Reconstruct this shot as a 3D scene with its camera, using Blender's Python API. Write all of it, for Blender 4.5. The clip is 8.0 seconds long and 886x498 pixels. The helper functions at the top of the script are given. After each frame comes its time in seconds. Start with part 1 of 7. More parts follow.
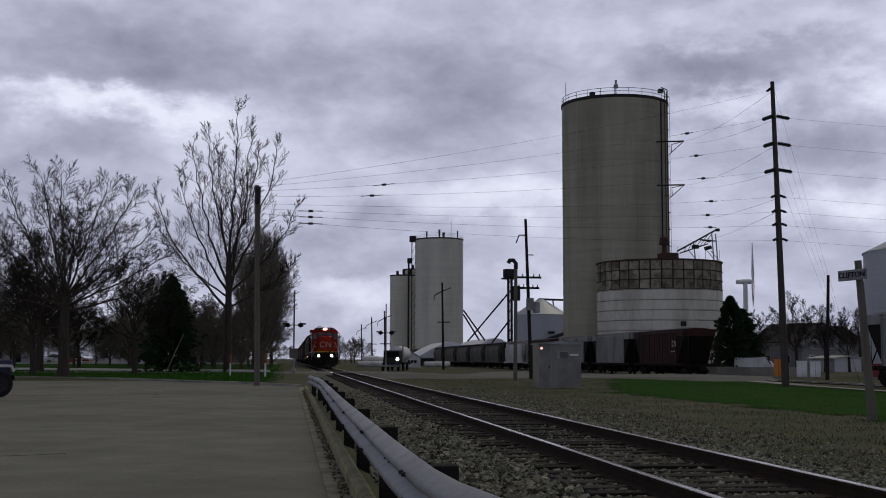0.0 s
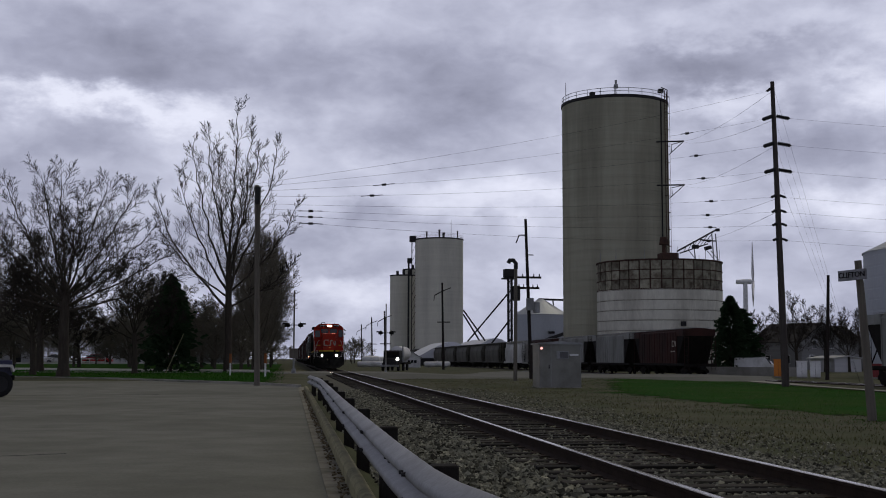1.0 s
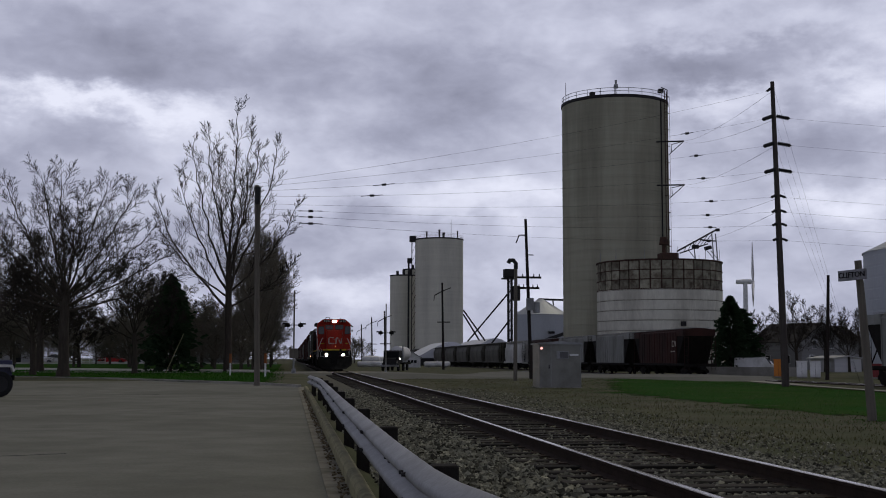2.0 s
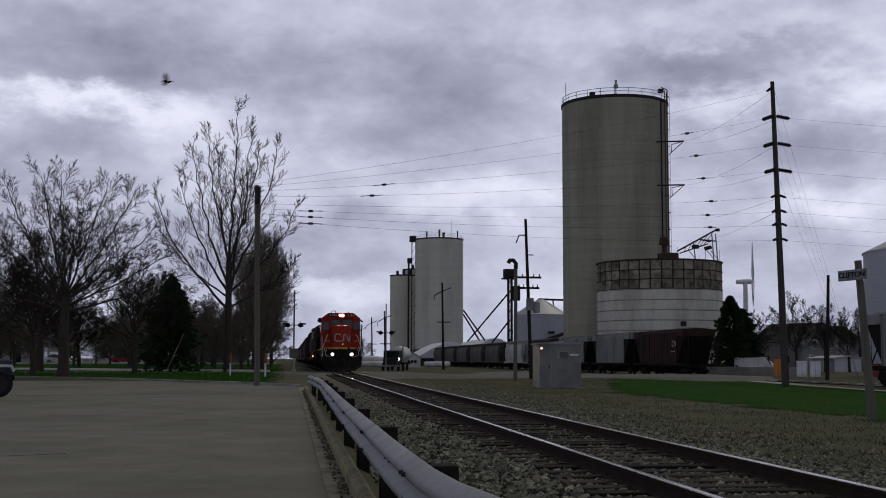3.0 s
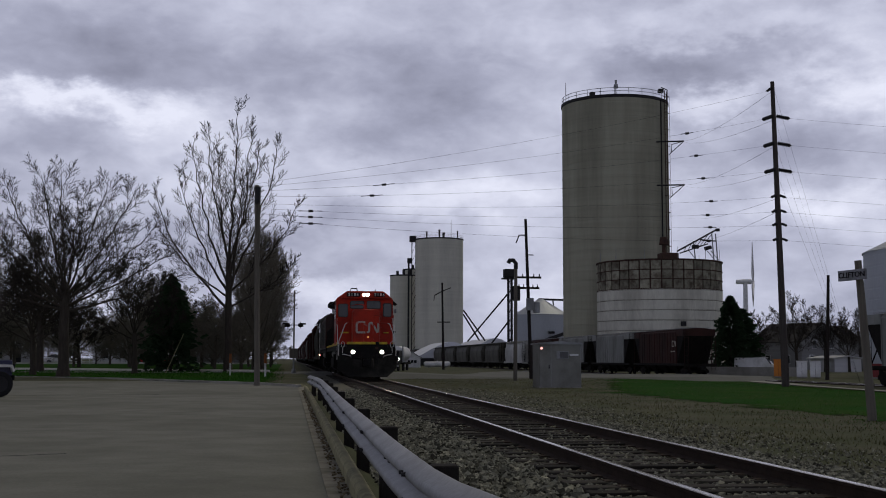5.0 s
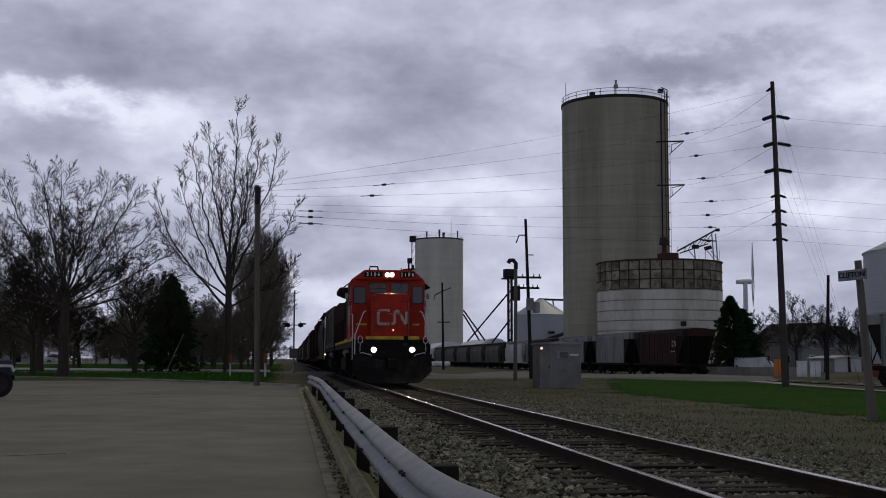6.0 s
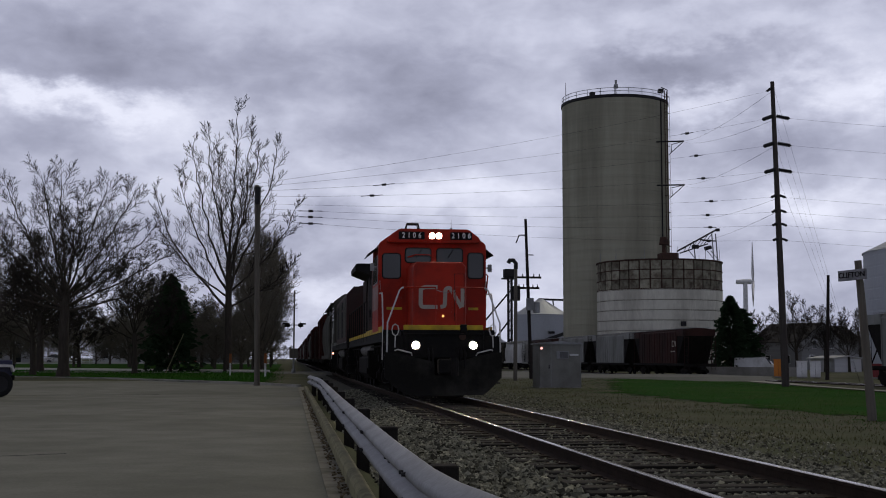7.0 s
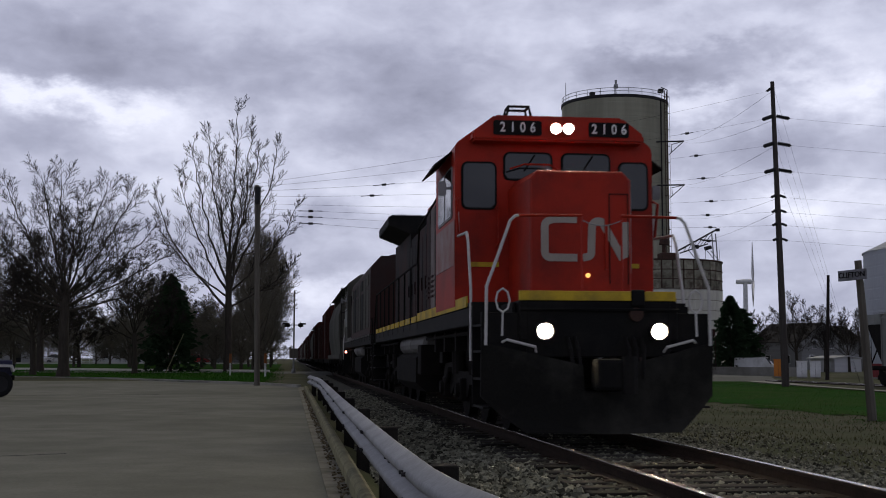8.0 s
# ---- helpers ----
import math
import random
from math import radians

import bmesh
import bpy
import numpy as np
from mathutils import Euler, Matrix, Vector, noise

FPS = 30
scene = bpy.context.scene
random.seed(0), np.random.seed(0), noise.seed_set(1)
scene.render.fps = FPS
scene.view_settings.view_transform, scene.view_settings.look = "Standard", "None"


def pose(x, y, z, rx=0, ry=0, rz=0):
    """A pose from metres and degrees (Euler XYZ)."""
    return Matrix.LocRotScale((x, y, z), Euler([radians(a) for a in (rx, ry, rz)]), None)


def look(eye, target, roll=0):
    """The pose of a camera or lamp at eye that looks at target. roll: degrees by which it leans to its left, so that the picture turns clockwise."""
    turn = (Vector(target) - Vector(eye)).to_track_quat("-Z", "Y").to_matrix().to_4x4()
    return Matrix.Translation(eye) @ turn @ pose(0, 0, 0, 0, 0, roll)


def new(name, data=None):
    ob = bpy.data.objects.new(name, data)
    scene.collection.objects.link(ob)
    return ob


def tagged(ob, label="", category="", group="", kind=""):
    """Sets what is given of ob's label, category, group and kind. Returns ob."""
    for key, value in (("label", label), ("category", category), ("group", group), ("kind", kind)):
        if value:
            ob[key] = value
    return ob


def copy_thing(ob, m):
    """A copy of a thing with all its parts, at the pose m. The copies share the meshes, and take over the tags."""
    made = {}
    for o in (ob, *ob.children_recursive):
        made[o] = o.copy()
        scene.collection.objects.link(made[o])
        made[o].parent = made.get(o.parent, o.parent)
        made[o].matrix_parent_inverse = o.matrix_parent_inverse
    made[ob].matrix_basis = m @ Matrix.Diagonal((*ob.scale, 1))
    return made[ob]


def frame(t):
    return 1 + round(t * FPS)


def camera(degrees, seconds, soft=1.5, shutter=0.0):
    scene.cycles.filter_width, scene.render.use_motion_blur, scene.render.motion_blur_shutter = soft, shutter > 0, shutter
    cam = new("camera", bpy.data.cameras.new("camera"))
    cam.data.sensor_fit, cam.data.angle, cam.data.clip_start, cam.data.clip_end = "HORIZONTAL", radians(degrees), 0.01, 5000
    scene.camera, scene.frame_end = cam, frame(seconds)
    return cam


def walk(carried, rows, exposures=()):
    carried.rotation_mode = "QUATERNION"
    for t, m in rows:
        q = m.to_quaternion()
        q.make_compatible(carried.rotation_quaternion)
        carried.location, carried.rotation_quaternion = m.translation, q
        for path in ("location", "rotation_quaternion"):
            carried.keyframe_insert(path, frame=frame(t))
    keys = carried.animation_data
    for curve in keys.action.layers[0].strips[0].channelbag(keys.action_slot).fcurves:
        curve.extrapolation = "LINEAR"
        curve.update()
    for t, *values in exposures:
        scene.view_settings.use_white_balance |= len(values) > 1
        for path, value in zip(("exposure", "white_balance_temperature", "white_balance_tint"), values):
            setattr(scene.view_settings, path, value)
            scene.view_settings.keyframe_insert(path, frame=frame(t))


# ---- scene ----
# ------------------------------------------------------------ camera
EYE = (0.0, 0.0, 1.022)
cam = camera(40.09, 8.0, soft=1.0, shutter=0.15)
YAW, PITCH = radians(7.131), radians(5.183)
AIM = (EYE[0] + math.sin(YAW) * math.cos(PITCH), EYE[1] + math.cos(YAW) * math.cos(PITCH), EYE[2] + math.sin(PITCH))
STAND = look(EYE, AIM, 0.107)
walk(cam, [(0.0, STAND), (8.0, STAND)], exposures=[(0.0, 0.0), (6.5, 0.0), (7.5, 0.10), (8.0, 0.16)])

# ------------------------------------------------------------ world and light
SUN_EL, SUN_AZ = radians(52), radians(35)


def node(tree, kind, inputs=()):
    n = tree.nodes.new(kind)
    for k, v in dict(inputs).items():
        if isinstance(v, bpy.types.NodeSocket):
            tree.links.new(v, n.inputs[k])
        else:
            n.inputs[k].default_value = v
    return n


def math_node(tree, op, a, b=0.0, clamp=False):
    n = node(tree, "ShaderNodeMath", {0: a, 1: b})
    n.operation, n.use_clamp = op, clamp
    return n.outputs[0]


def mix_colour(tree, fac, a, b, blend="MIX"):
    n = node(tree, "ShaderNodeMix")
    n.data_type, n.blend_type = "RGBA", blend
    for sock, v in ((n.inputs[0], fac), (n.inputs[6], a), (n.inputs[7], b)):
        if isinstance(v, bpy.types.NodeSocket):
            tree.links.new(v, sock)
        else:
            sock.default_value = v if not isinstance(v, tuple) or len(v) == 4 else (*v, 1)
    return n.outputs[2]


def ramp(tree, fac, stops):
    n = node(tree, "ShaderNodeValToRGB", {0: fac})
    el = n.color_ramp.elements
    while len(el) < len(stops):
        el.new(0.5)
    for e, (p, c) in zip(el, stops):
        e.position, e.color = p, (*(c if isinstance(c, tuple) else (c, c, c)), 1)
    return n.outputs[0]


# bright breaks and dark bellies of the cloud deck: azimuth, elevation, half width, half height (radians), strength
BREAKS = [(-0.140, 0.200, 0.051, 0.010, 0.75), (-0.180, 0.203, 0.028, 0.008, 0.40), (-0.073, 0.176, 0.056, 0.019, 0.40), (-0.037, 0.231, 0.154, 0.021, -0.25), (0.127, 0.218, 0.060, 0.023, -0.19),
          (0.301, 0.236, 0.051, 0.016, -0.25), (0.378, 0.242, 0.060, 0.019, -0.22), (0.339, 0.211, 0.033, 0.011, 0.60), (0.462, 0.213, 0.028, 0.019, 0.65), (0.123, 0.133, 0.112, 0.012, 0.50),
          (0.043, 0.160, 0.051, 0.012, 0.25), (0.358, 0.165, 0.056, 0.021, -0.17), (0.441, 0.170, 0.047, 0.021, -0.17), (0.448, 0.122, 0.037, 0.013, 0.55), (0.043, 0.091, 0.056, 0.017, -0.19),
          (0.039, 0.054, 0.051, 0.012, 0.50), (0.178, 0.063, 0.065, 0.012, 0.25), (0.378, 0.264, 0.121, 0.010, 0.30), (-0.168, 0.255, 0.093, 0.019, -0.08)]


def cloud_colour(tree, way):
    """The overcast deck as radiance, from a direction."""
    xyz = node(tree, "ShaderNodeSeparateXYZ", {0: way})
    az = math_node(tree, "ARCTAN2", xyz.outputs[0], xyz.outputs[1])
    el = math_node(tree, "ARCSINE", xyz.outputs[2])
    puff = node(tree, "ShaderNodeMapping", {"Vector": way, "Scale": (1.0, 1.0, 1.9)})
    big = node(tree, "ShaderNodeTexNoise", {"Vector": puff.outputs[0], "Scale": 7.0, "Detail": 5.0, "Roughness": 0.5})
    fine = node(tree, "ShaderNodeTexNoise", {"Vector": puff.outputs[0], "Scale": 24.0, "Detail": 6.0, "Roughness": 0.55, "Distortion": 0.3})
    warp = node(tree, "ShaderNodeTexNoise", {"Vector": puff.outputs[0], "Scale": 15.0, "Detail": 5.0, "Roughness": 0.6})
    v = math_node(tree, "ADD", math_node(tree, "MULTIPLY", big.outputs[0], 0.50), math_node(tree, "MULTIPLY", fine.outputs[0], 0.24))
    v = math_node(tree, "ADD", v, 0.205)
    bend = node(tree, "ShaderNodeSeparateColor", {0: warp.outputs["Color"]})
    az = math_node(tree, "ADD", az, math_node(tree, "MULTIPLY", math_node(tree, "SUBTRACT", bend.outputs[0], 0.5), 0.17))
    el = math_node(tree, "ADD", el, math_node(tree, "MULTIPLY", math_node(tree, "SUBTRACT", bend.outputs[1], 0.5), 0.075))
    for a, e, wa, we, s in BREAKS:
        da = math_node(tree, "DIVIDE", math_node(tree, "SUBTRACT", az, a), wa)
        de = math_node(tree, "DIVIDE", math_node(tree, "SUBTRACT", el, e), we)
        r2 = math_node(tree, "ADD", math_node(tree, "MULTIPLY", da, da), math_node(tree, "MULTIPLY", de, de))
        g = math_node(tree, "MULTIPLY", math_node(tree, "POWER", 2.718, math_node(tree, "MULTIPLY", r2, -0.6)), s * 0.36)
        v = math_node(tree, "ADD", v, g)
    dark = math_node(tree, "MULTIPLY", ramp(tree, xyz.outputs[2], [(0.28, 0.0), (0.58, 1.0)]), 0.42)
    v = math_node(tree, "SUBTRACT", v, dark)
    return ramp(tree, v, [(0.0, (0.035, 0.035, 0.032)), (0.20, (0.15, 0.153, 0.20)), (0.36, (0.245, 0.255, 0.345)), (0.50, (0.375, 0.39, 0.51)), (0.64, (0.56, 0.58, 0.72)), (0.82, (0.80, 0.82, 0.96))])


world = bpy.data.worlds.new("overcast_sky")
scene.world = world
world.use_nodes = True
wt = world.node_tree
wt.nodes.clear()
sky = node(wt, "ShaderNodeTexSky")
sky.sky_type, sky.sun_disc, sky.sun_elevation, sky.sun_rotation = "NISHITA", False, SUN_EL, SUN_AZ
coord = node(wt, "ShaderNodeTexCoord")
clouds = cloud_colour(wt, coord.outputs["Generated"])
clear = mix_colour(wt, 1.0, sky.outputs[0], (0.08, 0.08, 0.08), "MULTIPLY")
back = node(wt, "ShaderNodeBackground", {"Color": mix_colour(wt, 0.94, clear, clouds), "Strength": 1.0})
wt.links.new(back.outputs[0], node(wt, "ShaderNodeOutputWorld").inputs[0])

sun = new("sun", bpy.data.lights.new("sun", "SUN"))
sun.data.energy, sun.data.angle, sun.data.color = 0.8, radians(25), (1.0, 0.91, 0.68)
sun.matrix_world = look((math.sin(SUN_AZ) * 50, math.cos(SUN_AZ) * 50, 50 * math.tan(SUN_EL)), (0, 0, 0))


# ------------------------------------------------------------ materials
def mat(name, a, b=None, scale=3.0, rough=0.8, metal=0.0, bump=0.0, fine=40.0, stretch=(1, 1, 1), random_v=0.0, island=False, dirt=None, dirt_scale=0.6, emit=None, power=0.0, spec=0.3, bands=0.0):
    """A surface with coarse and fine variation between two colours, optional stains, relief and a tone of its own for each piece."""
    m = bpy.data.materials.new(name)
    m.use_nodes = True
    t = m.node_tree
    bsdf = t.nodes["Principled BSDF"]
    b = b or tuple(c * 0.75 for c in a)
    tc = node(t, "ShaderNodeTexCoord")
    mp = node(t, "ShaderNodeMapping", {"Vector": tc.outputs["Object"], "Scale": stretch})
    if random_v and not island:
        own = node(t, "ShaderNodeCombineXYZ", {k: math_node(t, "MULTIPLY", node(t, "ShaderNodeObjectInfo").outputs["Random"], 97.0) for k in (0, 2)})
        t.links.new(own.outputs[0], mp.inputs["Location"])
    n1 = node(t, "ShaderNodeTexNoise", {"Vector": mp.outputs[0], "Scale": scale, "Detail": 5.0, "Roughness": 0.6})
    n2 = node(t, "ShaderNodeTexNoise", {"Vector": mp.outputs[0], "Scale": fine, "Detail": 3.0})
    f = math_node(t, "ADD", math_node(t, "MULTIPLY", n1.outputs[0], 0.7), math_node(t, "MULTIPLY", n2.outputs[0], 0.3))
    f = ramp(t, f, [(0.32, 0.0), (0.68, 1.0)])
    col = mix_colour(t, f, a, b)
    if dirt:
        n3 = node(t, "ShaderNodeTexNoise", {"Vector": mp.outputs[0], "Scale": dirt_scale, "Detail": 6.0, "Roughness": 0.65})
        col = mix_colour(t, ramp(t, n3.outputs[0], [(0.45, 0.0), (0.68, 0.85)]), col, dirt)
    if bands:
        mb = node(t, "ShaderNodeMapping", {"Vector": tc.outputs["Object"], "Scale": (0.012, 0.012, 0.5)})
        nb = node(t, "ShaderNodeTexNoise", {"Vector": mb.outputs[0], "Scale": 1.0, "Detail": 4.0, "Roughness": 0.7})
        kb = math_node(t, "ADD", math_node(t, "MULTIPLY", nb.outputs[0], 2 * bands), 1 - bands)
        col = node(t, "ShaderNodeHueSaturation", {"Value": kb, "Color": col}).outputs[0]
    if random_v:
        r = node(t, "ShaderNodeNewGeometry").outputs["Random Per Island"] if island else node(t, "ShaderNodeObjectInfo").outputs["Random"]
        k = math_node(t, "ADD", math_node(t, "MULTIPLY", r, 2 * random_v), 1 - random_v)
        hsv = node(t, "ShaderNodeHueSaturation", {"Value": k, "Color": col})
        col = hsv.outputs[0]
    t.links.new(col, bsdf.inputs["Base Color"])
    bsdf.inputs["Metallic"].default_value = metal
    bsdf.inputs["Specular IOR Level"].default_value = spec if rough < 0.85 else min(spec, 0.08)
    t.links.new(math_node(t, "ADD", math_node(t, "MULTIPLY", n2.outputs[0], 0.25), rough - 0.12, True), bsdf.inputs["Roughness"])
    if bump:
        bp = node(t, "ShaderNodeBump", {"Height": f, "Strength": min(1.0, bump * 4), "Distance": bump})
        t.links.new(bp.outputs[0], bsdf.inputs["Normal"])
    if emit:
        bsdf.inputs["Emission Color"].default_value = (*emit, 1)
        bsdf.inputs["Emission Strength"].default_value = power
    return m


def glow(name, colour, power):
    m = bpy.data.materials.new(name)
    m.use_nodes = True
    t = m.node_tree
    t.nodes.clear()
    e = node(t, "ShaderNodeEmission", {"Color": (*colour, 1), "Strength": power})
    t.links.new(e.outputs[0], node(t, "ShaderNodeOutputMaterial").inputs[0])
    return m


def glass(name, tint, rough=0.04):
    m = bpy.data.materials.new(name)
    m.use_nodes = True
    s = m.node_tree.nodes["Principled BSDF"]
    s.inputs["Base Color"].default_value = (*tint, 1)
    s.inputs["Roughness"].default_value = rough
    s.inputs["Specular IOR Level"].default_value = 0.5
    return m


M = {
    "asphalt": mat("worn_asphalt", (0.191, 0.193, 0.166), (0.120, 0.121, 0.103), 1.1, 0.9, bump=0.006, fine=28, dirt=(0.098, 0.099, 0.080), dirt_scale=0.16),
    "far_asphalt": mat("yard_gravel", (0.165, 0.166, 0.150), (0.105, 0.106, 0.095), 0.2, 0.95, bump=0.02, fine=8),
    "crack": mat("tar_seam", (0.045, 0.045, 0.045), None, 2, 0.6),
    "concrete": mat("weathered_concrete", (0.34, 0.33, 0.30), (0.25, 0.24, 0.215), 0.8, 0.9, bump=0.004, fine=30, dirt=(0.17, 0.16, 0.14), dirt_scale=0.5),
    "palewalk": mat("pale_concrete_walk", (0.60, 0.585, 0.54), (0.48, 0.47, 0.43), 0.8, 0.9, fine=6),
    "gutter": mat("dirty_gutter", (0.27, 0.255, 0.21), (0.17, 0.16, 0.125), 3.0, 0.95, bump=0.008, fine=40, dirt=(0.09, 0.085, 0.06), dirt_scale=2.0),
    "kerb": mat("faded_yellow_kerb", (0.29, 0.27, 0.155), (0.20, 0.185, 0.11), 3.0, 0.9, bump=0.006, fine=40, dirt=(0.10, 0.095, 0.066), dirt_scale=2.5),
    "soil": mat("trackside_soil", (0.100, 0.098, 0.058), (0.052, 0.052, 0.030), 0.5, 1.0, bump=0.04, fine=7, dirt=(0.034, 0.050, 0.014), dirt_scale=0.22),
    "grass": mat("spring_lawn", (0.014, 0.068, 0.002), (0.009, 0.042, 0.0015), 0.5, 0.98, spec=0.02, bump=0.04, fine=9, dirt=(0.034, 0.058, 0.007), dirt_scale=0.12),
    "ballast": mat("grey_ballast", (0.125, 0.122, 0.095), (0.055, 0.053, 0.042), 8, 0.95, bump=0.03, fine=24),
    "stone": mat("ballast_stone", (0.225, 0.220, 0.165), (0.10, 0.098, 0.074), 5, 0.95, bump=0.01, fine=50, random_v=0.85, island=True),
    "tie": mat("weathered_tie", (0.050, 0.045, 0.038), (0.022, 0.020, 0.017), 2, 0.95, bump=0.02, fine=30, stretch=(1, 6, 6), random_v=0.45),
    "rail": mat("rusty_rail", (0.045, 0.030, 0.022), (0.025, 0.018, 0.014), 4, 0.85, bump=0.002, spec=0.15),
    "railtop": mat("polished_railhead", (0.40, 0.37, 0.33), (0.27, 0.25, 0.22), 5, 0.22, metal=0.9, stretch=(1, 0.05, 1)),
    "galv": mat("galvanised_steel", (0.31, 0.315, 0.325), (0.215, 0.22, 0.226), 1.2, 0.55, metal=0.25, bump=0.002, dirt=(0.14, 0.14, 0.138), dirt_scale=0.8),
    "post": mat("dark_guard_post", (0.028, 0.025, 0.022), (0.014, 0.0125, 0.011), 5, 0.9, bump=0.01, stretch=(4, 4, 1), spec=0.1),
    "pole": mat("grey_brown_pole", (0.165, 0.150, 0.125), (0.10, 0.090, 0.076), 1.0, 0.95, bump=0.01, stretch=(6, 6, 0.6)),
    "powerpole": mat("dark_weathered_pole", (0.085, 0.074, 0.068), (0.05, 0.043, 0.04), 1.0, 0.95, bump=0.01, stretch=(6, 6, 0.6), spec=0.1),
    "darkpole": mat("creosoted_pole", (0.035, 0.029, 0.026), (0.018, 0.015, 0.014), 1.0, 0.9, bump=0.01, stretch=(6, 6, 0.6), spec=0.1),
    "silo": mat("grey_silo_concrete", (0.37, 0.36, 0.275), (0.29, 0.28, 0.215), 0.12, 0.95, bump=0.01, fine=2, stretch=(1, 1, 0.10), dirt=(0.20, 0.195, 0.15), dirt_scale=0.20, bands=0.30),
    # haze of distance is put into this lighter concrete colour
    "silo_hazed": mat("hazed_silo_concrete", (0.60, 0.585, 0.50), (0.50, 0.49, 0.42), 0.10, 0.95, fine=3, stretch=(1, 1, 0.15), dirt=(0.40, 0.39, 0.34), dirt_scale=0.12, bands=0.2),
    "whitewall": mat("off_white_stave", (0.66, 0.645, 0.555), (0.53, 0.515, 0.44), 0.25, 0.9, fine=4, stretch=(1, 1, 0.3), dirt=(0.38, 0.36, 0.30), dirt_scale=0.25),
    "rustpanel": mat("rust_stained_panel", (0.30, 0.29, 0.225), (0.16, 0.14, 0.105), 0.7, 0.9, fine=3, dirt=(0.060, 0.042, 0.032), dirt_scale=0.7, random_v=0.35),
    "rust": mat("rusty_steel", (0.085, 0.05, 0.038), (0.045, 0.030, 0.025), 1.5, 0.9),
    "binsteel": mat("bin_steel", (0.40, 0.42, 0.45), (0.33, 0.35, 0.38), 0.3, 0.55, metal=0.3, fine=6, stretch=(1, 1, 0.3)),
    "darksteel": mat("dark_steel", (0.035, 0.034, 0.036), (0.02, 0.02, 0.021), 3, 0.7, metal=0.1, spec=0.2),
    "white": mat("white_paint", (0.74, 0.74, 0.74), (0.60, 0.60, 0.60), 1.2, 0.55, dirt=(0.42, 0.41, 0.40), dirt_scale=0.8),
    "tarp": mat("white_tarp", (0.62, 0.63, 0.66), (0.50, 0.51, 0.54), 0.2, 0.7, bump=0.05),
    "shed": mat("painted_shed_steel", (0.205, 0.205, 0.185), (0.165, 0.165, 0.15), 0.9, 0.5, metal=0.1, dirt=(0.12, 0.118, 0.10), dirt_scale=0.9),
    "bark": mat("grey_bark", (0.066, 0.056, 0.045), (0.034, 0.029, 0.024), 3, 0.95, bump=0.02, stretch=(3, 3, 0.6), spec=0.1),
    "twig": mat("bare_twig", (0.046, 0.040, 0.034), (0.026, 0.023, 0.020), 0.6, 0.95, spec=0.1),
    "palebark": mat("pale_bark", (0.105, 0.09, 0.072), (0.058, 0.05, 0.042), 3, 0.95, bump=0.02, stretch=(3, 3, 0.6), spec=0.1),
    "paletwig": mat("pale_twig", (0.155, 0.14, 0.112), (0.095, 0.087, 0.07), 0.6, 0.95, spec=0.1),
    "needle": mat("spruce_needles", (0.042, 0.072, 0.036), (0.020, 0.038, 0.018), 2, 0.9, spec=0.05),
    "red": mat("faded_red_paint", (0.43, 0.024, 0.008), (0.33, 0.019, 0.007), 0.8, 0.5, bump=0.001, dirt=(0.17, 0.014, 0.008), dirt_scale=0.9, spec=0.18),
    "black": mat("sooty_black", (0.010, 0.0095, 0.009), (0.006, 0.006, 0.006), 2, 0.7, dirt=(0.022, 0.019, 0.016), dirt_scale=0.9, spec=0.12),
    "grime": mat("grimy_underframe", (0.016, 0.014, 0.012), (0.008, 0.007, 0.0065), 2, 0.85, bump=0.004, spec=0.1),
    "yellow": mat("safety_yellow", (0.62, 0.42, 0.02), (0.48, 0.32, 0.02), 2, 0.6, dirt=(0.25, 0.18, 0.03), dirt_scale=2),
    "letter": mat("dull_white_lettering", (0.40, 0.36, 0.31), (0.32, 0.27, 0.23), 2, 0.7),
    "handrail": mat("white_handrail", (0.62, 0.60, 0.57), None, 3, 0.6),
    "glass": glass("dark_glass", (0.012, 0.014, 0.016)),
    "lamp": glow("bright_lamp", (1.0, 0.82, 0.60), 800.0),
    "lamp_soft": glow("lorry_headlamp", (1.0, 0.95, 0.9), 8.0),
    "litter": mat("dry_leaf_litter", (0.16, 0.13, 0.08), (0.07, 0.055, 0.035), 5, 0.95, random_v=0.5, island=True),
    "weed": mat("dry_weeds", (0.085, 0.075, 0.038), (0.05, 0.05, 0.02), 1.5, 0.95, random_v=0.4, island=True),
    "hopper_grey": mat("grey_hopper_paint", (0.27, 0.275, 0.26), (0.20, 0.205, 0.195), 0.6, 0.7, dirt=(0.11, 0.105, 0.095), dirt_scale=0.45, stretch=(1, 1, 0.4)),
    "hopper_brown": mat("brown_hopper_paint", (0.052, 0.021, 0.017), (0.035, 0.017, 0.014), 0.6, 0.8, dirt=(0.025, 0.017, 0.015), dirt_scale=0.5, stretch=(1, 1, 0.4), spec=0.12),
    "boxred": mat("oxide_red_paint", (0.062, 0.017, 0.013), (0.042, 0.014, 0.011), 0.6, 0.8, dirt=(0.026, 0.014, 0.012), dirt_scale=0.5, spec=0.12),
}


# ------------------------------------------------------------ mesh helpers
def box(bm, x0, x1, y0, y1, z0, z1, bevel=0.0):
    r = bmesh.ops.create_cube(bm, size=1.0, matrix=Matrix.Translation(((x0 + x1) / 2, (y0 + y1) / 2, (z0 + z1) / 2)) @ Matrix.Diagonal((abs(x1 - x0), abs(y1 - y0), abs(z1 - z0), 1)))
    if bevel:
        bmesh.ops.bevel(bm, geom=list({e for v in r["verts"] for e in v.link_edges}), offset=bevel, segments=2, affect="EDGES", profile=0.5)
    return r["verts"]


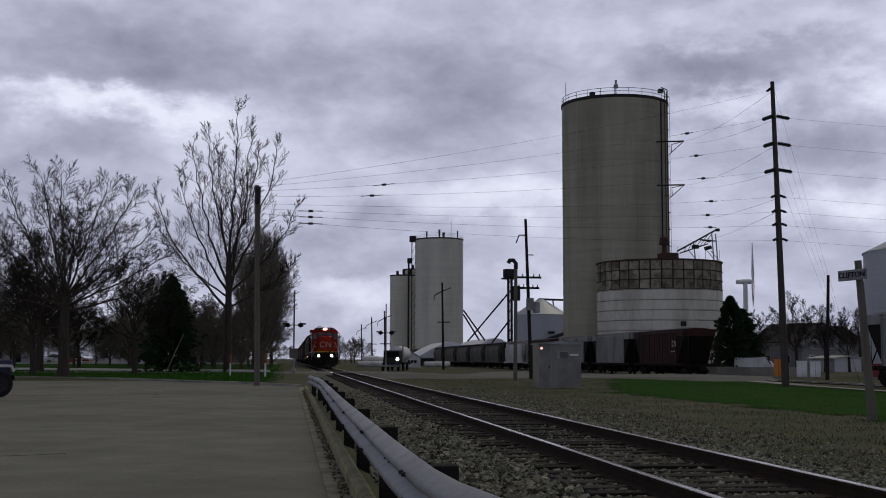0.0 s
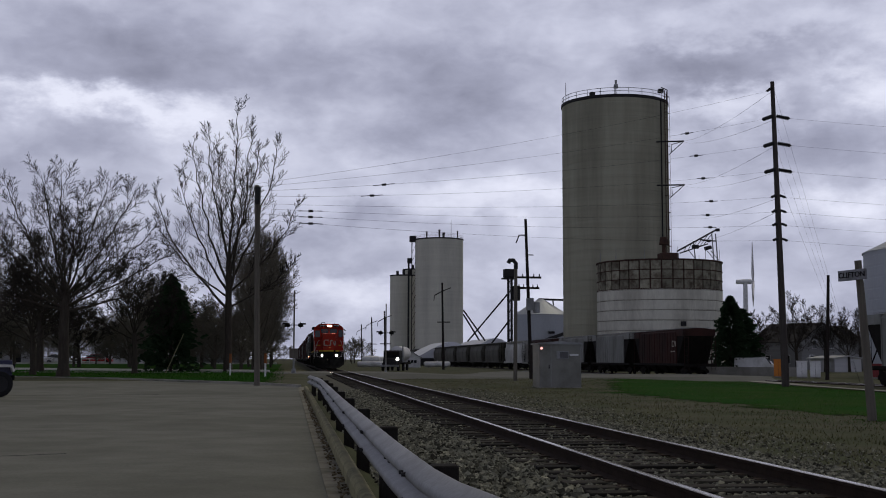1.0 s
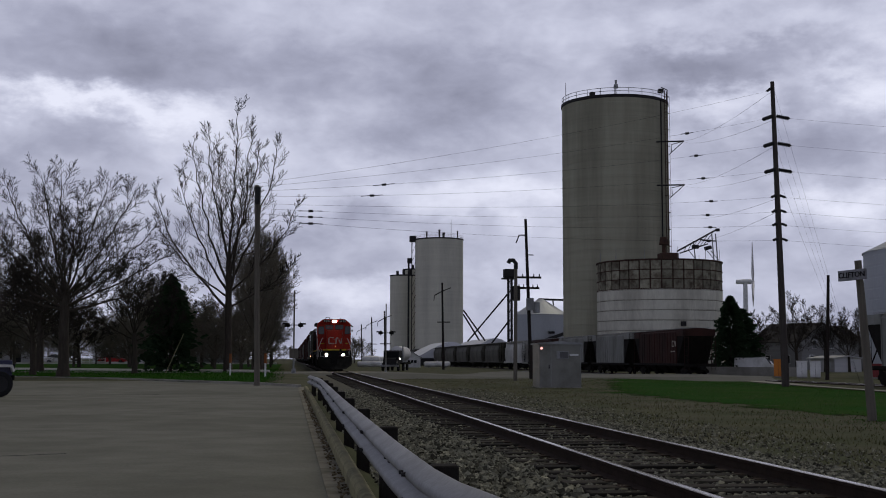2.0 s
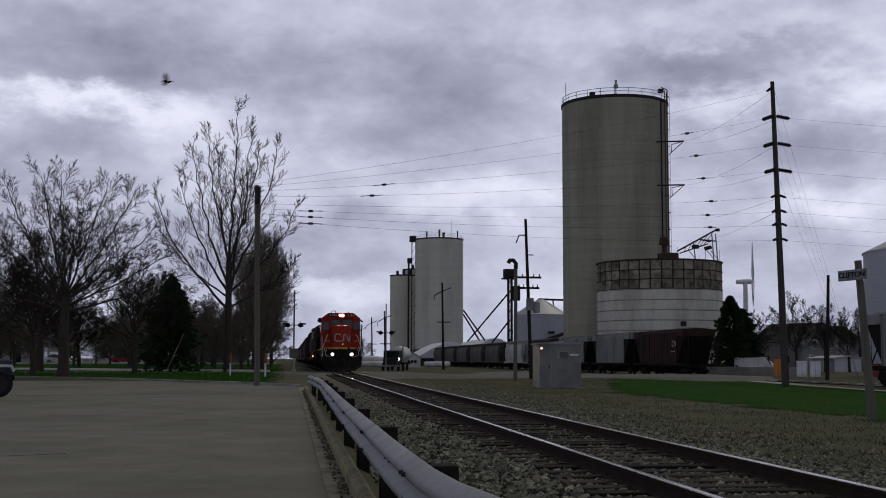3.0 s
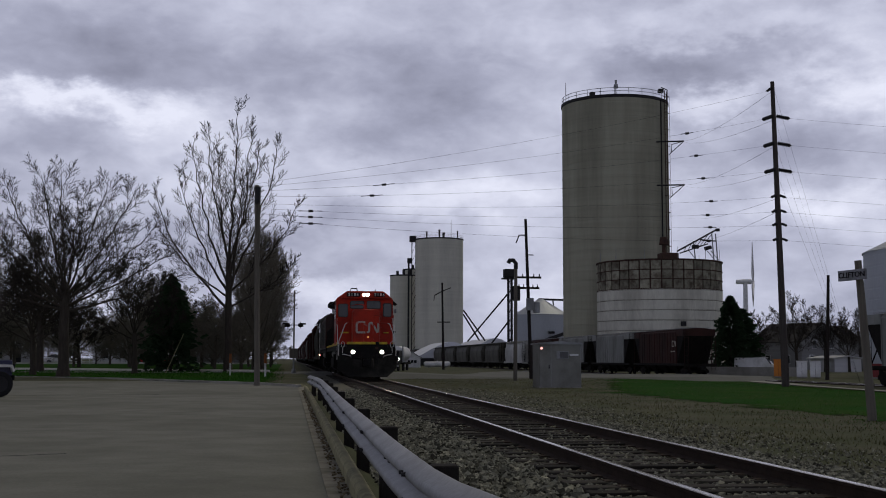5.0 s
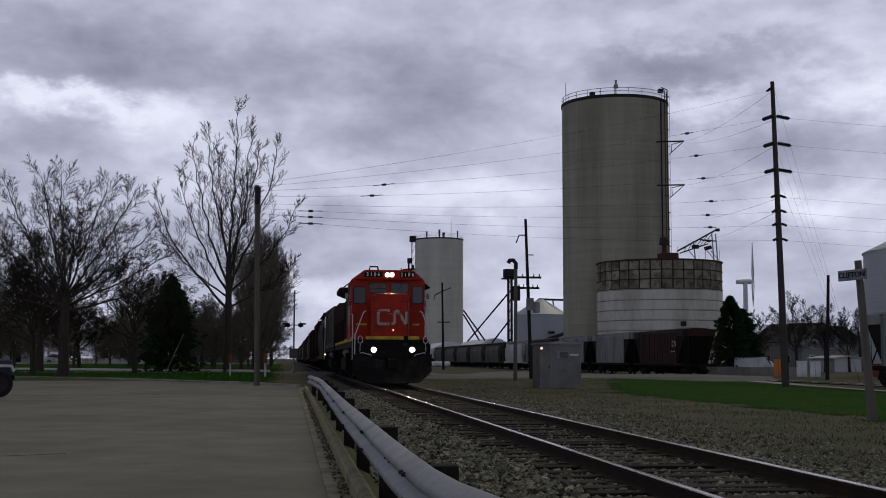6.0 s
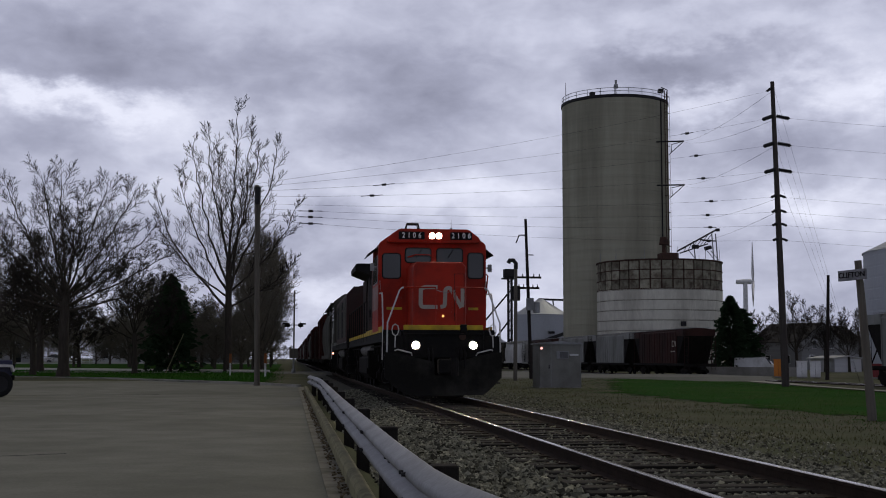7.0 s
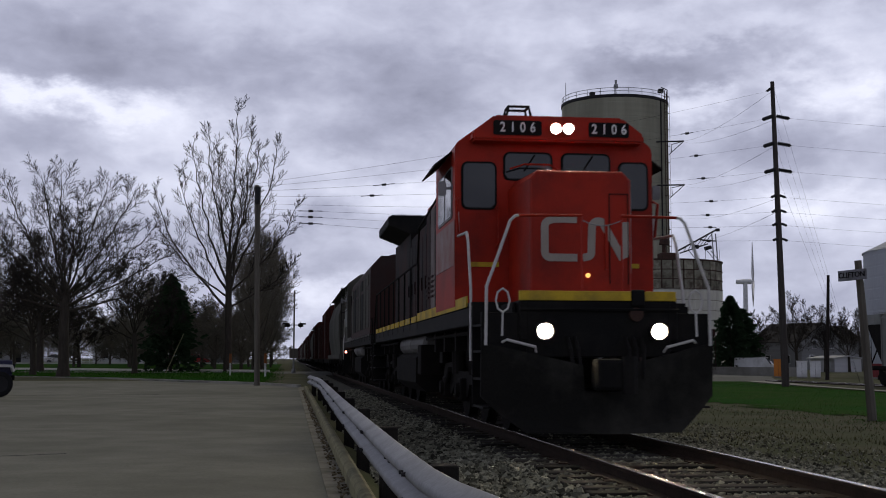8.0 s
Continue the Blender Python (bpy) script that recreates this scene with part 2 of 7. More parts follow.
def tube(bm, a, b, r0, r1=None, sides=8, caps=True):
    """A tapered tube from a to b."""
    a, b = Vector(a), Vector(b)
    r1 = r0 if r1 is None else r1
    q = (b - a).to_track_quat("Z", "Y")
    rings = []
    for p, r in ((a, r0), (b, r1)):
        rings.append([bm.verts.new(p + q @ Vector((r * math.cos(2 * math.pi * i / sides), r * math.sin(2 * math.pi * i / sides), 0))) for i in range(sides)])
    for i in range(sides):
        j = (i + 1) % sides
        bm.faces.new((rings[0][i], rings[0][j], rings[1][j], rings[1][i]))
    if caps and sides > 2:
        bm.faces.new(rings[0][::-1])
        bm.faces.new(rings[1])


def pipe(bm, points, r, sides=8, r_end=None, caps=True):
    """One continuous bent tube along points, tapering to r_end."""
    pts = [Vector(p) for p in points]
    n = len(pts)
    rings = []
    a = None
    for i, p in enumerate(pts):
        t = (pts[min(i + 1, n - 1)] - pts[max(i - 1, 0)]).normalized()
        a = t.orthogonal().normalized() if a is None else (a - t * a.dot(t)).normalized()
        b = t.cross(a)
        rr = r if r_end is None else r + (r_end - r) * i / (n - 1)
        rings.append([bm.verts.new(p + (a * math.cos(2 * math.pi * k / sides) + b * math.sin(2 * math.pi * k / sides)) * rr) for k in range(sides)])
    for u, v in zip(rings, rings[1:]):
        for k in range(sides):
            j = (k + 1) % sides
            bm.faces.new((u[k], u[j], v[j], v[k]))
    if caps:
        bm.faces.new(rings[0][::-1])
        bm.faces.new(rings[-1])


def prism(bm, outline, y0, y1, axis="y"):
    """A closed outline of (u, v) pushed from y0 to y1: along y (u=x, v=z), x (u=y, v=z) or z (u=x, v=y)."""
    def at(u, v, w):
        return {"y": (u, w, v), "x": (w, u, v), "z": (u, v, w)}[axis]
    a = [bm.verts.new(at(u, v, y0)) for u, v in outline]
    b = [bm.verts.new(at(u, v, y1)) for u, v in outline]
    n = len(a)
    fs = [bm.faces.new(a), bm.faces.new(b[::-1])]
    for i in range(n):
        fs.append(bm.faces.new((a[i], b[i], b[(i + 1) % n], a[(i + 1) % n])))
    bmesh.ops.recalc_face_normals(bm, faces=fs)


def lathe(bm, profile, sides=48):
    """A turned body round z from (radius, height) pairs."""
    rings = []
    for r, z in profile:
        rings.append([bm.verts.new((r * math.cos(2 * math.pi * i / sides), r * math.sin(2 * math.pi * i / sides), z)) for i in range(sides)] if r > 1e-4 else [bm.verts.new((0, 0, z))])
    for a, b in zip(rings, rings[1:]):
        for i in range(sides):
            j = (i + 1) % sides
            if len(a) == 1:
                bm.faces.new((a[0], b[j], b[i]))
            elif len(b) == 1:
                bm.faces.new((a[i], a[j], b[0]))
            else:
                bm.faces.new((a[i], a[j], b[j], b[i]))


def mesh_of(bm, name, material, smooth=False):
    me = bpy.data.meshes.new(name)
    bm.to_mesh(me)
    bm.free()
    me.materials.append(material)
    if smooth:
        me.polygons.foreach_set("use_smooth", [True] * len(me.polygons))
    return me


def part(name, bm, material, parent=None, label="", smooth=False, at=None):
    ob = new(name, mesh_of(bm, name, material, smooth))
    if parent:
        ob.parent = parent
    if at is not None:
        ob.matrix_basis = at
    return tagged(ob, label)


def thing(name, label, category, m=None, group="", kind=""):
    """An Empty at a thing's base, which parents its parts."""
    ob = new(name)
    ob.empty_display_size = 0.2
    if m is not None:
        ob.matrix_basis = m
    return tagged(ob, label, category, group, kind)


def bm_new():
    return bmesh.new()
# ------------------------------------------------------------ ground
TRACK_X, SIDING_X = 3.944, 38.35
SIDING_Z = -0.60


def ease(v, a, b):
    v = min(1.0, max(0.0, (v - a) / (b - a)))
    return v * v * (3 - 2 * v)


def ground_z(x, y):
    """The lie of the land: the left side stands a little higher than the yard on the other side of the track."""
    left = -0.20 + 0.12 * ease(y, 50, 85) + 0.26 * ease(y, 100, 190)
    right = -0.44 - 0.26 * ease(x, 23, 35)
    return left + (right - left) * ease(x, 0.62, 1.0 + 0.02 * max(0, min(y, 150)))


def grid(name, xs, ys, height, material, label, kind="structure"):
    me = bpy.data.meshes.new(name)
    n = len(xs)
    verts = [(x, y, height(x, y)) for y in ys for x in xs]
    faces = [(j * n + i, j * n + i + 1, (j + 1) * n + i + 1, (j + 1) * n + i) for j in range(len(ys) - 1) for i in range(n - 1)]
    me.from_pydata(verts, [], faces)
    me.materials.append(material)
    me.polygons.foreach_set("use_smooth", [True] * len(me.polygons))
    return tagged(new(name, me), label, kind=kind)


XS = [-4500, -1500, -500, -200, -120, -80] + list(range(-60, 0, 4)) + [-0.5, 0.3, 0.62, 0.8, 1.0, 1.4, 2, 3, 4, 6, 8, 10] + list(range(14, 80, 4)) + [100, 140, 200, 500, 1500, 4500]
YS = [-500, -100, -40, -20] + list(range(-10, 60, 3)) + list(range(60, 200, 8)) + [220, 260, 320, 400, 600, 1000, 2000, 4700]
grid("ground", XS, YS, ground_z, M["soil"], "bare brown trackside soil with thin grass")


def slab(name, outline, z, thick, material, label, kind="structure"):
    """A level sheet with an edge, from its outline in plan."""
    bm = bm_new()
    prism(bm, outline, z - thick, z, "z")
    return tagged(part(name, bm, material), label, kind=kind)


def draped(name, x0, x1, y0, y1, lift, material, label, keep=None, nx=24, ny=40, kind="structure"):
    """A thin layer that follows the ground, kept where keep(x, y) holds."""
    me = bpy.data.meshes.new(name)
    verts, faces = [], []
    xs = [x0 + (x1 - x0) * i / nx for i in range(nx + 1)]
    ys = [y0 + (y1 - y0) * i / ny for i in range(ny + 1)]
    for y in ys:
        for x in xs:
            verts.append((x, y, ground_z(x, y) + lift))
    for j in range(ny):
        for i in range(nx):
            if keep is None or keep((xs[i] + xs[i + 1]) / 2, (ys[j] + ys[j + 1]) / 2):
                faces.append((j * (nx + 1) + i, j * (nx + 1) + i + 1, (j + 1) * (nx + 1) + i + 1, (j + 1) * (nx + 1) + i))
    me.from_pydata(verts, [], faces)
    me.materials.append(material)
    return tagged(new(name, me), label, kind=kind)


# the wide worn street beside the track, its far kerb running off at a slant
ROAD_Z = -0.15
slab("road", [(0.36, -25), (0.36, 51), (-0.2, 52.7), (-1.5, 56.3), (-9.8, 70), (-17.9, 78.6), (-45, 101), (-70, 112), (-70, -25)], ROAD_Z, 0.25, M["asphalt"], "worn grey asphalt street with tar seams")
FAR_KERB = [(0.3, 51.3), (-0.2, 52.9), (-1.5, 56.5), (-9.8, 70.2), (-17.9, 78.8), (-45, 101.2), (-70, 112.2)]


def strip(bm, line, width, z0, z1):
    """A raised strip along a line in plan."""
    for (ax, ay), (bx, by) in zip(line, line[1:]):
        d = Vector((bx - ax, by - ay)).normalized()
        nx, ny = -d.y * width, d.x * width
        if ny < 0:
            nx, ny = -nx, -ny
        prism(bm, [(ax, ay), (bx, by), (bx + nx, by + ny), (ax + nx, ay + ny)], z0, z1, "z")


bm = bm_new()
strip(bm, FAR_KERB, 0.18, -0.4, -0.05)
tagged(part("far_kerb", bm, M["concrete"]), "low grey concrete kerb along the lawn", kind="structure")
# ------------------------------------------------------------ track
def rail(x, y0, y1, z, name, label):
    holder = thing(name, label, "rail", pose(x, 0, z), kind="structure")
    bm = bm_new()
    prism(bm, [(-0.07, -0.16), (0.07, -0.16), (0.07, -0.145), (0.012, -0.12), (0.012, -0.045), (0.034, -0.035), (0.034, -0.008), (-0.034, -0.008), (-0.034, -0.035), (-0.012, -0.045), (-0.012, -0.12), (-0.07, -0.145)], y0, y1)
    part("rail_web", bm, M["rail"], holder)
    bm = bm_new()
    prism(bm, [(-0.033, -0.009), (0.033, -0.009), (0.030, -0.002), (0.022, 0), (-0.022, 0), (-0.030, -0.002)], y0, y1)
    part("rail_head", bm, M["railtop"], holder, "shiny worn steel running surface")
    return holder


for side, nm in ((-0.755, "rail_near"), (0.755, "rail_far")):
    rail(TRACK_X + side, -15, 1200, 0, nm, "long rusty steel rail with a polished head")
for side, nm in ((-0.755, "siding_rail_near"), (0.755, "siding_rail_far")):
    rail(SIDING_X + side, 20, 700, SIDING_Z + 0.0, nm, "rusty steel rail of the elevator siding")

bm = bm_new()
prism(bm, [(1.0, -0.6), (1.5, -0.33), (2.45, -0.20), (5.45, -0.20), (6.4, -0.36), (7.6, -0.6)], -15, 1200)
tagged(part("ballast_bed", bm, M["ballast"]), "bed of crushed grey ballast stone", kind="structure")
# ------------------------------------------------------------ rolling stock
def wheelset_mesh(r, gauge=1.51):
    bm = bm_new()
    for s in (-1, 1):
        for x0, x1, rr in ((s * (gauge / 2 - 0.06), s * (gauge / 2 + 0.065), r), (s * (gauge / 2 - 0.085), s * (gauge / 2 - 0.055), r + 0.028)):
            tube(bm, (x0, 0, 0), (x1, 0, 0), rr, rr, 24)
        for k in range(4):
            a = k * math.pi / 2
            tube(bm, (s * (gauge / 2 + 0.05), 0.3 * r * math.cos(a) * 1.6, 0.3 * r * math.sin(a) * 1.6), (s * (gauge / 2 + 0.072), 0.3 * r * math.cos(a) * 1.6, 0.3 * r * math.sin(a) * 1.6), 0.16 * r, 0.16 * r, 8)
    tube(bm, (-0.98, 0, 0), (0.98, 0, 0), 0.085, 0.085, 12)
    return mesh_of(bm, "wheelset", M["grime"])


WHEELS = {0.53: wheelset_mesh(0.53), 0.457: wheelset_mesh(0.457)}
SPINNING = []


def add_wheelset(parent, y, r):
    w = new("wheelset", WHEELS[r])
    w.parent = parent
    w.matrix_basis = pose(0, y, r)
    return w


def loco_truck(parent, y):
    """A three-axle truck with its side frames, springs and journal boxes."""
    bm = bm_new()
    for s in (-1, 1):
        x0, x1 = s * 0.98, s * 1.14
        prism(bm, [(-2.75, 0.75), (-2.5, 0.95), (-1.2, 0.98), (-0.9, 0.82), (0.9, 0.82), (1.2, 0.98), (2.5, 0.95), (2.75, 0.75), (2.6, 0.55), (2.25, 0.42), (1.6, 0.42), (1.2, 0.62), (0.5, 0.62), (0.3, 0.42), (-0.3, 0.42), (-0.5, 0.62), (-1.2, 0.62), (-1.6, 0.42), (-2.25, 0.42), (-2.6, 0.55)], x0, x1, "x")
        for ax in (-2.0, 0.0, 2.0):
            box(bm, s * 1.08, s * 1.24, ax - 0.17, ax + 0.17, 0.36, 0.72, 0.03)
            tube(bm, (s * 1.22, ax, 0.53), (s * 1.30, ax, 0.53), 0.13, 0.11, 12)
        for sy in (-1.0, 1.0):
            for dy in (-0.16, 0.16):
                tube(bm, (s * 1.1, sy + dy, 0.78), (s * 1.1, sy + dy, 1.2), 0.10, 0.10, 10)
            tube(bm, (s * 1.2, sy * 1.35, 0.85), (s * 1.2, sy * 1.75, 0.62), 0.05, 0.05, 8)
        box(bm, s * 1.15, s * 1.22, -2.7, -2.3, 0.95, 1.25)
        box(bm, s * 1.15, s * 1.22, 2.3, 2.7, 0.95, 1.25)
    box(bm, -1.0, 1.0, -0.3, 0.3, 0.7, 1.25)
    t = part("truck", bm, M["grime"], parent, "grimy three-axle cast truck frame", at=pose(0, y, 0))
    for ax in (-2.0, 0.0, 2.0):
        SPINNING.append((add_wheelset(t, ax, 0.53), 0.53, (0, ax, 0.53)))
    return t


def freight_truck(parent, y, spin=False):
    bm = bm_new()
    for s in (-1, 1):
        prism(bm, [(-1.1, 0.60), (-0.75, 0.74), (0.75, 0.74), (1.1, 0.60), (1.1, 0.36), (0.7, 0.36), (0.38, 0.22), (-0.38, 0.22), (-0.7, 0.36), (-1.1, 0.36)], s * 0.93, s * 1.07, "x")
        for dy in (-0.15, 0.0, 0.15):
            tube(bm, (s * 1.02, dy, 0.3), (s * 1.02, dy, 0.6), 0.06, 0.06, 8)
        for ax in (-0.89, 0.89):
            tube(bm, (s * 1.05, ax, 0.457), (s * 1.13, ax, 0.457), 0.10, 0.09, 10)
    box(bm, -0.95, 0.95, -0.2, 0.2, 0.5, 0.85)
    t = part("truck", bm, M["grime"], parent, "dark two-axle freight truck", at=pose(0, y, 0))
    for ax in (-0.89, 0.89):
        w = add_wheelset(t, ax, 0.457)
        if spin:
            SPINNING.append((w, 0.457, (0, ax, 0.457)))
    return t


def coupler(parent, y, way):
    bm = bm_new()
    box(bm, -0.12, 0.12, min(y, y + way * 0.55), max(y, y + way * 0.55), 0.72, 0.95, 0.03)
    box(bm, -0.24, 0.22, min(y + way * 0.5, y + way * 0.8), max(y + way * 0.5, y + way * 0.8), 0.64, 1.03, 0.05)
    tube(bm, (0.17, y + way * 0.78, 0.60), (0.17, y + way * 0.78, 1.06), 0.10, 0.10, 10)
    return part("coupler", bm, M["black"], parent, "heavy grimy knuckle coupler")


def text_mesh(body, size, depth=0.006, spacing=1.0):
    cu = bpy.data.curves.new("writing", "FONT")
    cu.body, cu.size, cu.extrude, cu.align_x, cu.align_y, cu.space_character, cu.offset = body, size, depth, "CENTER", "CENTER", spacing, 0.004
    ob = bpy.data.objects.new("writing", cu)
    me = bpy.data.meshes.new_from_object(ob)
    bpy.data.objects.remove(ob)
    me.materials.clear()
    return me


def ribbon(bm, pts, width, y0, y1, close_ends=True):
    """A flat band along points (x, z) in an upright plane facing -y."""
    pts = [Vector(p) for p in pts]
    left, right = [], []
    for i, p in enumerate(pts):
        d0 = (p - pts[i - 1]).normalized() if i else (pts[1] - p).normalized()
        d1 = (pts[i + 1] - p).normalized() if i < len(pts) - 1 else d0
        n0, n1 = Vector((-d0.y, d0.x)), Vector((-d1.y, d1.x))
        n = (n0 + n1).normalized()
        k = width / 2 / max(0.35, n.dot(n1))
        left.append(p + n * k)
        right.append(p - n * k)
    for i in range(len(pts) - 1):
        prism(bm, [tuple(left[i]), tuple(left[i + 1]), tuple(right[i + 1]), tuple(right[i])], y0, y1)


def arc(cx, cz, r, a0, a1, n=6):
    return [(cx + r * math.cos(radians(a0 + (a1 - a0) * i / n)), cz + r * math.sin(radians(a0 + (a1 - a0) * i / n))) for i in range(n + 1)]


def rounded(x0, x1, z0, z1, r, n=4):
    return arc(x1 - r, z1 - r, r, 0, 90, n) + arc(x0 + r, z1 - r, r, 90, 180, n) + arc(x0 + r, z0 + r, r, 180, 270, n) + arc(x1 - r, z0 + r, r, 270, 360, n)


def band_mark(parent, cx, cz, s, y, axis="y"):
    """The railway's mark as plain flowing bands."""
    for pts in ([(0.47, 0.53)] + [(0.14, 0.53)] + arc(0.10, 0.43, 0.08, 100, 180, 4)[1:] + [(0.02, 0.13)] + arc(0.10, 0.08, 0.08, 180, 260, 4) + [(0.47, 0.0)],
                [(0.55, 0.0)] + arc(0.60, 0.08, 0.07, -60, 0, 3) + [(0.68, 0.40)] + arc(0.77, 0.42, 0.09, 160, 40, 5) + [(1.09, 0.03), (1.15, 0.06), (1.15, 0.50)]):
        bm = bm_new()
        ribbon(bm, [(cx + (u - 0.58) * s, cz + (v - 0.27) * s) for u, v in pts], 0.105 * s, y - 0.004, y + 0.02)
        ob = part("band_mark", bm, M["letter"], parent, "broad flowing off-white band")
        if axis == "x":
            ob.matrix_basis = pose(0, 0, 0, 0, 0, -90)


def locomotive(name, label, body, hood, stripe, lead):
    L = thing(name, label, "locomotive")
    # frame, sill and pilot
    bm = bm_new()
    box(bm, -1.50, 1.50, 1.1, 20.0, 1.48, 1.74, 0.02)
    box(bm, -0.62, 0.62, 0.3, 20.6, 1.05, 1.55)
    box(bm, -1.05, 1.05, 0.06, 1.2, 1.25, 1.78, 0.03)
    box(bm, -1.05, 1.05, 20.0, 20.7, 1.0, 1.78, 0.03)
    part("underframe", bm, M["black"], L, "black main frame and side sill")
    for x in (-1.505, 1.505):
        bm = bm_new()
        box(bm, x - 0.012, x + 0.012, 1.55, 8.2, 1.745, 1.90)
        for k in range(9):
            box(bm, x - 0.012, x + 0.012, 8.45 + k * 1.28, 9.35 + k * 1.28, 1.745, 1.86)
        part("sill_stripe", bm, stripe, L, "yellow stripe along the walkway edge")
    bm = bm_new()
    box(bm, -1.50, 1.50, 1.1, 20.0, 1.742, 1.80)
    part("walkway", bm, M["black"], L)
    bm = bm_new()
    box(bm, -1.05, 1.02, 0.03, 0.10, 1.775, 1.90, 0.01)
    part("deck_stripe", bm, stripe, L, "yellow band across the front deck edge")
    # end plate and plough
    bm = bm_new()
    box(bm, -1.53, 1.47, 0.10, 0.16, 1.12, 1.62, 0.01)
    box(bm, -0.95, 0.95, 0.05, 0.14, 1.05, 1.78, 0.02)
    part("end_plate", bm, M["black"], L, "black pilot plate under the deck")
    bm = bm_new()
    for s in (-1, 1):
        a = [(s * 0.28, -0.22, 0.95), (s * 1.53, 0.10, 1.24), (s * 1.53, 0.16, 0.55), (s * 1.30, 0.06, 0.32), (s * 1.0, -0.16, 0.10), (s * 0.0, -0.42, 0.10), (s * 0.0, -0.34, 0.62), (s * 0.28, -0.28, 0.62)]
        front = [bm.verts.new(p) for p in a]
        rear = [bm.verts.new((p[0], p[1] + 0.06, p[2])) for p in a]
        bm.faces.new(front if s < 0 else front[::-1])
        bm.faces.new(rear[::-1] if s < 0 else rear)
        for i in range(len(a)):
            j = (i + 1) % len(a)
            bm.faces.new((front[i], rear[i], rear[j], front[j]) if s < 0 else (front[j], rear[j], rear[i], front[i]))
    bmesh.ops.recalc_face_normals(bm, faces=bm.faces)
    part("snow_plough", bm, M["dusty_lit_black"], L, "sooty black V-shaped pilot plough")
    coupler(L, 0.05, -1)
    coupler(L, 20.7, 1)
    for x in (-0.42, -0.32, 0.34, 0.44, 0.54):
        bm = bm_new()
        pipe(bm, [(x, 0.05, 1.30), (x, -0.12, 1.15), (x * 0.92, -0.2, 0.82), (x * 0.86, -0.14, 0.62)], 0.026, 8)
        part("brake_hose", bm, M["black"], L)
    # step wells at the four corners
    for y0, way in ((0.16, 1), (19.95, 1)):
        for s in (-1, 1):
            bm = bm_new()
            prism(bm, [(s * 1.08, y0), (s * 1.12, y0), (s * 1.12, y0 + 0.86), (s * 1.51, y0 + 0.86), (s * 1.51, y0 + 0.90), (s * 1.08, y0 + 0.90)], 0.38, 1.75, "z")
            well = part("step_well", bm, M["black"], L, "black corner step well")
            for z in (0.42, 0.78, 1.14, 1.48):
                bm = bm_new()
                box(bm, s * 1.12, s * 1.50, y0 + 0.02, y0 + 0.85, z - 0.03, z)
                part("tread", bm, M["black"], well)
    # fuel tank and air reservoirs
    bm = bm_new()
    prism(bm, [(-1.42, 0.55), (-1.42, 1.05), (-1.2, 1.2), (1.2, 1.2), (1.42, 1.05), (1.42, 0.55), (1.2, 0.36), (-1.2, 0.36)], 9.3, 13.7)
    part("fuel_tank", bm, M["grime"], L, "grimy dark fuel tank")
    for s in (-1, 1):
        bm = bm_new()
        for y0, y1 in ((8.2, 10.6), (10.8, 13.2)):
            tube(bm, (s * 1.2, y0, 1.32), (s * 1.2, y1, 1.32), 0.20, 0.20, 14)
            tube(bm, (s * 1.2, y0 - 0.07, 1.32), (s * 1.2, y0, 1.32), 0.12, 0.20, 14)
            tube(bm, (s * 1.2, y1, 1.32), (s * 1.2, y1 + 0.07, 1.32), 0.20, 0.12, 14)
        part("air_reservoir", bm, M["greyloco"], L, "dull grey cylindrical air tanks")
        bm = bm_new()
        box(bm, s * 1.05, s * 1.45, 8.1, 8.7, 0.72, 1.30, 0.03)
        part("battery_box", bm, M["grime"], L)
        for y0, y1 in ((1.6, 7.9), (13.9, 19.6)):
            bm = bm_new()
            pipe(bm, [(s * 1.35, y0, 1.40), (s * 1.35, y1, 1.40)], 0.03, 6)
            part("air_pipe", bm, M["grime"], L)
        for y in (2.2, 3.6, 5.0, 6.3, 15.0, 16.5, 18.0):
            bm = bm_new()
            box(bm, s * 1.2, s * 1.38, y, y + 0.16, 1.15, 1.48)
            part("pipe_bracket", bm, M["grime"], L)
    loco_truck(L, 4.3)
    loco_truck(L, 16.6)
    # nose with chamfered upper edge
    bm = bm_new()
    sec = [(-0.71, 1.80), (-0.71, 3.50), (-0.60, 3.62), (0.60, 3.62), (0.71, 3.50), (0.71, 1.80)]
    prism(bm, sec, 1.0, 2.70)
    vs = [v for v in bm.verts if v.co.y > 2.5 and v.co.z > 3.4]
    for v in vs:
        v.co.z += 0.07
    es = [e for e in bm.edges if all(v.co.y < 1.2 for v in e.verts)]
    bmesh.ops.bevel(bm, geom=es, offset=0.045, segments=3, affect="EDGES", profile=0.5)
    part("nose", bm, body, L, "red low nose with bevelled edges")
    bm = bm_new()
    ribbon(bm, [(0.40, 2.05), (0.40, 3.30), (0.66, 3.30), (0.66, 2.05)], 0.012, 0.985, 1.0)
    part("nose_door_seam", bm, M["boxred"], L, "thin seam of the nose door")
    bm = bm_new()
    box(bm, 0.33, 0.37, 0.97, 1.0, 2.25, 2.95)
    part("nose_door_handle", bm, body, L)
    bm = bm_new()
    tube(bm, (0.09, 0.95, 2.17), (0.09, 1.0, 2.17), 0.024, 0.034, 12)
    part("marker_light", bm, M["amber_lamp"] if lead else M["glass"], L, "small glowing amber marker light")
    # cab shell
    bm = bm_new()
    sec = [(-1.525, 1.80), (-1.525, 4.26), (-0.96, 4.67), (0.96, 4.67), (1.525, 4.26), (1.525, 1.80)]
    prism(bm, sec, 2.68, 5.05)
    es = [e for e in bm.edges if abs(e.verts[0].co.y - e.verts[1].co.y) > 1 and min(v.co.z for v in e.verts) > 4]
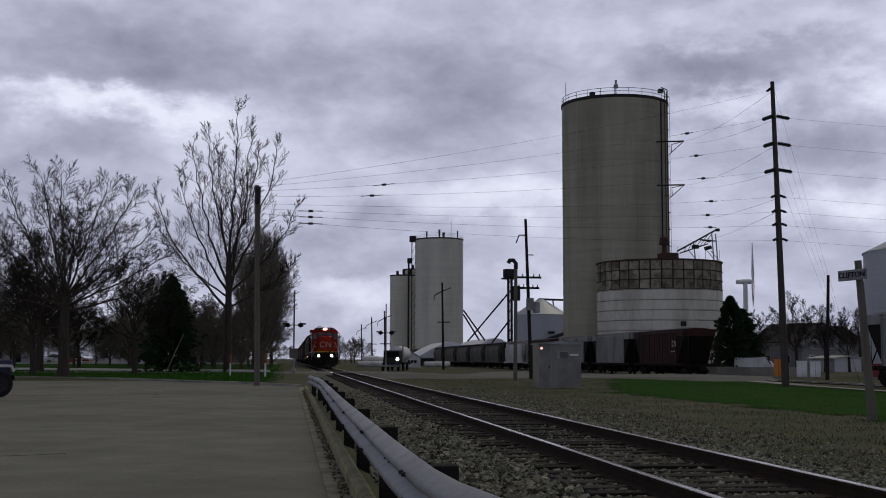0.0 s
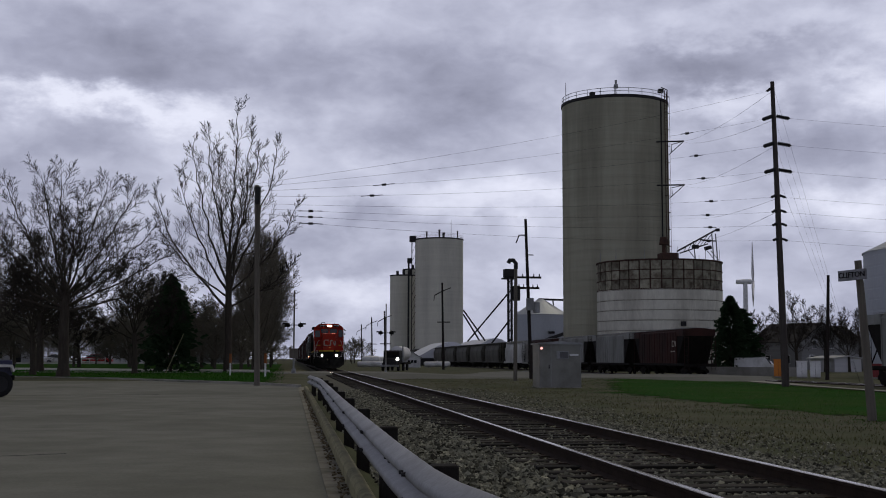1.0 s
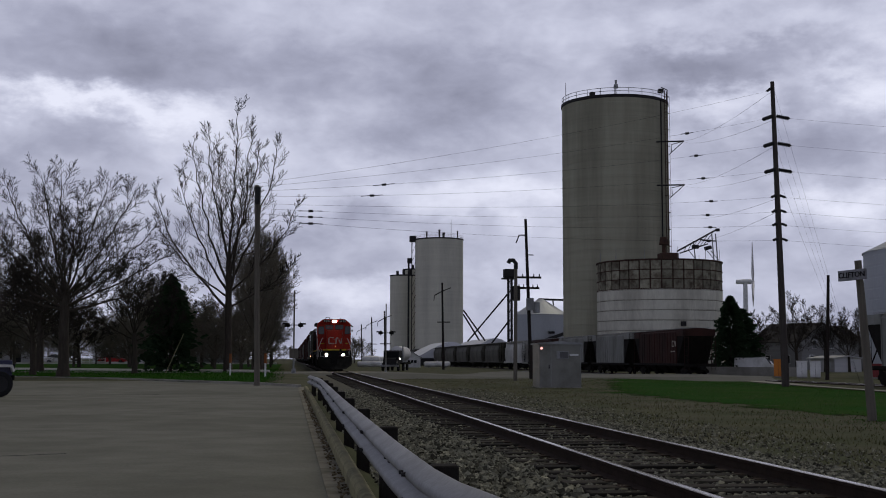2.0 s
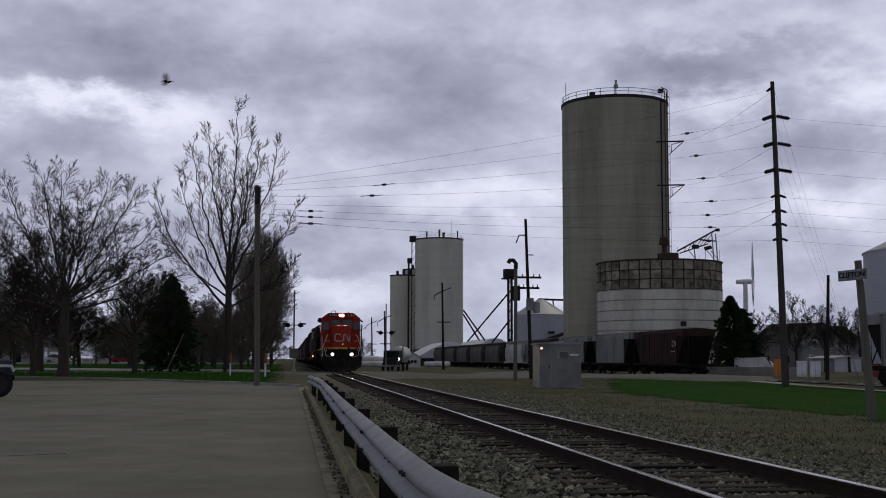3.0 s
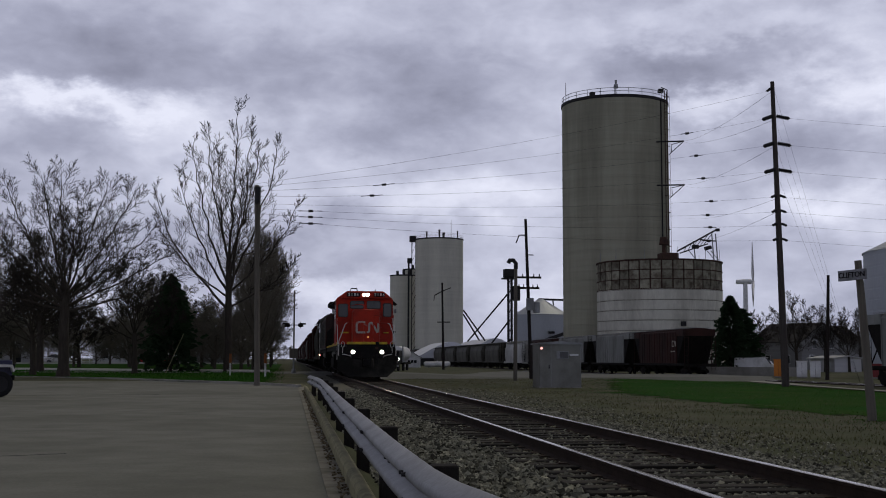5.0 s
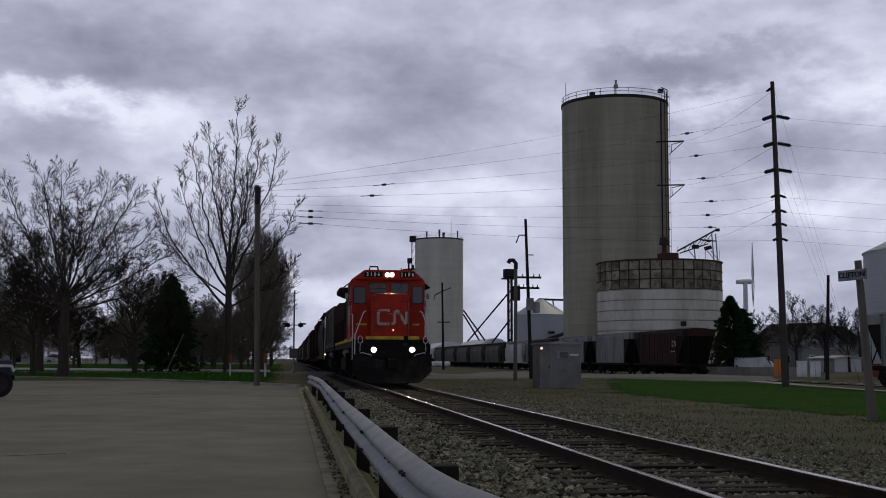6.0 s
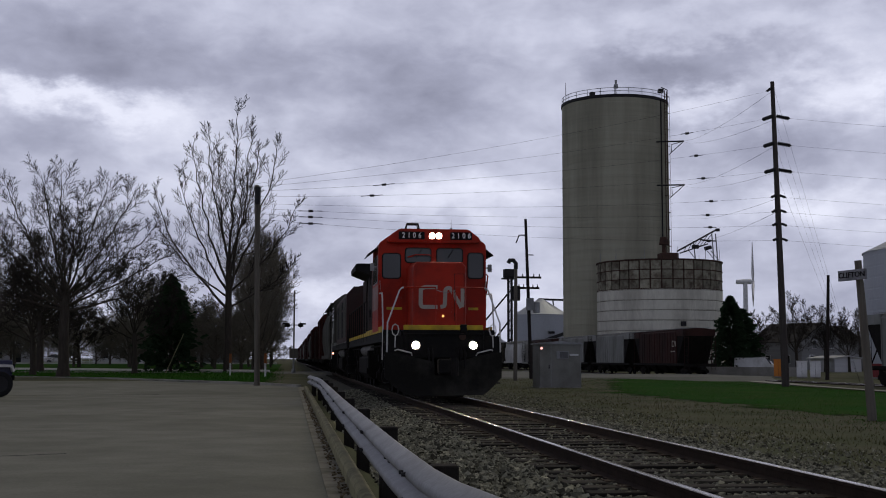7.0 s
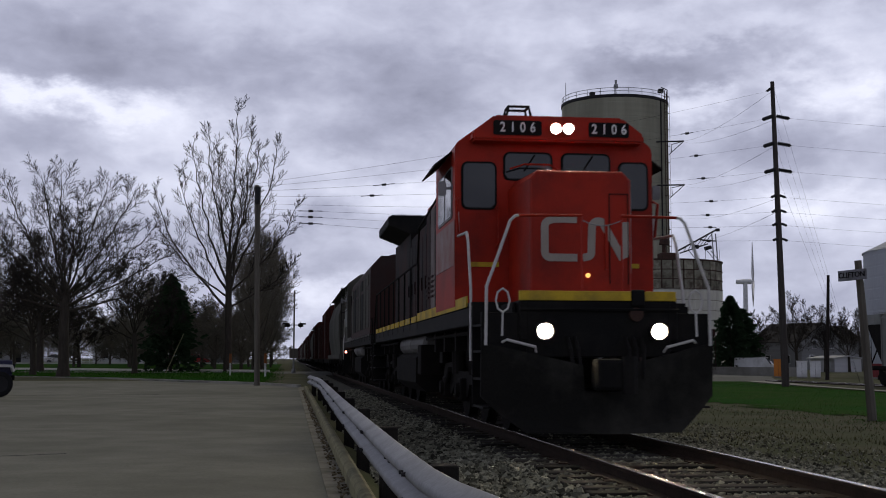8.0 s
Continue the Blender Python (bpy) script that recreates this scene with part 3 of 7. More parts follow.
    bmesh.ops.bevel(bm, geom=es, offset=0.08, segments=3, affect="EDGES", profile=0.5)
    part("cab", bm, body, L, "red crew cab with sloping roof edges")
    bm = bm_new()
    prism(bm, [(-1.30, 4.27), (-1.30, 4.40), (-0.96, 4.655), (0.98, 4.655), (1.32, 4.40), (1.32, 4.27)], 2.37, 2.70)
    bmesh.ops.bevel(bm, geom=bm.edges[:], offset=0.03, segments=2, affect="EDGES")
    part("number_board_housing", bm, body, L, "red housing over the front windows")
    for x0, x1 in ((-0.99, -0.26), (0.46, 1.08)):
        bm = bm_new()
        prism(bm, rounded(x0, x1, 4.35, 4.57, 0.03), 2.345, 2.365)
        board = part("number_board", bm, M["black"], L, "black number board")
        if lead:
            for i, digit in enumerate("2106"):
                me = text_mesh(digit, 0.205)
                me.materials.append(M["numeral"])
                ob = new("numeral", me)
                ob.parent = board
                ob.matrix_basis = pose((x0 + x1) / 2 + (i - 1.5) * 0.152, 2.338, 4.46, 90, 0, 0) @ Matrix.Diagonal((0.82, 1, 1, 1))
    for k, x in enumerate((-0.05, 0.14)):
        bm = bm_new()
        lathe(bm, [(0, -0.03), (0.088, -0.03), (0.088, 0.05), (0.080, 0.05), (0.076, -0.012), (0, -0.012)], 20)
        h = part("headlight", bm, M["black"], L, "black headlight hood", at=pose(x, 2.34, 4.455, 90, 0, 0))
        bm = bm_new()
        lathe(bm, [(0, 0), (0.072, 0.0), (0.066, 0.02), (0, 0.028)], 20)
        part("headlight_lens", bm, M["lamp"] if lead else M["glass"], h, "bright white lens")
    # windows: rubber gasket and dark pane
    for x0, x1, z0, z1, y in ((-1.40, -0.92, 3.29, 3.96, 2.68), (-0.76, -0.06, 3.74, 4.12, 2.68), (0.13, 0.84, 3.74, 4.12, 2.68), (1.02, 1.43, 3.31, 4.00, 2.68)):
        bm = bm_new()
        prism(bm, rounded(x0 - 0.03, x1 + 0.03, z0 - 0.03, z1 + 0.03, 0.10), y - 0.02, y + 0.005)
        w = part("window", bm, M["black"], L, "cab window in a black rubber gasket")
        bm = bm_new()
        prism(bm, rounded(x0, x1, z0, z1, 0.08), y - 0.028, y - 0.018)
        part("pane", bm, M["glass"], w, "dark reflecting glass")
        if z0 < 3.5:
            continue
        bm = bm_new()
        pipe(bm, [((x0 + x1) / 2 + 0.1, y - 0.05, z1 - 0.02), ((x0 + x1) / 2 - 0.06, y - 0.05, z0 + 0.12)], 0.012, 6)
        part("wiper", bm, M["black"], w)
    for s in (-1, 1):
        for y0, y1 in ((2.95, 3.62), (3.75, 4.55)):
            bm = bm_new()
            prism(bm, [(u, v) for u, v in rounded(y0 - 0.03, y1 + 0.03, 3.16, 3.95, 0.06)], s * 1.520, s * 1.545, "x")
            w = part("window", bm, M["galv"], L, "side window in a bare metal frame")
            bm = bm_new()
            prism(bm, [(u, v) for u, v in rounded(y0, y1, 3.19, 3.92, 0.05)], s * 1.540, s * 1.552, "x")
            part("pane", bm, M["glass"], w)
        bm = bm_new()
        prism(bm, [(s * 1.53, 4.18), (s * 1.53, 4.20), (s * 1.80, 3.99), (s * 1.79, 3.97)], 3.0, 4.75)
        part("sunshade", bm, M["black"], L, "thin black sunshade over the side windows")
        bm = bm_new()
        box(bm, s * 1.53, s * 1.70, 2.98, 3.01, 3.60, 3.64)
        prism(bm, rounded(min(s * 1.62, s * 1.74), max(s * 1.62, s * 1.74), 3.50, 3.72, 0.03), 2.96, 2.985)
        part("mirror", bm, M["galv"], L)
        bm = bm_new()
        box(bm, s * 1.525, s * 1.535, 2.69, 4.95, 2.42, 3.10)
        part("cab_side_panel", bm, M["fadedpanel"] if lead else M["hopper_grey"], L, "faded pinkish panel with worn lettering")
    for s, x0, x1 in ((-1, -1.29, -0.86), (1, 1.02, 1.30)):
        bm = bm_new()
        box(bm, x0, x1, 2.66, 2.685, 2.40, 2.47)
        part("cab_stripe", bm, stripe, L, "short yellow stripe on the cab front")
    bm = bm_new()
    pipe(bm, [(-0.78, 2.45, 4.64), (-0.74, 2.45, 4.80), (-0.44, 2.45, 4.80), (-0.40, 2.45, 4.64)], 0.022, 8)
    pipe(bm, [(-0.78, 2.75, 4.64), (-0.74, 2.75, 4.80), (-0.44, 2.75, 4.80), (-0.40, 2.75, 4.64)], 0.022, 8)
    pipe(bm, [(-0.74, 2.45, 4.80), (-0.74, 2.75, 4.80)], 0.022, 8)
    pipe(bm, [(-0.44, 2.45, 4.80), (-0.44, 2.75, 4.80)], 0.022, 8)
    part("roof_rail", bm, M["black"], L, "black tubular guard on the cab roof")
    bm = bm_new()
    tube(bm, (0.62, 3.4, 4.66), (0.62, 3.4, 4.80), 0.03, 0.02, 8)
    part("aerial", bm, M["black"], L)
    if lead:
        band_mark(L, 0.05, 2.68, 1.0, 0.99)
    # front handrails
    for s in (-1, 1):
        c = s * 1.0 - 0.03
        bm = bm_new()
        pipe(bm, [(0.045 + s * 0.265, 0.06, 2.88), (s * 1.05, 0.06, 2.87)], 0.019, 8)
        part("top_bar", bm, body, L, "red top bar of the front rail")
        bm = bm_new()
        pipe(bm, [(s * 1.05, 0.06, 2.87), (s * 1.10, 0.06, 2.86), (s * 1.16, 0.06, 2.80), (s * 1.34, 0.06, 2.30), (s * 1.47, 0.06, 1.95), (s * 1.48, 0.06, 1.20)], 0.021, 8)
        part("handrail", bm, M["handrail"], L, "bent white tubular handrail")
        bm = bm_new()
        pipe(bm, [(s * 1.50, 2.55, 3.20), (s * 1.50, 2.5, 2.84), (s * 1.50, 1.62, 2.80), (s * 1.50, 1.50, 2.68), (s * 1.50, 1.22, 1.98), (s * 1.52, 1.10, 1.0)], 0.021, 8)
        part("handrail", bm, M["handrail"], L, "bent white tubular handrail")
        bm = bm_new()
        pipe(bm, [(s * 1.27, 0.05, 1.24), (s * 1.22, -0.02, 1.27), (s * 0.86, -0.06, 1.18), (s * 0.84, 0.02, 1.12)], 0.018, 8)
        part("grab_iron", bm, M["handrail"], L, "white grab iron on the pilot")
        bm = bm_new()
        pipe(bm, [(s * 1.28, 0.0, 1.32), (s * 1.27, 0.0, 1.62)] + [(s * (1.27 + 0.09 * math.sin(radians(a))), 0.0, 1.77 - 0.15 * math.cos(radians(a))) for a in range(0, 361, 45)], 0.014, 6)
        part("uncoupling_lever", bm, M["handrail"], L, "looped uncoupling lever")
        bm = bm_new()
        lathe(bm, [(0, -0.12), (0.112, -0.12), (0.112, 0.12), (0.103, 0.12), (0.100, -0.012), (0, -0.012)], 20)
        d = part("ditch_light", bm, M["black"], L, "round black ditch light housing", at=pose(s * 0.745, -0.02, 1.38, 90, 0, 0))
        bm = bm_new()
        lathe(bm, [(0, 0), (0.088, 0.0), (0.080, 0.02), (0, 0.03)], 20)
        part("ditch_light_lens", bm, M["ditch"] if lead else M["glass"], d, "bright white lens")
        # long handrail with its stanchions
        bm = bm_new()
        pipe(bm, [(s * 1.50, 5.1, 3.75), (s * 1.50, 8.0, 3.55), (s * 1.49, 8.4, 2.90), (s * 1.49, 19.8, 2.86), (s * 1.49, 20.3, 2.3), (s * 1.49, 20.6, 2.0), (s * 1.49, 20.62, 1.0)], 0.02, 8)
        part("side_handrail", bm, M["grime"], L)
        for k in range(9):
            bm = bm_new()
            y = 8.3 + k * 1.42
            tube(bm, (s * 1.49, y, 1.60), (s * 1.49, y, 2.89), 0.022, 0.018, 6)
            part("stanchion", bm, M["black"], L)
    # short red grab rails at the cab corners, posts and chain of the front walkway gate
    for s in (-1, 1):
        bm = bm_new()
        pipe(bm, [(s * 1.50, 2.60, 3.42), (s * 1.54, 2.45, 3.36), (s * 1.50, 2.50, 2.84)], 0.022, 8)
        part("corner_grab", bm, body, L, "red grab rail at the cab corner")
        bm = bm_new()
        pipe(bm, [(s * 0.90, 2.66, 3.30), (s * 0.88, 2.55, 3.24), (s * 0.88, 2.55, 2.75), (s * 0.90, 2.66, 2.70)], 0.016, 8)
        part("cab_grab", bm, body, L, "short red grab rail on the cab front")
        bm = bm_new()
        pipe(bm, [(0.045 + s * 0.265, 0.06, 2.88), (0.045 + s * 0.265, 0.06, 1.90)], 0.012, 8)
        part("rail_post", bm, body, L, "thin red walkway post")
    bm = bm_new()
    pipe(bm, [(-0.22 + 0.53 * i / 8, 0.06, 2.82 - 0.07 * math.sin(math.pi * i / 8)) for i in range(9)], 0.007, 6)
    part("gate_chain", bm, M["galv"], L, "slack chain between the front rails")
    bm = bm_new()
    box(bm, 0.42, 0.60, 0.0, 0.05, 1.70, 1.92, 0.02)
    part("hose_bracket", bm, M["black"], L)
    bm = bm_new()
    pipe(bm, [(0.708, 1.03, 3.50), (0.708, 1.03, 2.2)], 0.009, 6)
    part("worn_edge", bm, M["fadedpanel"], L, "paint worn pale along the nose edge")
    bm = bm_new()
    pipe(bm, [(-0.72, 2.50, 3.86), (-0.5, 2.46, 3.93), (-0.12, 2.46, 3.93), (0.05, 2.50, 3.84)], 0.014, 6)
    part("nose_grab", bm, body, L)
    bm = bm_new()
    pipe(bm, [(-1.05, 0.0, 1.66), (1.05, 0.0, 1.66)], 0.02, 6)
    part("uncoupling_bar", bm, M["black"], L)
    bm = bm_new()
    tube(bm, (0.48, -0.01, 1.60), (0.48, 0.06, 1.60), 0.09, 0.09, 14)
    part("rear_marker", bm, M["rust"], L, "dull red round marker")
    # equipment cabinet, long hood, radiator
    bm = bm_new()
    prism(bm, [(-1.35, 1.80), (-1.35, 3.9), (-0.85, 4.40), (0.85, 4.40), (1.35, 3.9), (1.35, 1.80)], 5.05, 7.9)
    part("equipment_cabinet", bm, body, L, "red equipment cabinet behind the cab")
    bm = bm_new()
    prism(bm, [(-0.90, 1.80), (-0.90, 4.05), (-0.62, 4.36), (0.62, 4.36), (0.90, 4.05), (0.90, 1.80)], 7.9, 15.6)
    part("engine_hood", bm, hood, L, "dark sooty engine hood")
    bm = bm_new()
    top = 4.25 if lead else 4.12
    prism(bm, [(-0.92, 1.80), (-0.92, top), (0.92, top), (0.92, 1.80)], 15.6, 20.1)
    part("radiator_compartment", bm, hood, L)
    bm = bm_new()
    if lead:
        prism(bm, [(-0.92, 4.22), (-1.48, 4.44), (-1.48, 4.66), (-1.40, 4.70), (1.40, 4.70), (1.48, 4.66), (1.48, 4.44), (0.92, 4.22)], 15.6, 19.0)
    else:
        prism(bm, [(-1.0, 4.10), (-1.0, 4.20), (-0.8, 4.26), (0.8, 4.26), (1.0, 4.20), (1.0, 4.10)], 14.6, 20.0)
    part("radiator", bm, M["black"] if lead else hood, L, "black overhanging radiator wings" if lead else "flat radiator roof")
    for s in (-1, 1):
        for k in range(4):
            bm = bm_new()
            y = 5.2 + k * 0.68
            box(bm, s * 1.345, s * 1.375, y, y + 0.60, 1.95, 3.80, 0.01)
            dr = part("cabinet_door", bm, M["fadeddoor"] if k % 2 == 0 and lead else hood, L, "weathered tall cabinet door")
            bm = bm_new()
            for j in range(5):
                box(bm, s * 1.37, s * 1.395, y + 0.1, y + 0.5, 2.15 + j * 0.09, 2.19 + j * 0.09)
            part("louvres", bm, hood, dr)
        for k in range(11):
            bm = bm_new()
            y = 8.05 + k * 0.77
            box(bm, s * 0.895, s * 0.93, y, y + 0.68, 1.95, 3.85, 0.01)
            box(bm, s * 0.925, s * 0.955, y + 0.06, y + 0.09, 2.6, 2.9)
            part("hood_door", bm, hood, L)
        for k in range(10 if lead else 0):
            bm = bm_new()
            box(bm, s * 1.48, s * 1.495, 15.7 + k * 0.33, 15.95 + k * 0.33, 4.47, 4.63)
            part("radiator_screen", bm, M["darksteel"], L)
    if not lead:
        bm = bm_new()
        prism(bm, [(-1.54, 1.80), (-1.54, 3.75), (-1.50, 3.88), (-1.22, 4.18), (1.22, 4.18), (1.50, 3.88), (1.54, 3.75), (1.54, 1.80)], 9.2, 20.35)
        part("carbody", bm, hood, L, "dull red-brown full-width body")
        for s in (-1, 1):
            for k in range(7):
                bm = bm_new()
                y = 9.6 + k * 1.5
                box(bm, s * 1.535, s * 1.56, y, y + 1.15, 2.0, 3.6 if k % 2 else 3.2, 0.01)
                if k % 2 == 0:
                    box(bm, s * 1.535, s * 1.565, y + 0.1, y + 1.05, 3.3, 3.65, 0.01)
                part("side_door", bm, M["black"] if k % 3 == 1 else body, L, "weathered side door")
        bm = bm_new()
        box(bm, -0.35, 0.35, 20.34, 20.39, 1.95, 3.7, 0.01)
        part("end_door", bm, hood, L)
    bm = bm_new()
    box(bm, -0.35, 0.35, 10.6, 11.8, 4.34, 4.56, 0.04)
    part("exhaust_stack", bm, M["black"], L)
    return L


# plough dust, its tone also raised to hold the glow of the lights
M["dusty_lit_black"] = mat("dusty_lit_plough_black", (0.016, 0.0155, 0.0135), (0.009, 0.0085, 0.008), 1.6, 0.85, bump=0.002, dirt=(0.046, 0.044, 0.037), dirt_scale=0.8, spec=0.12)
M["numeral"] = mat("white_numeral", (0.80, 0.80, 0.78), (0.70, 0.70, 0.68), 2, 0.6)
M["amber_lamp"] = glow("amber_marker", (1.0, 0.55, 0.15), 1.3)
M["ditch"] = glow("ditch_lamp", (1.0, 0.80, 0.56), 450.0)
M["fadedpanel"] = mat("faded_pink_panel", (0.30, 0.12, 0.10), (0.20, 0.075, 0.06), 1.5, 0.6, dirt=(0.33, 0.25, 0.23), dirt_scale=1.5)
M["fadeddoor"] = mat("weathered_grey_door", (0.34, 0.315, 0.29), (0.16, 0.12, 0.105), 1.5, 0.7, dirt=(0.08, 0.05, 0.045), dirt_scale=1.2, stretch=(1, 1, 0.3))
M["soothood"] = mat("soot_dark_hood", (0.018, 0.014, 0.013), (0.010, 0.009, 0.009), 1.0, 0.7, dirt=(0.06, 0.014, 0.010), dirt_scale=0.35, spec=0.12)
M["greyloco"] = mat("dull_grey_paint", (0.17, 0.165, 0.155), (0.11, 0.105, 0.10), 0.7, 0.65, dirt=(0.05, 0.045, 0.042), dirt_scale=0.5, stretch=(1, 1, 0.4))
M["hopper_dark"] = mat("dark_olive_hopper_paint", (0.105, 0.102, 0.085), (0.065, 0.062, 0.052), 0.6, 0.75, dirt=(0.032, 0.029, 0.025), dirt_scale=0.4, stretch=(1, 1, 0.4), spec=0.1)
M["redhood"] = mat("dull_red_brown_hood", (0.050, 0.018, 0.014), (0.032, 0.014, 0.012), 0.8, 0.7, dirt=(0.03, 0.02, 0.018), dirt_scale=0.5)

TRAIN = []   # (thing, metres behind the leading lights, turned about)
TRAIN.append((locomotive("locomotive", "red diesel freight locomotive with lit headlights and black frame", M["red"], M["soothood"], M["yellow"], True), 0.0, 0))
TRAIN.append((locomotive("locomotive", "grimy grey and dark red diesel locomotive coupled behind", M["hopper_dark"], M["redhood"], M["greyloco"], False), 42.2, 180))
bm = bm_new()
box(bm, 1.50, 1.58, 4.1, 4.25, 1.28, 1.38, 0.02)
part("step_lamp", bm, glow("step_lamp", (1.0, 0.35, 0.25), 6.0), TRAIN[1][0], "small glowing reddish step lamp")


def hopper_car(label, paint, ribs=True, spin=False, mark=False, length=17.6, z_top=4.62):
    """A covered hopper: sides, sloped ends, discharge bays, roof with hatches, ladders, trucks."""
    C = thing("hopper_car", label, "freight car")
    h, w = length / 2, 1.56
    side_lo, side_hi = 1.25, z_top - 0.35
    bm = bm_new()
    if ribs:
        prism(bm, [(-w, side_lo), (-w, side_hi), (-w + 0.25, z_top - 0.12), (w - 0.25, z_top - 0.12), (w, side_hi), (w, side_lo)], -h + 2.6, h - 2.6)
        # tapering ends: the top runs out over the trucks, the slope sheet falls inward
        for s in (-1, 1):
            y0, y1 = s * (h - 2.6), s * (h - 0.5)
            prism(bm, [(y0, z_top - 0.75), (y0, z_top - 0.12), (y1, z_top - 0.12), (y1, z_top - 0.75)], -w, w, "x")
    else:
        prism(bm, [(-w + 0.12, side_lo), (-w - 0.02, 2.2), (-w - 0.02, 3.2), (-w + 0.22, 4.0), (-w + 0.7, z_top - 0.12), (w - 0.7, z_top - 0.12), (w - 0.22, 4.0), (w + 0.02, 3.2), (w + 0.02, 2.2), (w - 0.12, side_lo)], -h + 1.4, h - 1.4)
        for s in (-1, 1):
            prism(bm, [(s * (h - 1.4), side_lo + 0.4), (s * (h - 1.4), z_top - 0.14), (s * (h - 0.6), z_top - 0.14), (s * (h - 0.6), z_top - 0.6)], -w + 0.3, w - 0.3, "x")
    part("body", bm, paint, C)
    if ribs:
        for s in (-1, 1):
            bm = bm_new()
            prism(bm, [(s * (h - 2.6), side_lo), (s * (h - 2.6), z_top - 0.76), (s * (h - 0.55), z_top - 0.76)], -w + 0.06, w - 0.06, "x")
            part("slope_sheet", bm, M["grime"], C, "dark sloping end sheet")
    bm = bm_new()
    prism(bm, [(-w + 0.1, z_top - 0.14), (-0.5, z_top - 0.02), (0.5, z_top - 0.02), (w - 0.1, z_top - 0.14)], -h + 0.5, h - 0.5)
    part("roof", bm, M["hopper_grey"] if ribs and not mark else paint, C, "low ridged roof")
    for k in range(10):
        bm = bm_new()
        y = -h + 1.6 + k * (length - 3.2) / 9
        box(bm, -0.42, 0.42, y - 0.3, y + 0.3, z_top - 0.04, z_top + 0.05, 0.02)
        part("hatch", bm, M["hopper_grey"], C)
    bm = bm_new()
    for s in (-1, 1):
        box(bm, s * 0.78 - 0.16, s * 0.78 + 0.16, -h + 0.4, h - 0.4, z_top + 0.0, z_top + 0.03)
    part("running_board", bm, M["galv"], C)
    if ribs:
        for s in (-1, 1):
            for k in range(15):
                y = -h + 2.7 + k * (length - 5.4) / 14
                bm = bm_new()
                box(bm, s * w, s * (w + 0.055), y - 0.045, y + 0.045, side_lo, side_hi)
                part("rib", bm, paint, C)
    bm = bm_new()
    for s in (-1, 1):
        box(bm, s * (w - 0.08), s * (w + 0.05), -h + 0.3, h - 0.3, side_lo - 0.22, side_lo, 0.02)
        box(bm, -w, w, s * (h - 0.5), s * (h - 0.25), side_lo - 0.3, side_lo - 0.02, 0.02)
    box(bm, -0.28, 0.28, -h, h, 0.78, side_lo - 0.05)
    part("side_sill", bm, paint if not ribs else M["grime"], C)
    for k in (-1, 0, 1):
        bm = bm_new()
        y = k * 3.4
        lo = 0.35
        a = [bm.verts.new(p) for p in ((-1.45, y - 1.6, side_lo), (1.45, y - 1.6, side_lo), (1.45, y + 1.6, side_lo), (-1.45, y + 1.6, side_lo))]
        b = [bm.verts.new(p) for p in ((-0.55, y - 0.45, lo), (0.55, y - 0.45, lo), (0.55, y + 0.45, lo), (-0.55, y + 0.45, lo))]
        bm.faces.new(b[::-1])
        bm.faces.new(a)
        for i in range(4):
            bm.faces.new((a[i], b[i], b[(i + 1) % 4], a[(i + 1) % 4])[::-1])
        bmesh.ops.recalc_face_normals(bm, faces=bm.faces)
        box(bm, -0.7, 0.7, y - 0.5, y + 0.5, lo - 0.1, lo + 0.02)
        part("discharge_bay", bm, M["grime"], C)
    for sy in (-1, 1):
        for sx in (-1, 1):
            bm = bm_new()
            for dx in (-0.0, 0.4):
                tube(bm, (sx * (w - 0.05 - dx), sy * (h - 0.35), 0.6), (sx * (w - 0.05 - dx), sy * (h - 0.35), z_top - 0.15), 0.022, 0.022, 6)
            for k in range(9):
                z = 0.75 + k * 0.42
                tube(bm, (sx * (w - 0.05), sy * (h - 0.35), z), (sx * (w - 0.45), sy * (h - 0.35), z), 0.016, 0.016, 6)
            part("ladder", bm, M["grime"] if not mark else paint, C)
        for sx in (-1, 1):
            bm = bm_new()
            tube(bm, (sx * 1.2, sy * (h - 0.4), side_lo), (sx * 0.9, sy * (h - 1.6), z_top - 1.4), 0.05, 0.05, 6)
            part("end_brace", bm, M["grime"], C)
        coupler(C, sy * (h - 0.3), sy)
        freight_truck(C, sy * (h - 2.1), spin)
    if mark:
        band_mark(C, 5.6, 3.15, 0.95, -w - 0.07, "x")
        for k in range(2):
            bm = bm_new()
            box(bm, -w - 0.064, -w - 0.058, -5.6 + k * 0.75 - 0.3, -5.6 + k * 0.75 + 0.25, 2.35, 2.46)
            part("lettering_bar", bm, M["letter"], C, "small off-white bar")
    return C


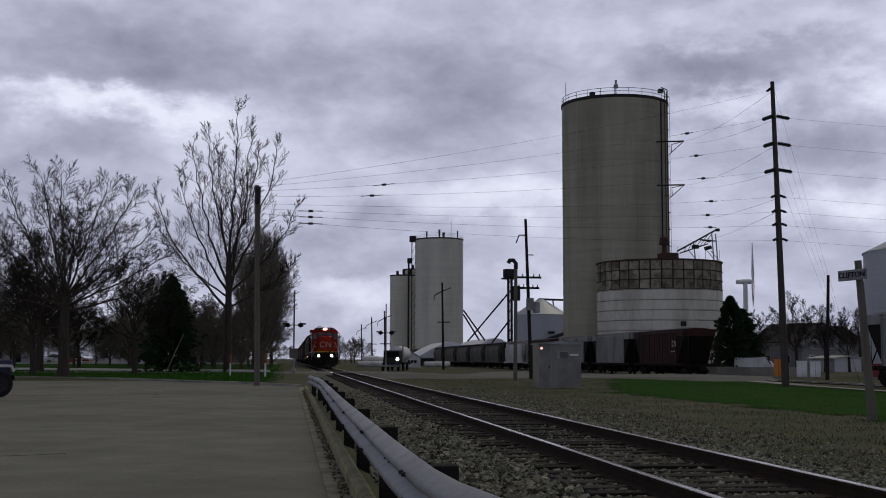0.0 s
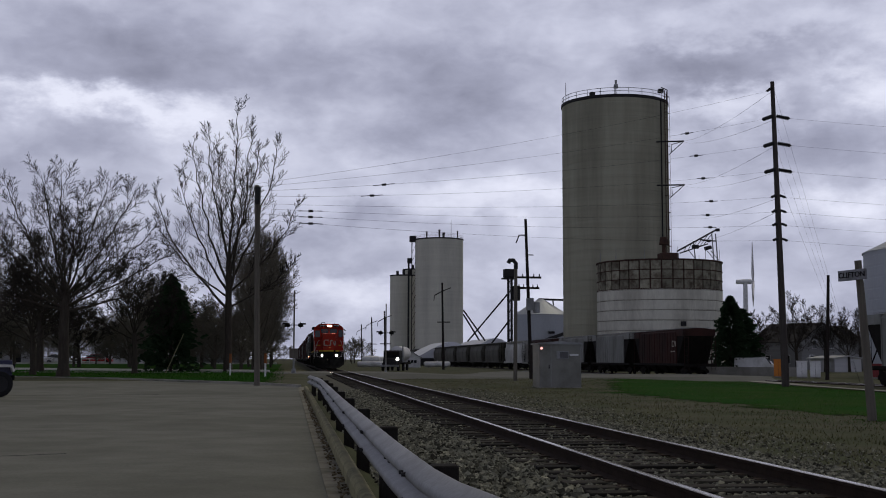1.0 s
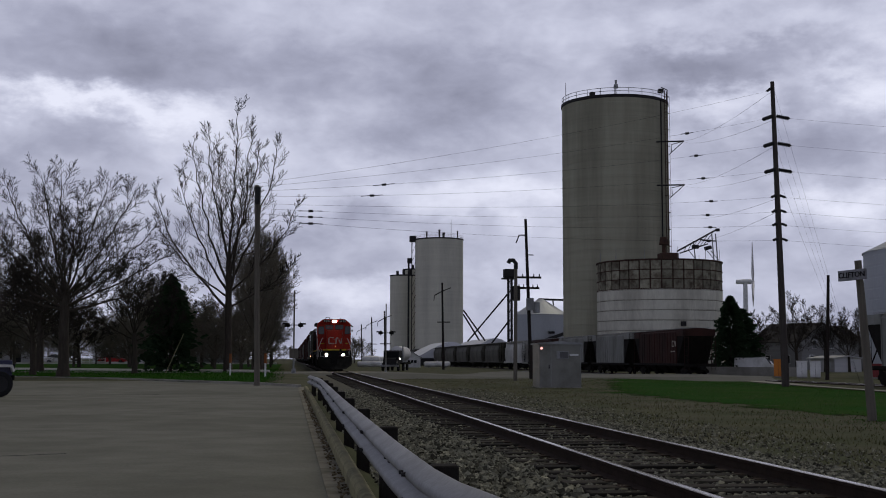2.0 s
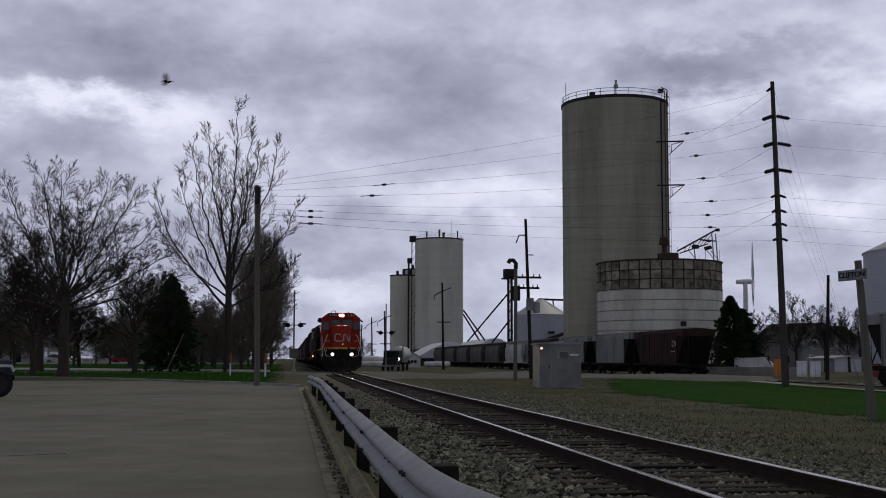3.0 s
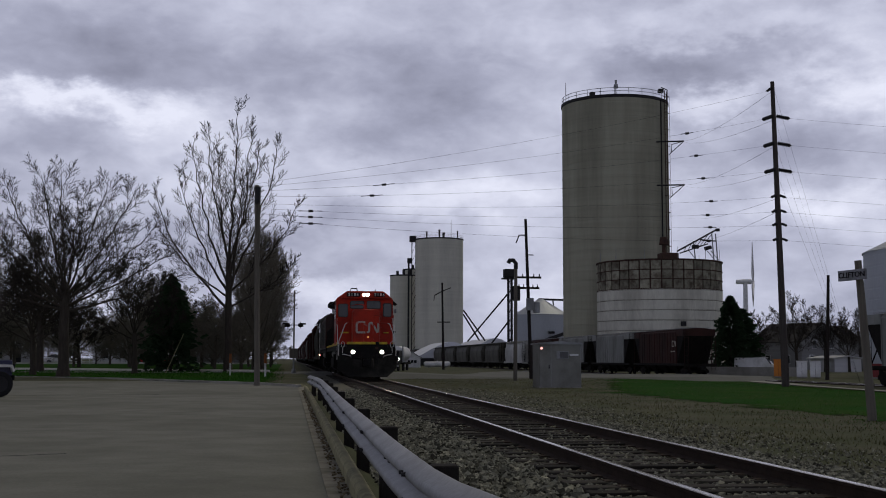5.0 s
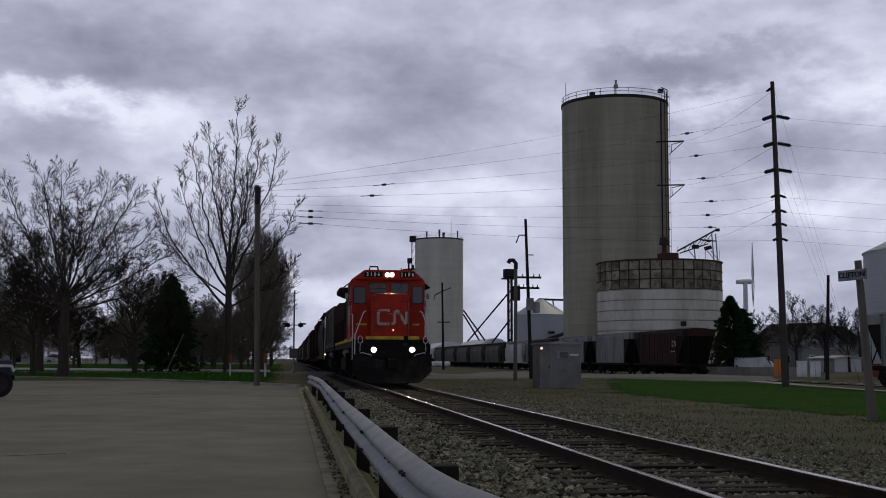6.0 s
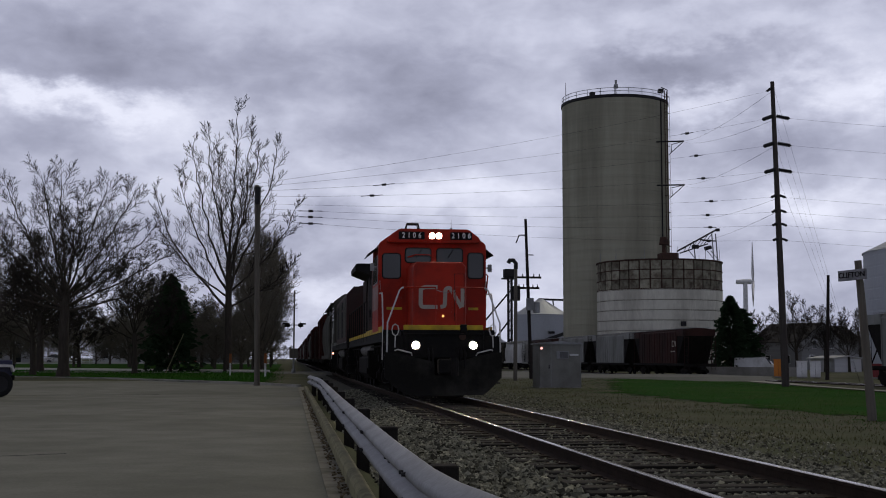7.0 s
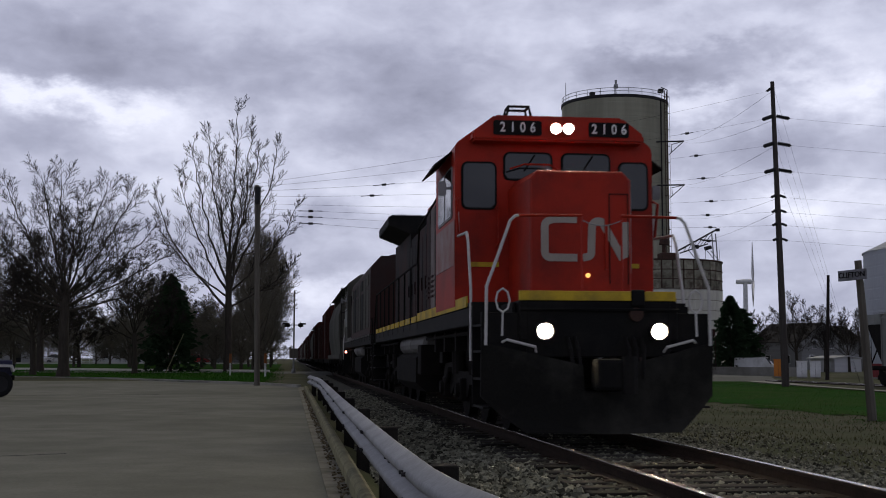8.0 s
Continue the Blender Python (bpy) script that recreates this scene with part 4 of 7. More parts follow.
def boxcar(label, paint, z_top=4.4, length=16.4, spin=False):
    C = thing("boxcar", label, "freight car")
    h, w = length / 2, 1.5
    bm = bm_new()
    prism(bm, [(-w, 1.0), (-w, z_top - 0.2), (-w + 0.15, z_top - 0.1), (0, z_top), (w - 0.15, z_top - 0.1), (w, z_top - 0.2), (w, 1.0)], -h + 0.4, h - 0.4)
    part("body", bm, paint, C)
    for s in (-1, 1):
        for k in range(14):
            y = -h + 0.6 + k * (length - 1.2) / 13
            bm = bm_new()
            box(bm, s * w, s * (w + 0.05), y - 0.05, y + 0.05, 1.05, z_top - 0.25)
            part("rib", bm, paint, C)
        bm = bm_new()
        box(bm, s * w, s * (w + 0.07), -1.5, 1.5, 1.1, z_top - 0.35, 0.01)
        part("sliding_door", bm, paint, C)
        bm = bm_new()
        for k in range(8):
            tube(bm, (s * (w + 0.06), -h + 0.5, 0.8 + k * 0.4), (s * (w + 0.06), -h + 0.95, 0.8 + k * 0.4), 0.016, 0.016, 6)
        part("ladder", bm, M["grime"], C)
        coupler(C, s * (h - 0.2), s)
        freight_truck(C, s * (h - 2.2), spin)
    bm = bm_new()
    box(bm, -1.4, 1.4, -h + 0.3, h - 0.3, 0.72, 1.02, 0.02)
    part("underframe", bm, M["grime"], C)
    return C


grey_round = hopper_car("dark olive round-sided covered hopper in the train", M["hopper_dark"], ribs=False, spin=True)
TRAIN.append((grey_round, 43.4 + 9.2, 0))
red_tall = boxcar("rust red ribbed boxcar in the moving train", M["boxred"], 4.55, spin=True)
red_low = boxcar("dark red low boxcar in the moving train", M["hopper_brown"], 4.05, spin=True)
at = 43.4 + 18.6
for i, proto in enumerate([red_tall, red_low] + [None] * 22):
    if proto is None:
        proto = copy_thing((red_tall, red_low, red_tall, grey_round)[i % 4] if i % 5 else red_low, pose(0, 0, 0))
    tagged(proto, group="cars of the train")
    TRAIN.append((proto, at + 8.5, 0))
    at += 17.4 if i % 4 != 1 else 18.4
# ------------------------------------------------------------ grain elevator
def turned(name, profile, material, parent, label="", sides=64, smooth=True):
    bm = bm_new()
    lathe(bm, profile, sides)
    bmesh.ops.recalc_face_normals(bm, faces=bm.faces)
    for e in bm.edges:
        e.smooth = abs(e.verts[0].co.z - e.verts[1].co.z) > 1e-4
    ob = part(name, bm, material, parent, label)
    if smooth:
        for p in ob.data.polygons:
            p.use_smooth = abs(p.normal.z) < 0.5
    return ob


def lift_profile(r, z0, z1, lift, groove=0.09):
    """A poured wall: each lift ends in a shallow recessed joint."""
    out = [(r, z0)]
    z = z0 + lift
    while z < z1 - 0.2:
        out += [(r, z - 0.10), (r - groove, z - 0.085), (r - groove, z + 0.085), (r, z + 0.10)]
        z += lift
    return out + [(r, z1)]


def silo(name, label, x, y, r, z0, z1, material, lift=2.45, turn=0.0, crown=True):
    S = thing(name, label, "silo", pose(x, y, 0, 0, 0, turn))
    turned("shell", lift_profile(r, z0, z1 - 0.5, lift, 0.05), material, S)
    turned("rim", [(r, z1 - 0.5), (r + 0.14, z1 - 0.45), (r + 0.14, z1), (r - 0.3, z1 + 0.02), (0, z1 + 0.5)], M["darksteel"], S, "dark roof rim")
    if not crown:
        return S
    for h in (0.55, 1.1):
        bm = bm_new()
        ring = [((r - 0.05) * math.cos(a * math.pi / 24), (r - 0.05) * math.sin(a * math.pi / 24), z1 + h) for a in range(49)]
        pipe(bm, ring, 0.045, 6)
        part("guard_rail", bm, M["galv"], S, "pale roof guard rail")
    for k in range(24):
        bm = bm_new()
        a = k * math.pi / 12
        tube(bm, ((r - 0.05) * math.cos(a), (r - 0.05) * math.sin(a), z1 - 0.05), ((r - 0.05) * math.cos(a), (r - 0.05) * math.sin(a), z1 + 1.12), 0.045, 0.045, 6)
        part("rail_post", bm, M["galv"], S)
    return S


big = silo("grain_silo", "tall grey poured concrete grain silo with roof rail", 54.8, 200.65, 9.02, -0.7, 44.6, M["silo"])
# ladder, cage and brackets on the side towards the poles
AIM_BACK = math.atan2(-200.65, -54.8)


def on_wall(az_off, r, z):
    a = AIM_BACK + az_off
    return (r * math.cos(a), r * math.sin(a), z)


bm = bm_new()
for d in (1.10, 1.20):
    tube(bm, on_wall(d, 9.35, -0.5), on_wall(d, 9.35, 46.0), 0.07, 0.07, 6)
for k in range(92):
    tube(bm, on_wall(1.10, 9.35, k * 0.5), on_wall(1.20, 9.35, k * 0.5), 0.03, 0.03, 5)
part("ladder", bm, M["rust"], big, "long dark steel wall ladder")
bm = bm_new()
tube(bm, on_wall(1.0, 9.12, -0.5), on_wall(1.0, 9.12, 44.4), 0.11, 0.11, 8)
part("downpipe", bm, M["darksteel"], big)
bm = bm_new()
for k in range(16):
    z = 3 + k * 2.8
    box_pts = [on_wall(1.08, 9.3, z), on_wall(1.08, 9.8, z), on_wall(1.2, 9.8, z), on_wall(1.22, 9.3, z)]
    pipe(bm, box_pts, 0.04, 5)
for d in (1.08, 1.2):
    tube(bm, on_wall(d, 9.8, 3), on_wall(d, 9.8, 45), 0.03, 0.03, 5)
part("ladder_cage", bm, M["rust"], big, "steel safety cage round the ladder")
for z in (36.6, 29.4):
    bm = bm_new()
    box_a, box_b = Vector((59.1 - 54.8, 191.0 - 200.65, z)), Vector((63.4 - 54.8, 189.7 - 200.65, z))
    pipe(bm, [box_a, box_b], 0.12, 6)
    pipe(bm, [box_b, Vector((62.0 - 54.8, 192 - 200.65, z - 0.2)), box_a + (box_b - box_a) * 0.55 + Vector((0, 0, -1.7))], 0.07, 6)
    pipe(bm, [box_b, box_a + (box_b - box_a) * 0.45 + Vector((0, 0, -2.2))], 0.07, 6)
    part("wire_bracket", bm, M["darksteel"], big, "steel bracket that holds the power lines")
bm = bm_new()
tube(bm, (46.72 - 54.8, 2.0, 44.5), (46.72 - 54.8, 2.0, 48.7), 0.06, 0.04, 6)
part("mast", bm, M["darksteel"], big)
bm = bm_new()
tube(bm, (-2.1, -8.7, 44.5), (-2.1, -8.7, 45.7), 0.10, 0.08, 8)
tube(bm, (-2.1, -8.7, 45.6), (-2.1, -8.7, 46.2), 0.42, 0.34, 10)
tube(bm, (-2.1, -8.7, 46.2), (-2.1, -8.7, 46.9), 0.14, 0.2, 8)
part("roof_vent", bm, M["galv"], big, "small mushroom vent on the roof edge")
bm = bm_new()
box(bm, -6.0, -5.2, -7.2, -6.2, 44.6, 45.2, 0.05)
part("roof_box", bm, M["darksteel"], big)
bm = bm_new()
pipe(bm, [(8.1, -4.0, 44.5), (8.1, -4.0, 46.6), (6.9, -4.6, 46.9)], 0.09, 6)
box(bm, 6.3, 7.2, -5.1, -4.3, 45.9, 46.6, 0.1)
part("floodlight", bm, M["darksteel"], big)

tank = thing("stave_tank", "low round tank, white walls below rust-stained panels", "grain tank", pose(56.33, 181.46, 0))
turned("wall", lift_profile(9.55, -0.7, 11.4, 1.5, 0.06), M["whitewall"], tank, "off-white poured wall with dark joints")
for k in range(7):
    turned("joint", [(9.45, 2.24 + k * 1.5), (9.555, 2.25 + k * 1.5), (9.555, 2.31 + k * 1.5), (9.45, 2.32 + k * 1.5)], M["gutter"], tank, "dark dirty wall joint")
turned("inner_wall", [(9.32, 11.4), (9.32, 15.65), (8.9, 15.75), (0, 16.3)], M["rust"], tank, "dark rusty inner shell")
panel_bm = bm_new()
pa = 2 * math.pi / 36
vs = [[(rr * math.cos(a), rr * math.sin(a), z) for rr, a in ((9.48, -pa / 2 + 0.012), (9.50, 0), (9.48, pa / 2 - 0.012), (9.36, pa / 2 - 0.012), (9.36, 0), (9.36, -pa / 2 + 0.012))] for z in (0.05, 1.32)]
lo, hi = [[panel_bm.verts.new(p) for p in ring] for ring in vs]
panel_bm.faces.new(lo[::-1])
panel_bm.faces.new(hi)
for i in range(6):
    panel_bm.faces.new((lo[i], lo[(i + 1) % 6], hi[(i + 1) % 6], hi[i]))
panel_me = mesh_of(panel_bm, "panel", M["rustpanel"])
for row in range(3):
    for k in range(36):
        ob = new("panel", panel_me)
        ob.parent = tank
        ob.matrix_basis = pose(0, 0, 11.45 + row * 1.41, 0, 0, k * 10)
turned("top_ring", [(9.4, 15.62), (9.65, 15.64), (9.65, 15.82), (9.3, 15.84)], M["rust"], tank, "rusty top ring")
for row in (0, 1, 2):
    turned("hoop", [(9.48, 11.36 + row * 1.41), (9.60, 11.38 + row * 1.41), (9.60, 11.48 + row * 1.41), (9.48, 11.5 + row * 1.41)], M["rust"], tank, "rusty steel hoop")
bm = bm_new()
box(bm, 0.2, 1.0, -9.75, -9.4, 5.9, 6.6, 0.05)
part("wall_box", bm, M["darksteel"], tank)
bm = bm_new()
for k in range(12):
    a = k * math.pi / 6
    tube(bm, (9.3 * math.cos(a), 9.3 * math.sin(a), 15.7), (9.3 * math.cos(a), 9.3 * math.sin(a), 17.6), 0.035, 0.03, 5)
part("roof_stakes", bm, M["galv"], tank)

# conveyor and loading boom on the tank roof
boom = thing("conveyor_boom", "skeletal steel conveyor boom on the tank roof", "conveyor", pose(56.33, 181.46, 16.2))
bm = bm_new()
pipe(bm, [(1.0, -6, 1.0), (8.3, -3.0, 4.7)], 0.14, 6)
pipe(bm, [(1.4, -6, 0.7), (6.6, -3.5, 2.4)], 0.10, 6)
pipe(bm, [(5.0, -4.2, 3.0), (8.1, -3.0, 2.9)], 0.10, 6)
for k in range(6):
    u = 0.15 + k * 0.14
    tube(bm, (1.4 + 5.2 * u, -6 + 2.5 * u, 0.7 + 1.7 * u), (1.0 + 7.3 * (u + 0.07), -6 + 3.0 * (u + 0.07), 1.0 + 3.7 * (u + 0.07)), 0.05, 0.05, 5)
part("boom_arm", bm, M["darksteel"], boom, "long sloping dark lattice arm")
for x in (4.8, 7.7, 8.3):
    bm = bm_new()
    pipe(bm, [(x, -3.2, -0.5), (x - 0.3, -3.2, 4.0 if x > 7 else 2.6)], 0.09, 6)
    pipe(bm, [(x + 0.1, -3.2, 0.0), (x - 1.1, -3.2, 1.4)], 0.06, 6)
    part("prop", bm, M["galv"], boom)
bm = bm_new()
box(bm, 4.0, 5.0, -4.4, -3.6, 1.6, 2.2, 0.12)
tube(bm, (6.0, -4.0, 1.6), (7.0, -4.0, 1.9), 0.32, 0.28, 10)
part("drive", bm, M["darksteel"], boom)
bm = bm_new()
box(bm, 8.1, 8.7, -3.3, -2.7, 4.4, 4.85, 0.1)
part("boom_head", bm, M["darksteel"], boom)
bm = bm_new()
box(bm, -2.0, 0.6, -8.0, -5.6, -0.5, 0.6, 0.12)
tube(bm, (-1.2, -6.5, 0.5), (-1.2, -6.5, 1.9), 0.30, 0.28, 12)
tube(bm, (-1.2, -6.5, 1.9), (-1.2, -6.5, 3.0), 0.75, 0.55, 12)
part("spout_house", bm, M["rust"], boom, "rusty spout and machinery")

# distant silos: haze painted in through a paler concrete
far = silo("grain_silo", "concrete grain silo far down the line, paled by haze", 54.71, 448.68, 8.95, -0.7, 45.6, M["silo_hazed"], 2.1)
for x, y, h, s in ((-5.5, -7.2, 2.0, 0.5), (-1.0, -8.6, 2.6, 0.6), (0.6, -8.4, 1.6, 0.8), (6.0, -6.6, 2.4, 0.4)):
    bm = bm_new()
    tube(bm, (x, y, 45.5), (x, y, 45.5 + h), s * 0.5, s * 0.6, 8)
    tube(bm, (x, y, 45.5 + h), (x, y, 45.8 + h), s * 1.1, s * 0.4, 8)
    part("roof_vent", bm, M["darksteel"], far)
bm = bm_new()
tube(bm, (3.4, -8.2, 45.5), (3.4, -8.2, 52.0), 0.09, 0.05, 6)
part("mast", bm, M["darksteel"], far)
for x, y, r, z in ((43.0, 466, 5.2, 33.2), (49.5, 472, 6.2, 36.0)):
    s = silo("grain_silo", "slimmer concrete silo beside the far one, paled by haze", x, y, r, -0.7, z, M["silo_hazed"], 2.1, crown=False)
    for k in range(3):
        bm = bm_new()
        box(bm, -3 + k * 2.4, -2 + k * 2.4, -2, -1, z, z + 1.6 + k * 0.4, 0.1)
        part("roof_housing", bm, M["darksteel"], s)
leg = thing("elevator_leg", "dark lattice grain leg beside the far silo", "grain elevator", pose(45.2, 449, 0))
bm = bm_new()
for dx in (-0.7, 0.7):
    for dy in (-0.7, 0.7):
        tube(bm, (dx, dy, -0.7), (dx, dy, 46.5), 0.12, 0.12, 5)
for k in range(15):
    z = k * 3.1
    pipe(bm, [(-0.7, -0.7, z), (0.7, -0.7, z + 3.1)], 0.07, 5)
part("tower", bm, M["darksteel"], leg)
bm = bm_new()
box(bm, -1.6, 0.9, -1, 1, 44.5, 46.8, 0.2)
box(bm, -2.4, -0.8, -0.8, 0.8, 36.5, 38.5, 0.2)
tube(bm, (-1.9, 0, -0.6), (-1.9, 0, 38), 0.35, 0.35, 8)
part("leg_head", bm, M["darksteel"], leg)

# corrugated bins
def steel_bin(label, x, y, r, eave, peak, ring=0.82):
    B = thing("grain_bin", label, "grain bin", pose(x, y, 0))
    turned("wall", lift_profile(r, -0.7, eave, ring, 0.02), M["binsteel"], B, "grey galvanised wall in rings")
    turned("roof", [(r + 0.15, eave - 0.05), (r + 0.15, eave), (1.0, peak - 0.3), (0.7, peak), (0, peak + 0.1)], M["binsteel"], B, "shallow cone roof of steel sheets", 36, False)
    for k in range(20):
        bm = bm_new()
        a = k * math.pi / 10
        tube(bm, (r * math.cos(a), r * math.sin(a), eave + 0.03), (0.9 * math.cos(a), 0.9 * math.sin(a), peak - 0.25), 0.06, 0.05, 5)
        part("roof_seam", bm, M["binsteel"], B)
    return B


near_bin = steel_bin("grey steel grain bin with a shallow cone roof", 53.3, 256.5, 5.85, 10.5, 13.9)
bm = bm_new()
box(bm, 0.4, 1.6, -6.4, -5.8, 6.4, 6.9)
pipe(bm, [(-1.6, -6.6, 4.6), (4.2, -6.4, 6.6)], 0.35, 8)
pipe(bm, [(4.2, -6.4, 6.6), (5.0, -6.2, 7.6)], 0.3, 8)
part("auger_chute", bm, M["darksteel"], near_bin, "dark sloping chute on the bin wall")
bm = bm_new()
pipe(bm, [(-0.5, 0, 13.9), (7.5, -2, 13.6)], 0.22, 8)
pipe(bm, [(2.6, 0, 13.9), (2.6, -1, 12.6)], 0.15, 6)
part("filling_pipe", bm, M["darksteel"], near_bin)
corner_bin = steel_bin("large grey steel grain bin beside the siding", 69.9, 115.4, 11.6, 12.05, 17.5, 1.12)
bm = bm_new()
tube(bm, (-11.3, -3.2, 0), (-11.3, -3.2, 12.6), 0.16, 0.16, 8)
box(bm, -11.7, -10.9, -3.6, -2.8, 12.3, 12.9, 0.1)
part("wall_pipe", bm, M["darksteel"], corner_bin)

leg2 = thing("elevator_leg", "twin pipe grain leg with a gantry head", "grain elevator", pose(47.0, 257.7, 0))
for dx in (-0.55, 0.15):
    bm = bm_new()
    tube(bm, (dx, 0, -0.7), (dx, 0, 19.6), 0.28, 0.28, 8)
    part("pipe", bm, M["darksteel"], leg2)
bm = bm_new()
box(bm, -1.6, 0.9, -0.8, 0.8, 18.6, 20.4, 0.2)
box(bm, -1.9, 1.2, -1.0, 1.0, 18.2, 18.5)
part("head_house", bm, M["darksteel"], leg2)
bm = bm_new()
for k in range(9):
    z = k * 2.1
    pipe(bm, [(-0.55, -0.3, z), (0.15, -0.3, z + 2.1)], 0.07, 5)
box(bm, 0.3, 2.0, -0.6, 0.6, 13.6, 16.8, 0.2)
box(bm, 0.2, 1.6, -0.6, 0.6, 3.0, 4.2, 0.2)
part("bracing", bm, M["darksteel"], leg2)
for a, b in (((-0.3, 0, 15.5), (-9.2, 1.6, 4.8)), ((-0.6, 0, 9.0), (-4.0, 1, 4.5)), ((-10.1, 1.8, 11.6), (-5.5, 0.9, 5.0)), ((-10.1, 1.8, 10.7), (-6.7, 0.9, 5.0))):
    bm = bm_new()
    tube(bm, a, b, 0.17, 0.17, 8)
    part("spout", bm, M["darksteel"], leg2, "long sloping grain spout")
for x, y, w, l, h in ((41.5, 330, 9, 34, 6.2), (47.5, 300, 8.0, 40, 6.6)):
    P = thing("grain_pile_cover", "white tarpaulin over a long heap of grain", "covered grain pile", pose(x, y, -0.7))
    bm = bm_new()
    prism(bm, [(-w, 0), (-w, 2.2), (-w * 0.55, h * 0.72), (-w * 0.12, h), (w * 0.12, h), (w * 0.55, h * 0.72), (w, 2.2), (w, 0)], -l / 2, l / 2)
    bmesh.ops.bevel(bm, geom=bm.edges[:], offset=0.4, segments=2, affect="EDGES")
    part("tarpaulin", bm, M["tarp"], P)
    bm = bm_new()
    box(bm, -w - 0.2, w + 0.2, -l / 2 - 0.2, l / 2 + 0.2, 0, 2.0)
    part("retaining_wall", bm, M["darksteel"], P)

# hopper cars standing on the siding
brown = hopper_car("brown covered hopper with a white mark, parked", M["hopper_brown"], mark=True)
brown.matrix_basis = pose(SIDING_X, 119.5, SIDING_Z)
tagged(brown, group="parked hopper cars")
grey_ribbed = hopper_car("grey ribbed covered hopper parked on the siding", M["hopper_grey"], length=17.4)
grey_ribbed.matrix_basis = pose(SIDING_X, 138.1, SIDING_Z)
tagged(grey_ribbed, group="parked hopper cars")
M["hopper_white"] = mat("pale_hopper_paint", (0.50, 0.50, 0.48), (0.40, 0.40, 0.385), 0.6, 0.7, dirt=(0.22, 0.21, 0.19), dirt_scale=0.45, stretch=(1, 1, 0.4))
pale = hopper_car("off-white round-sided covered hopper parked on the siding", M["hopper_white"], ribs=False)
pale.matrix_basis = pose(SIDING_X, 200.0, SIDING_Z)
tagged(pale, group="parked hopper cars")
dark_round = hopper_car("dark olive round-sided hopper parked on the siding", M["hopper_dark"], ribs=False)
dark_round.matrix_basis = pose(SIDING_X, 222, SIDING_Z)
tagged(dark_round, group="parked hopper cars")
for y, proto in ((66.3, grey_ribbed), (156.8, grey_ribbed), (178.5, brown), (241.5, dark_round), (262.0, dark_round), (282.5, dark_round), (305.5, dark_round), (328, dark_round), (350.5, dark_round), (373, dark_round)):
    copy_thing(proto, pose(SIDING_X, y, SIDING_Z))

# ------------------------------------------------------------ guard rail
guard = thing("guard_rail", "galvanised W-beam guard rail on dark posts", "guard rail")
PATH = [(1.26, 2.6), (0.98, 3.9), (0.79, 4.95), (0.715, 5.7), (0.70, 8.0), (0.72, 16.0), (0.78, 25.0), (0.84, 32.0), (0.78, 37.0), (0.62, 42.0)]
PROFILE = [(0.0, -0.155), (-0.02, -0.135), (-0.075, -0.105), (-0.083, -0.075), (-0.075, -0.05), (-0.01, -0.02), (0.0, 0.0), (-0.01, 0.02), (-0.075, 0.05), (-0.083, 0.075), (-0.075, 0.105), (-0.02, 0.135), (0.0, 0.155)]


def guard_x(y):
    for (ax, ay), (bx, by) in zip(PATH, PATH[1:]):
        if ay <= y <= by:
            return ax + (bx - ax) * (y - ay) / (by - ay)
    return PATH[-1][0]


y = 2.75
while y < 40.5:
    bm = bm_new()
    ys = [y + 3.95 * i / 6 for i in range(7)]
    rows = [[bm.verts.new((guard_x(min(yy, 42)) + u * (1.0 if i else 1.03), yy, 0.325 + v)) for u, v in PROFILE] for i, yy in enumerate(ys)]
    back = [[bm.verts.new((guard_x(min(yy, 42)) + u + 0.006, yy, 0.325 + v)) for u, v in PROFILE] for yy in ys]
    for g, flip in ((rows, False), (back, True)):
        for a, b in zip(g, g[1:]):
            for i in range(len(PROFILE) - 1):
                q = (a[i], b[i], b[i + 1], a[i + 1])
                bm.faces.new(q[::-1] if flip else q)
    for i in range(len(ys) - 1):
        bm.faces.new((rows[i][-1], rows[i + 1][-1], back[i + 1][-1], back[i][-1]))
        bm.faces.new((rows[i][0], back[i][0], back[i + 1][0], rows[i + 1][0]))
    bmesh.ops.recalc_face_normals(bm, faces=bm.faces)
    beam = part("beam", bm, M["galv"], guard, "weathered W-shaped steel beam", True)
    for dz in (-0.075, 0.075):
        for dy in (0.07, 0.20):
            bm = bm_new()
            tube(bm, (guard_x(y + dy) - 0.105, y + dy, 0.325 + dz), (guard_x(y + dy) - 0.07, y + dy, 0.325 + dz), 0.012, 0.016, 6)
            part("bolt", bm, M["darksteel"], beam)
    for dz in (-0.008, 0.008):
        bm = bm_new()
        tube(bm, (guard_x(y + 2.0) - 0.03, y + 2.0 + dz * 20, 0.325), (guard_x(y + 2.0) + 0.0, y + 2.0 + dz * 20, 0.325), 0.012, 0.016, 6)
        part("bolt", bm, M["darksteel"], beam)
    y += 3.81
y = 2.95
while y < 42:
    bm = bm_new()
    x = guard_x(y)
    box(bm, x + 0.012, x + 0.07, y - 0.07, y + 0.07, 0.19, 0.43, 0.008)
    box(bm, x + 0.07, x + 0.22, y - 0.085, y + 0.085, -0.45, 0.44, 0.012)
    part("post", bm, M["post"], guard, "dark weathered timber post")
    y += 3.81
bm = bm_new()
for s in (0, 1):
    prism(bm, [(0.53, -0.4), (0.53, -0.03), (0.545, 0.005), (0.57, 0.02), (0.61, 0.02), (0.64, 0.005), (0.655, -0.03), (0.655, -0.4)], -4 + s * 25, 21 + s * 25)
tagged(part("kerb", bm, M["kerb"]), "rounded yellowed kerb below the guard rail", kind="structure")
